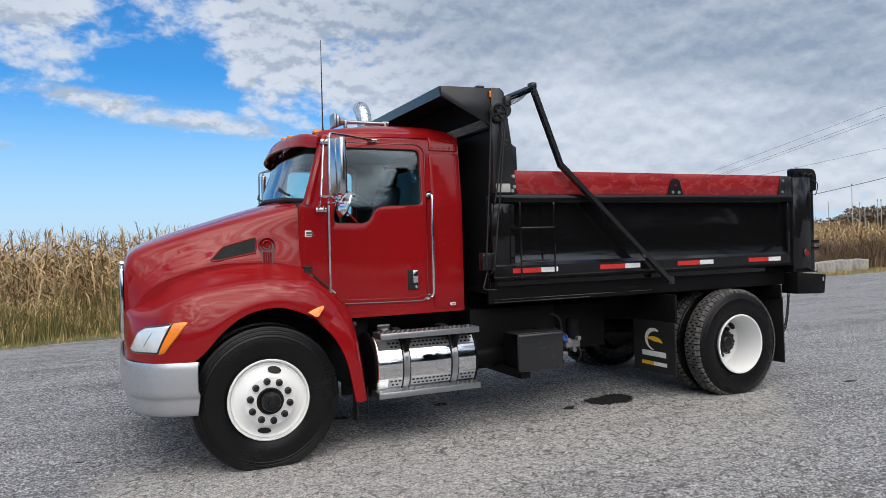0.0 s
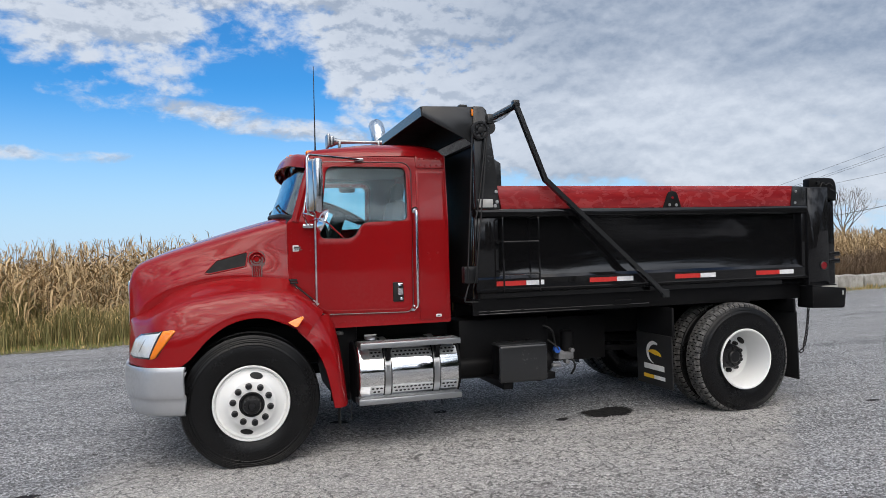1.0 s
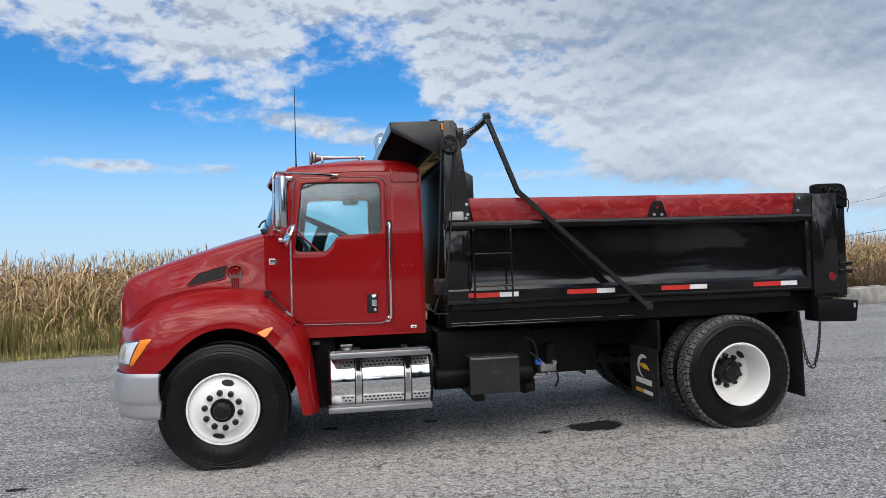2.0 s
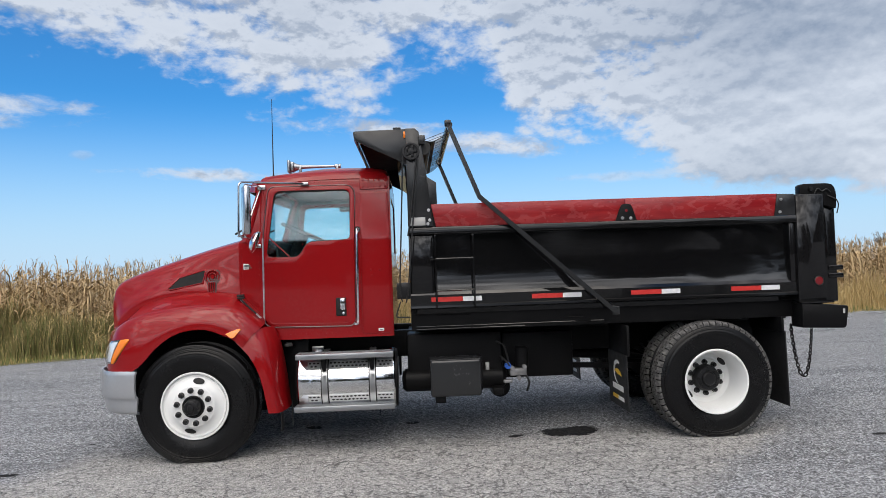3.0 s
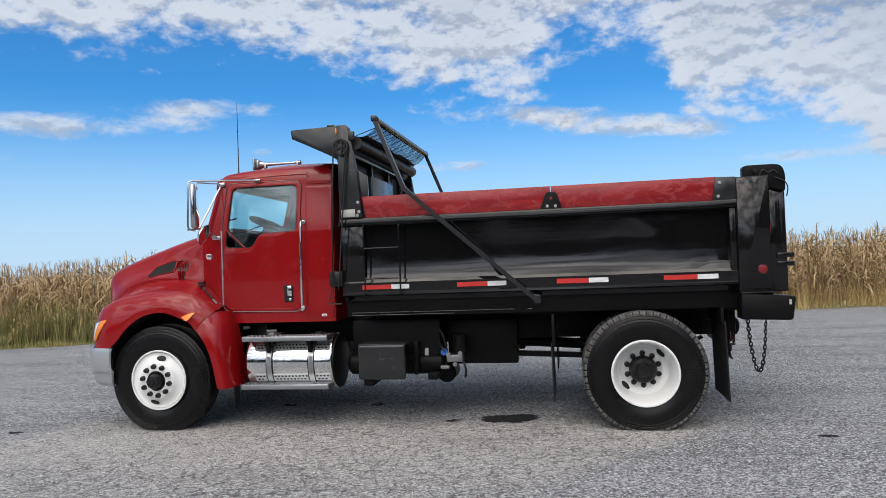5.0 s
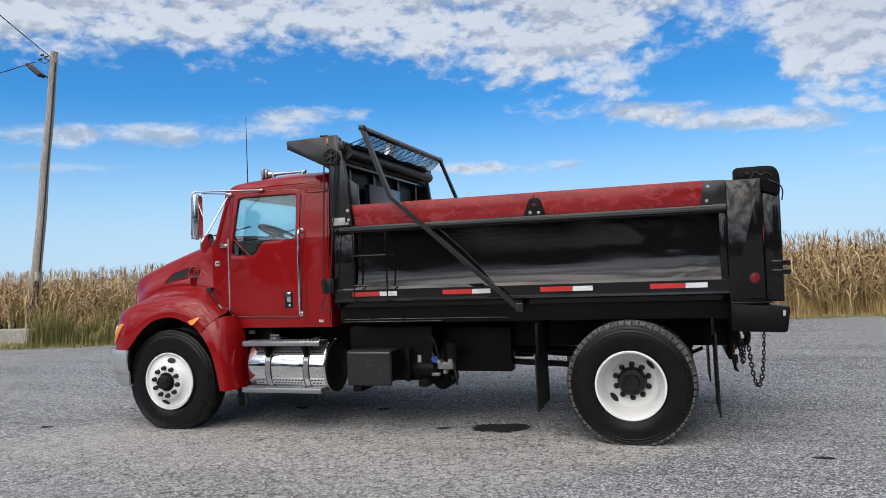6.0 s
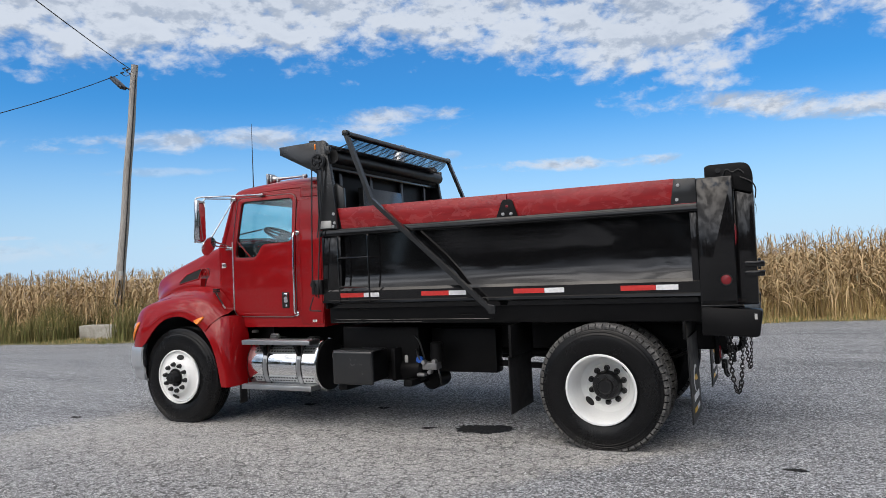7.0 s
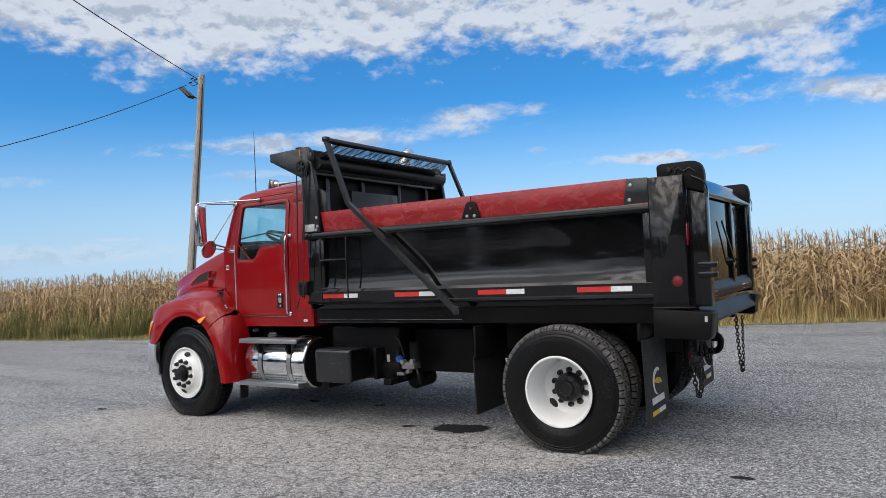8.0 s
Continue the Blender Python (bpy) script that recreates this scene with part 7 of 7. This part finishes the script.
def loose_gravel():
    """Single stones strewn over the yard, thinner on the worn lane."""
    rnd = random.Random(77)
    s = Soup()
    left = 42000
    while left > 0:
        x, y = rnd.uniform(-5.5, 10.5), -5.2 + 11.5 * rnd.random() ** 1.3
        lane = -1.0 < x + 0.25 * (-y - 1.0) and x - 0.85 * y < 6.2 and y < -1.2
        left -= 1
        if lane and rnd.random() < 0.55:
            continue
        if ((x - 3.38) / 0.30) ** 2 + ((y + 0.80) / 0.24) ** 2 < 1:
            continue
        r = 0.004 + 0.009 * rnd.random() ** 2.2
        z = gz(x, y) + r * 0.35
        b = len(s.v)
        w0 = rnd.uniform(0, 6.28)
        for k in range(4):
            q = r * rnd.uniform(0.7, 1.25)
            s.v.append((x + q * math.cos(w0 + k * 1.571), y + q * math.sin(w0 + k * 1.571), z + r * rnd.uniform(-0.2, 0.2)))
        s.v.append((x + r * rnd.uniform(-0.3, 0.3), y + r * rnd.uniform(-0.3, 0.3), z + r * rnd.uniform(0.55, 0.95)))
        for k in range(4):
            s.f.append((b + k, b + (k + 1) % 4, b + 4))
        s.f.append((b + 3, b + 2, b + 1, b))
    ob = s.link("loose_gravel", gravel_stone(), "loose grey gravel stones strewn over the yard", "gravel")
    ob.data.polygons.foreach_set("use_smooth", [False] * len(ob.data.polygons))


loose_gravel()


# utility pole by the corn
def wood():
    a = Mat("weathered_pole_wood", (0.31, 0.28, 0.24), 0.85)
    g = a.noise(6, 6, 0.65, stretch=(8, 8, 0.35), distort=0.4)
    a.set("Base Color", a.mix(a.ramp(g, 0.25, 0.75), (0.225, 0.208, 0.185), (0.46, 0.435, 0.40)))
    a.bump(g, 0.5, 0.01)
    return a.m


def concrete(name="old_concrete", dark=(0.26, 0.245, 0.21), pale=(0.46, 0.44, 0.40)):
    a = Mat(name, pale, 0.9)
    n = a.noise(2.5, 6, 0.65)
    c = a.mix(a.ramp(n, 0.3, 0.75), dark, pale)
    a.set("Base Color", a.mix(a.ramp(a.noise(5, 4, 0.6, stretch=(1, 1, 0.25)), 0.55, 0.8, 0, 0.5), c, (0.16, 0.15, 0.12)))
    a.bump(a.noise(25, 6, 0.7), 0.4, 0.01)
    return a.m


M_WOOD, M_CONC = wood(), concrete()
M_PALECONC = concrete("pale_concrete", (0.20, 0.19, 0.17), (0.44, 0.43, 0.40))
PB, PT = Vector((-14.75, 10.2, -0.34)), Vector((-13.45, 10.2, 8.85))
pole = thing("utility_pole", "weathered wooden utility pole leaning beside the corn", "utility pole")
n = 14
part("pole_shaft", tube([PB.lerp(PT, k / n) + Vector((0.02 * math.sin(k * 1.3), 0, 0)) for k in range(n + 1)], [0.165 - 0.055 * k / n for k in range(n + 1)], 18), M_WOOD, pole)
lt = PB.lerp(PT, 0.905)
bm = boxes(((-0.34, -0.13, -0.06), (0.34, 0.13, 0.06), 0.03, 2, Matrix.Translation(lt + Vector((-0.42, -0.25, 0.28))) @ Matrix.Rotation(radians(40), 4, "Y")))
lampo = part("lamp_head", bm, M_GREY, pole, "dark flat yard lamp head")
part("lamp_glass", boxes(((-0.28, -0.10, -0.066), (0.02, 0.10, -0.058), 0.002, 1, Matrix.Translation(lt + Vector((-0.42, -0.25, 0.28))) @ Matrix.Rotation(radians(40), 4, "Y"))), M_GREYPLATE, lampo)
part("lamp_arm", tube([lt, lt + Vector((-0.2, -0.12, 0.12))], 0.03, 8), M_GREY, pole)
part("conduit", tube([PB.lerp(PT, f) + Vector((0.175 - 0.05 * f, -0.05, 0)) for f in (0.10, 0.3, 0.5, 0.7, 0.96)], 0.018, 8), M_CABLE, pole, "dark conduit up the pole")
part("meter_box", boxes(((-0.06, -0.05, -0.14), (0.06, 0.05, 0.14), 0.012, 2, Matrix.Translation(PB.lerp(PT, 0.225) + Vector((0.15, -0.12, 0))))), M_GREYPLATE, pole, "small grey junction box")
part("cable_loop", tube(arc_path([PB.lerp(PT, 0.21) + Vector((0.13, -0.15, 0)), PB.lerp(PT, 0.13) + Vector((0.10, -0.17, 0)), PB.lerp(PT, 0.10) + Vector((-0.04, -0.19, 0)), PB.lerp(PT, 0.135) + Vector((-0.1, -0.16, 0))], 0.12), 0.022, 8), M_CABLE, pole)
# insulators and the two service wires that run over the yard
for d in ((-0.22, -0.12, -0.16), (-0.34, -0.16, -0.10), (-0.42, -0.18, -0.24)):
    part("connector", lathe([(-0.08, 0.0), (-0.06, 0.028), (0.06, 0.028), (0.08, 0.0)], 10, "x", PT + Vector(d)), M_CABLE, pole)
    part("jumper_wire", tube(arc_path([PT + Vector((-0.08, -0.08, -0.30)), PT + Vector((d[0] * 0.6, d[1], d[2] - 0.16)), PT + Vector((d[0] - 0.07, d[1], d[2]))], 0.08), 0.012, 6), M_CABLE, pole)


def wire(a, b, sag, r, name="overhead_wire"):
    a, b = Vector(a), Vector(b)
    pts = [a.lerp(b, k / 30) - Vector((0, 0, sag * 4 * (k / 30) * (1 - k / 30))) for k in range(31)]
    return tagged(part(name, tube(pts, r, 6), M_CABLE), "thin black overhead service wire", "wire")


wire(PT + Vector((-0.12, -0.1, -0.15)), (8.0, -24, 9.0), 0.7, 0.014)
wire(PT + Vector((-0.6, -0.2, -0.3)), (-16.0, -20, 4.0), 3.0, 0.014)

# concrete blocks
bl = tagged(part("concrete_block", boxes(((-0.66, -0.28, 0.0), (0.66, 0.28, 0.47), 0.03, 2)), M_CONC), "weathered concrete block beside the utility pole", "concrete block")
bl.location = (-14.57, 9.45, -0.36)
bl.rotation_euler = (0, 0, radians(8))
stub = tagged(part("concrete_stub", boxes(((-0.28, -0.25, 0.0), (0.28, 0.25, 0.47), 0.05, 2)), M_CONC), "grey concrete stub at the pole's foot", "concrete block")
stub.location = (-13.52, 9.55, -0.36)


def barrier_block():
    bm = boxes(((-0.72, -0.30, 0.0), (0.72, 0.30, 0.46), 0.04, 2), ((-0.48, -0.12, 0.44), (-0.22, 0.12, 0.49), 0.03, 2), ((0.22, -0.12, 0.44), (0.48, 0.12, 0.49), 0.03, 2))
    return bm


blk = tagged(part("barrier_block", barrier_block(), M_PALECONC), "stained grey concrete barrier block in a row", "concrete block", group="row of barrier blocks")
blk.matrix_basis = pose(16.4, 11.10, GZ, 0, 0, 14)
rb = random.Random(31)
for k in range(1, 8):
    copy_thing(blk, pose(16.4 + 1.53 * k, 11.10 + 0.345 * k + rb.uniform(-0.10, 0.10), GZ - rb.uniform(0, 0.05), 0, 0, 13 + rb.uniform(-6, 6)))


def brown_weeds():
    """Withered weeds that stand behind the barrier row."""
    rnd, s = random.Random(17), Soup()
    for _ in range(22000):
        x = rnd.uniform(16.8, 33)
        y = 11.10 + 0.225 * (x - 16.4) + rnd.uniform(0.35, 1.9) + (0.0 if x < 28.3 else rnd.uniform(-0.6, 0.0))
        h = rnd.uniform(0.60, 1.22) * (0.9 + 0.18 * math.sin(x * 1.7) + 0.15 * math.sin(x * 4.1 + y))
        blade(s, x, y, h, rnd, 0.014, 0.5)
        if rnd.random() < 0.25:
            seed_head(s, x, y, h * 1.05, rnd)
    s.link("brown_weeds", grass("withered_weeds", (0.095, 0.062, 0.036), (0.24, 0.160, 0.092)), "withered brown weeds behind the barrier blocks", "weeds")


brown_weeds()


# ---- distance ----
def bark():
    a = Mat("bare_bark", (0.16, 0.13, 0.11), 0.9)
    a.set("Base Color", a.mix(a.noise(3, 4), (0.10, 0.085, 0.075), (0.22, 0.19, 0.17)))
    return a.m


M_BARK = bark()


def bare_tree(x, y, h, seed, label):
    """Leafless tree: forked limbs down to fine twigs."""
    rnd = random.Random(seed)
    t = thing("bare_tree", label, "tree", group="leafless trees far off")
    trunk, twigs = bmesh.new(), Soup()

    def grow_limb(p, d, L, r, depth):
        q = p + d * L
        mid = p.lerp(q, 0.5) + Vector((rnd.uniform(-1, 1), rnd.uniform(-1, 1), 0)) * L * 0.06
        if depth < 3:
            add_tube(trunk, [p, mid, q], [r, r * 0.85, r * 0.68], 6)
        else:
            side = d.cross(Vector((0.3, 0.5, 0.8))).normalized()
            twigs.ribbon([p, mid, q], (r, r * 0.8, r * 0.4), side)
        if depth >= 5:
            return
        count = 6 if depth == 0 else 3
        turn = rnd.uniform(0, 6.28)
        for k in range(count):
            a = turn + k * math.tau / count + rnd.uniform(-0.4, 0.4)
            spread = rnd.uniform(0.20, 0.62) if depth == 0 else rnd.uniform(0.22, 0.50)
            s_, u_ = frame_axes(d)
            nd = (d * math.cos(spread) + (s_ * math.cos(a) + u_ * math.sin(a)) * math.sin(spread) + Vector((0, 0, 0.10))).normalized()
            grow_limb(q if k == 0 else p.lerp(q, rnd.uniform(0.55, 1.0)), nd, L * (rnd.uniform(0.95, 1.15) if depth == 0 else rnd.uniform(0.62, 0.78)), max(0.016, r * 0.52), depth + 1)

    grow_limb(Vector((x, y, -0.3)), Vector((0, 0, 1)), h * 0.22, h * 0.016, 0)
    part("trunk", trunk, M_BARK, t)
    me = bpy.data.meshes.new("crown")
    me.from_pydata(twigs.v, [], twigs.f)
    me.materials.append(M_BARK)
    cr_ = new("crown", me)
    cr_.parent = t
    return t


bare_tree(108, 96, 15.0, 3, "tall leafless grey tree behind the corn")
for k, (x, y, h) in enumerate(((124, 78, 8.0), (116, 86, 7.0), (100, 118, 7.5), (96, 130, 7.0), (90, 140, 7.5), (128, 70, 8.0))):
    bare_tree(x, y, h, 20 + k, "low leafless tree in a far hedge")


def clumps(name, spots, material, label, seed, size=0.6):
    """Foliage of many small leaf clumps."""
    rnd = random.Random(seed)
    s = Soup()
    for x, y, z, r, n in spots:
        for _ in range(n):
            v = Vector((rnd.gauss(0, 1), rnd.gauss(0, 1), rnd.gauss(0, 1))).normalized() * r * rnd.uniform(0.45, 1.0) ** 0.5
            p = Vector((x, y, z)) + v
            d = Vector((rnd.uniform(-1, 1), rnd.uniform(-1, 1), rnd.uniform(-1, 1))).normalized()
            e = d.cross(Vector((rnd.uniform(-1, 1), rnd.uniform(-1, 1), 1))).normalized()
            w = size * rnd.uniform(0.5, 1.1)
            s.ribbon([p - d * w, p, p + d * w], (w * 0.25, w * 0.5, w * 0.1), e)
    return s.link(name, material, label, "trees")


rw = random.Random(9)
spots = []
for k in range(70):
    x = -170 + k * 3.2 + rw.uniform(-1, 1)
    y = -74 + 7 * math.sin(k * 0.25) + rw.uniform(-3, 3)
    h = 8.0 + 5.0 * smooth01((-12 - x) / 50) + 1.2 * math.sin(k * 0.9) + rw.uniform(-1.6, 1.6)
    for zz in (0.15, 0.42, 0.70, 0.90):
        spots.append((x, y, h * zz, h * 0.30, 70))
for k in range(46):
    # eastern end, out of view: raised to darken the body side's reflections
    x = 54 + k * 3.0 + rw.uniform(-1, 1)
    y = -62 + 0.35 * (k * 3.0) + rw.uniform(-3, 3)
    h = 23.0 + 2.5 * math.sin(k * 0.8) + rw.uniform(-1.5, 1.5)
    for zz in (0.12, 0.32, 0.52, 0.72, 0.90):
        spots.append((x, y, h * zz, h * 0.20, 60))
# a nearer unseen row, added for the same dark reflections
for k in range(16):
    x = 36 + k * 2.6
    h = 14.0 + 1.5 * math.sin(k * 1.1)
    for zz in (0.12, 0.32, 0.52, 0.72, 0.90):
        spots.append((x, -52 - 0.4 * k, h * zz, h * 0.22, 60))
clumps("far_woods", spots, grass("dark_foliage", (0.012, 0.020, 0.008), (0.035, 0.045, 0.016)), "dark line of woods across the yard", 4, 1.1)
spots = []
for k in range(60):
    # the hedge grows higher towards the south of the field
    b_ = 41.0 - 0.20 * k
    far = 118 + rw.uniform(-4, 4)
    h = 1.6 + far * math.tan(radians(0.55 + 1.15 * smooth01((39.0 - b_) / 4.5))) + rw.uniform(-0.5, 0.4)
    for zz in (0.35, 0.70):
        spots.append((-0.96 + far * math.cos(radians(b_)), -6.48 + far * math.sin(radians(b_)), h * zz, h * 0.34, 130))
clumps("far_hedge", spots, grass("autumn_hedge", (0.12, 0.085, 0.06), (0.22, 0.17, 0.11)), "brown autumn hedge behind the corn", 6, 0.32)


def conifer(x, y, h, seed):
    rnd = random.Random(seed)
    t = thing("conifer", "dark green conifer standing across the yard", "tree", group="conifers across the yard")
    part("trunk", tube([(x, y, 0), (x, y, h)], [h * 0.018, 0.02], 8), M_BARK, t)
    s = Soup()
    for k in range(900):
        f = rnd.random() ** 0.8
        z = h * (0.10 + 0.88 * f)
        r = (1 - f) ** 0.6 * h * 0.30 + 0.15
        a = rnd.uniform(0, 6.28)
        o = Vector((math.cos(a), math.sin(a), -0.25))
        p = Vector((x, y, z))
        L = r * rnd.uniform(0.6, 1.1)
        s.ribbon([p + o * L * 0.1, p + o * L * 0.6, p + o * L], (0.12, 0.26, 0.05), Vector((-o.y, o.x, rnd.uniform(-0.3, 0.3))).normalized())
    me = bpy.data.meshes.new("crown")
    me.from_pydata(s.v, [], s.f)
    me.materials.append(M_CONIFER)
    c = new("crown", me)
    c.parent = t


M_CONIFER = grass("conifer_needles", (0.010, 0.018, 0.008), (0.030, 0.042, 0.018))
for k, (x, y, h) in enumerate(((11.4, -26, 10.4), (13.0, -26.8, 11.3), (15.6, -26, 11.5), (-14, -46, 9.0), (24, -48, 10.0))):
    conifer(x, y, h, 40 + k)


def mast(x, y, h):
    t = thing("mast", "thin pale grey mast behind the corn", "mast", group="masts far behind the corn")
    part("mast_shaft", tube([(x, y, 0), (x, y, h)], [0.055, 0.035], 8), M_GREYPLATE, t)
    part("mast_cap", tube([(x, y, h - 0.05), (x, y, h + 0.15)], 0.07, 8), M_GREYPLATE, t)


for bearing, dist, h in ((37.0, 92, 5.0), (35.55, 92, 6.9), (35.1, 90, 4.7), (34.8, 88, 4.0), (34.04, 95, 5.2), (33.83, 95, 5.1)):
    mast(-0.96 + dist * math.cos(radians(bearing)), -6.48 + dist * math.sin(radians(bearing)), h)


# service wires that cross the field to the east: bearing, rise and range of both ends
def far_end(bearing, rise, reach):
    b, e = radians(bearing), radians(rise)
    return (-0.6 + reach * math.cos(b), -6.8 + reach * math.sin(b), 1.6 + reach * math.tan(e))


for b0, r0, b1, r1, sag, thick in ((52, 0.5, 27, 5.2, 0.6, 0.034), (52, 2.7, 27, 6.8, 0.2, 0.016), (48, 3.9, 24, 11.6, 0.25, 0.014), (48, 3.5, 24, 11.0, 0.25, 0.014), (48, 3.4, 24, 10.7, 0.25, 0.014)):
    wire(far_end(b0, r0, 90), far_end(b1, r1, 90), sag, thick)
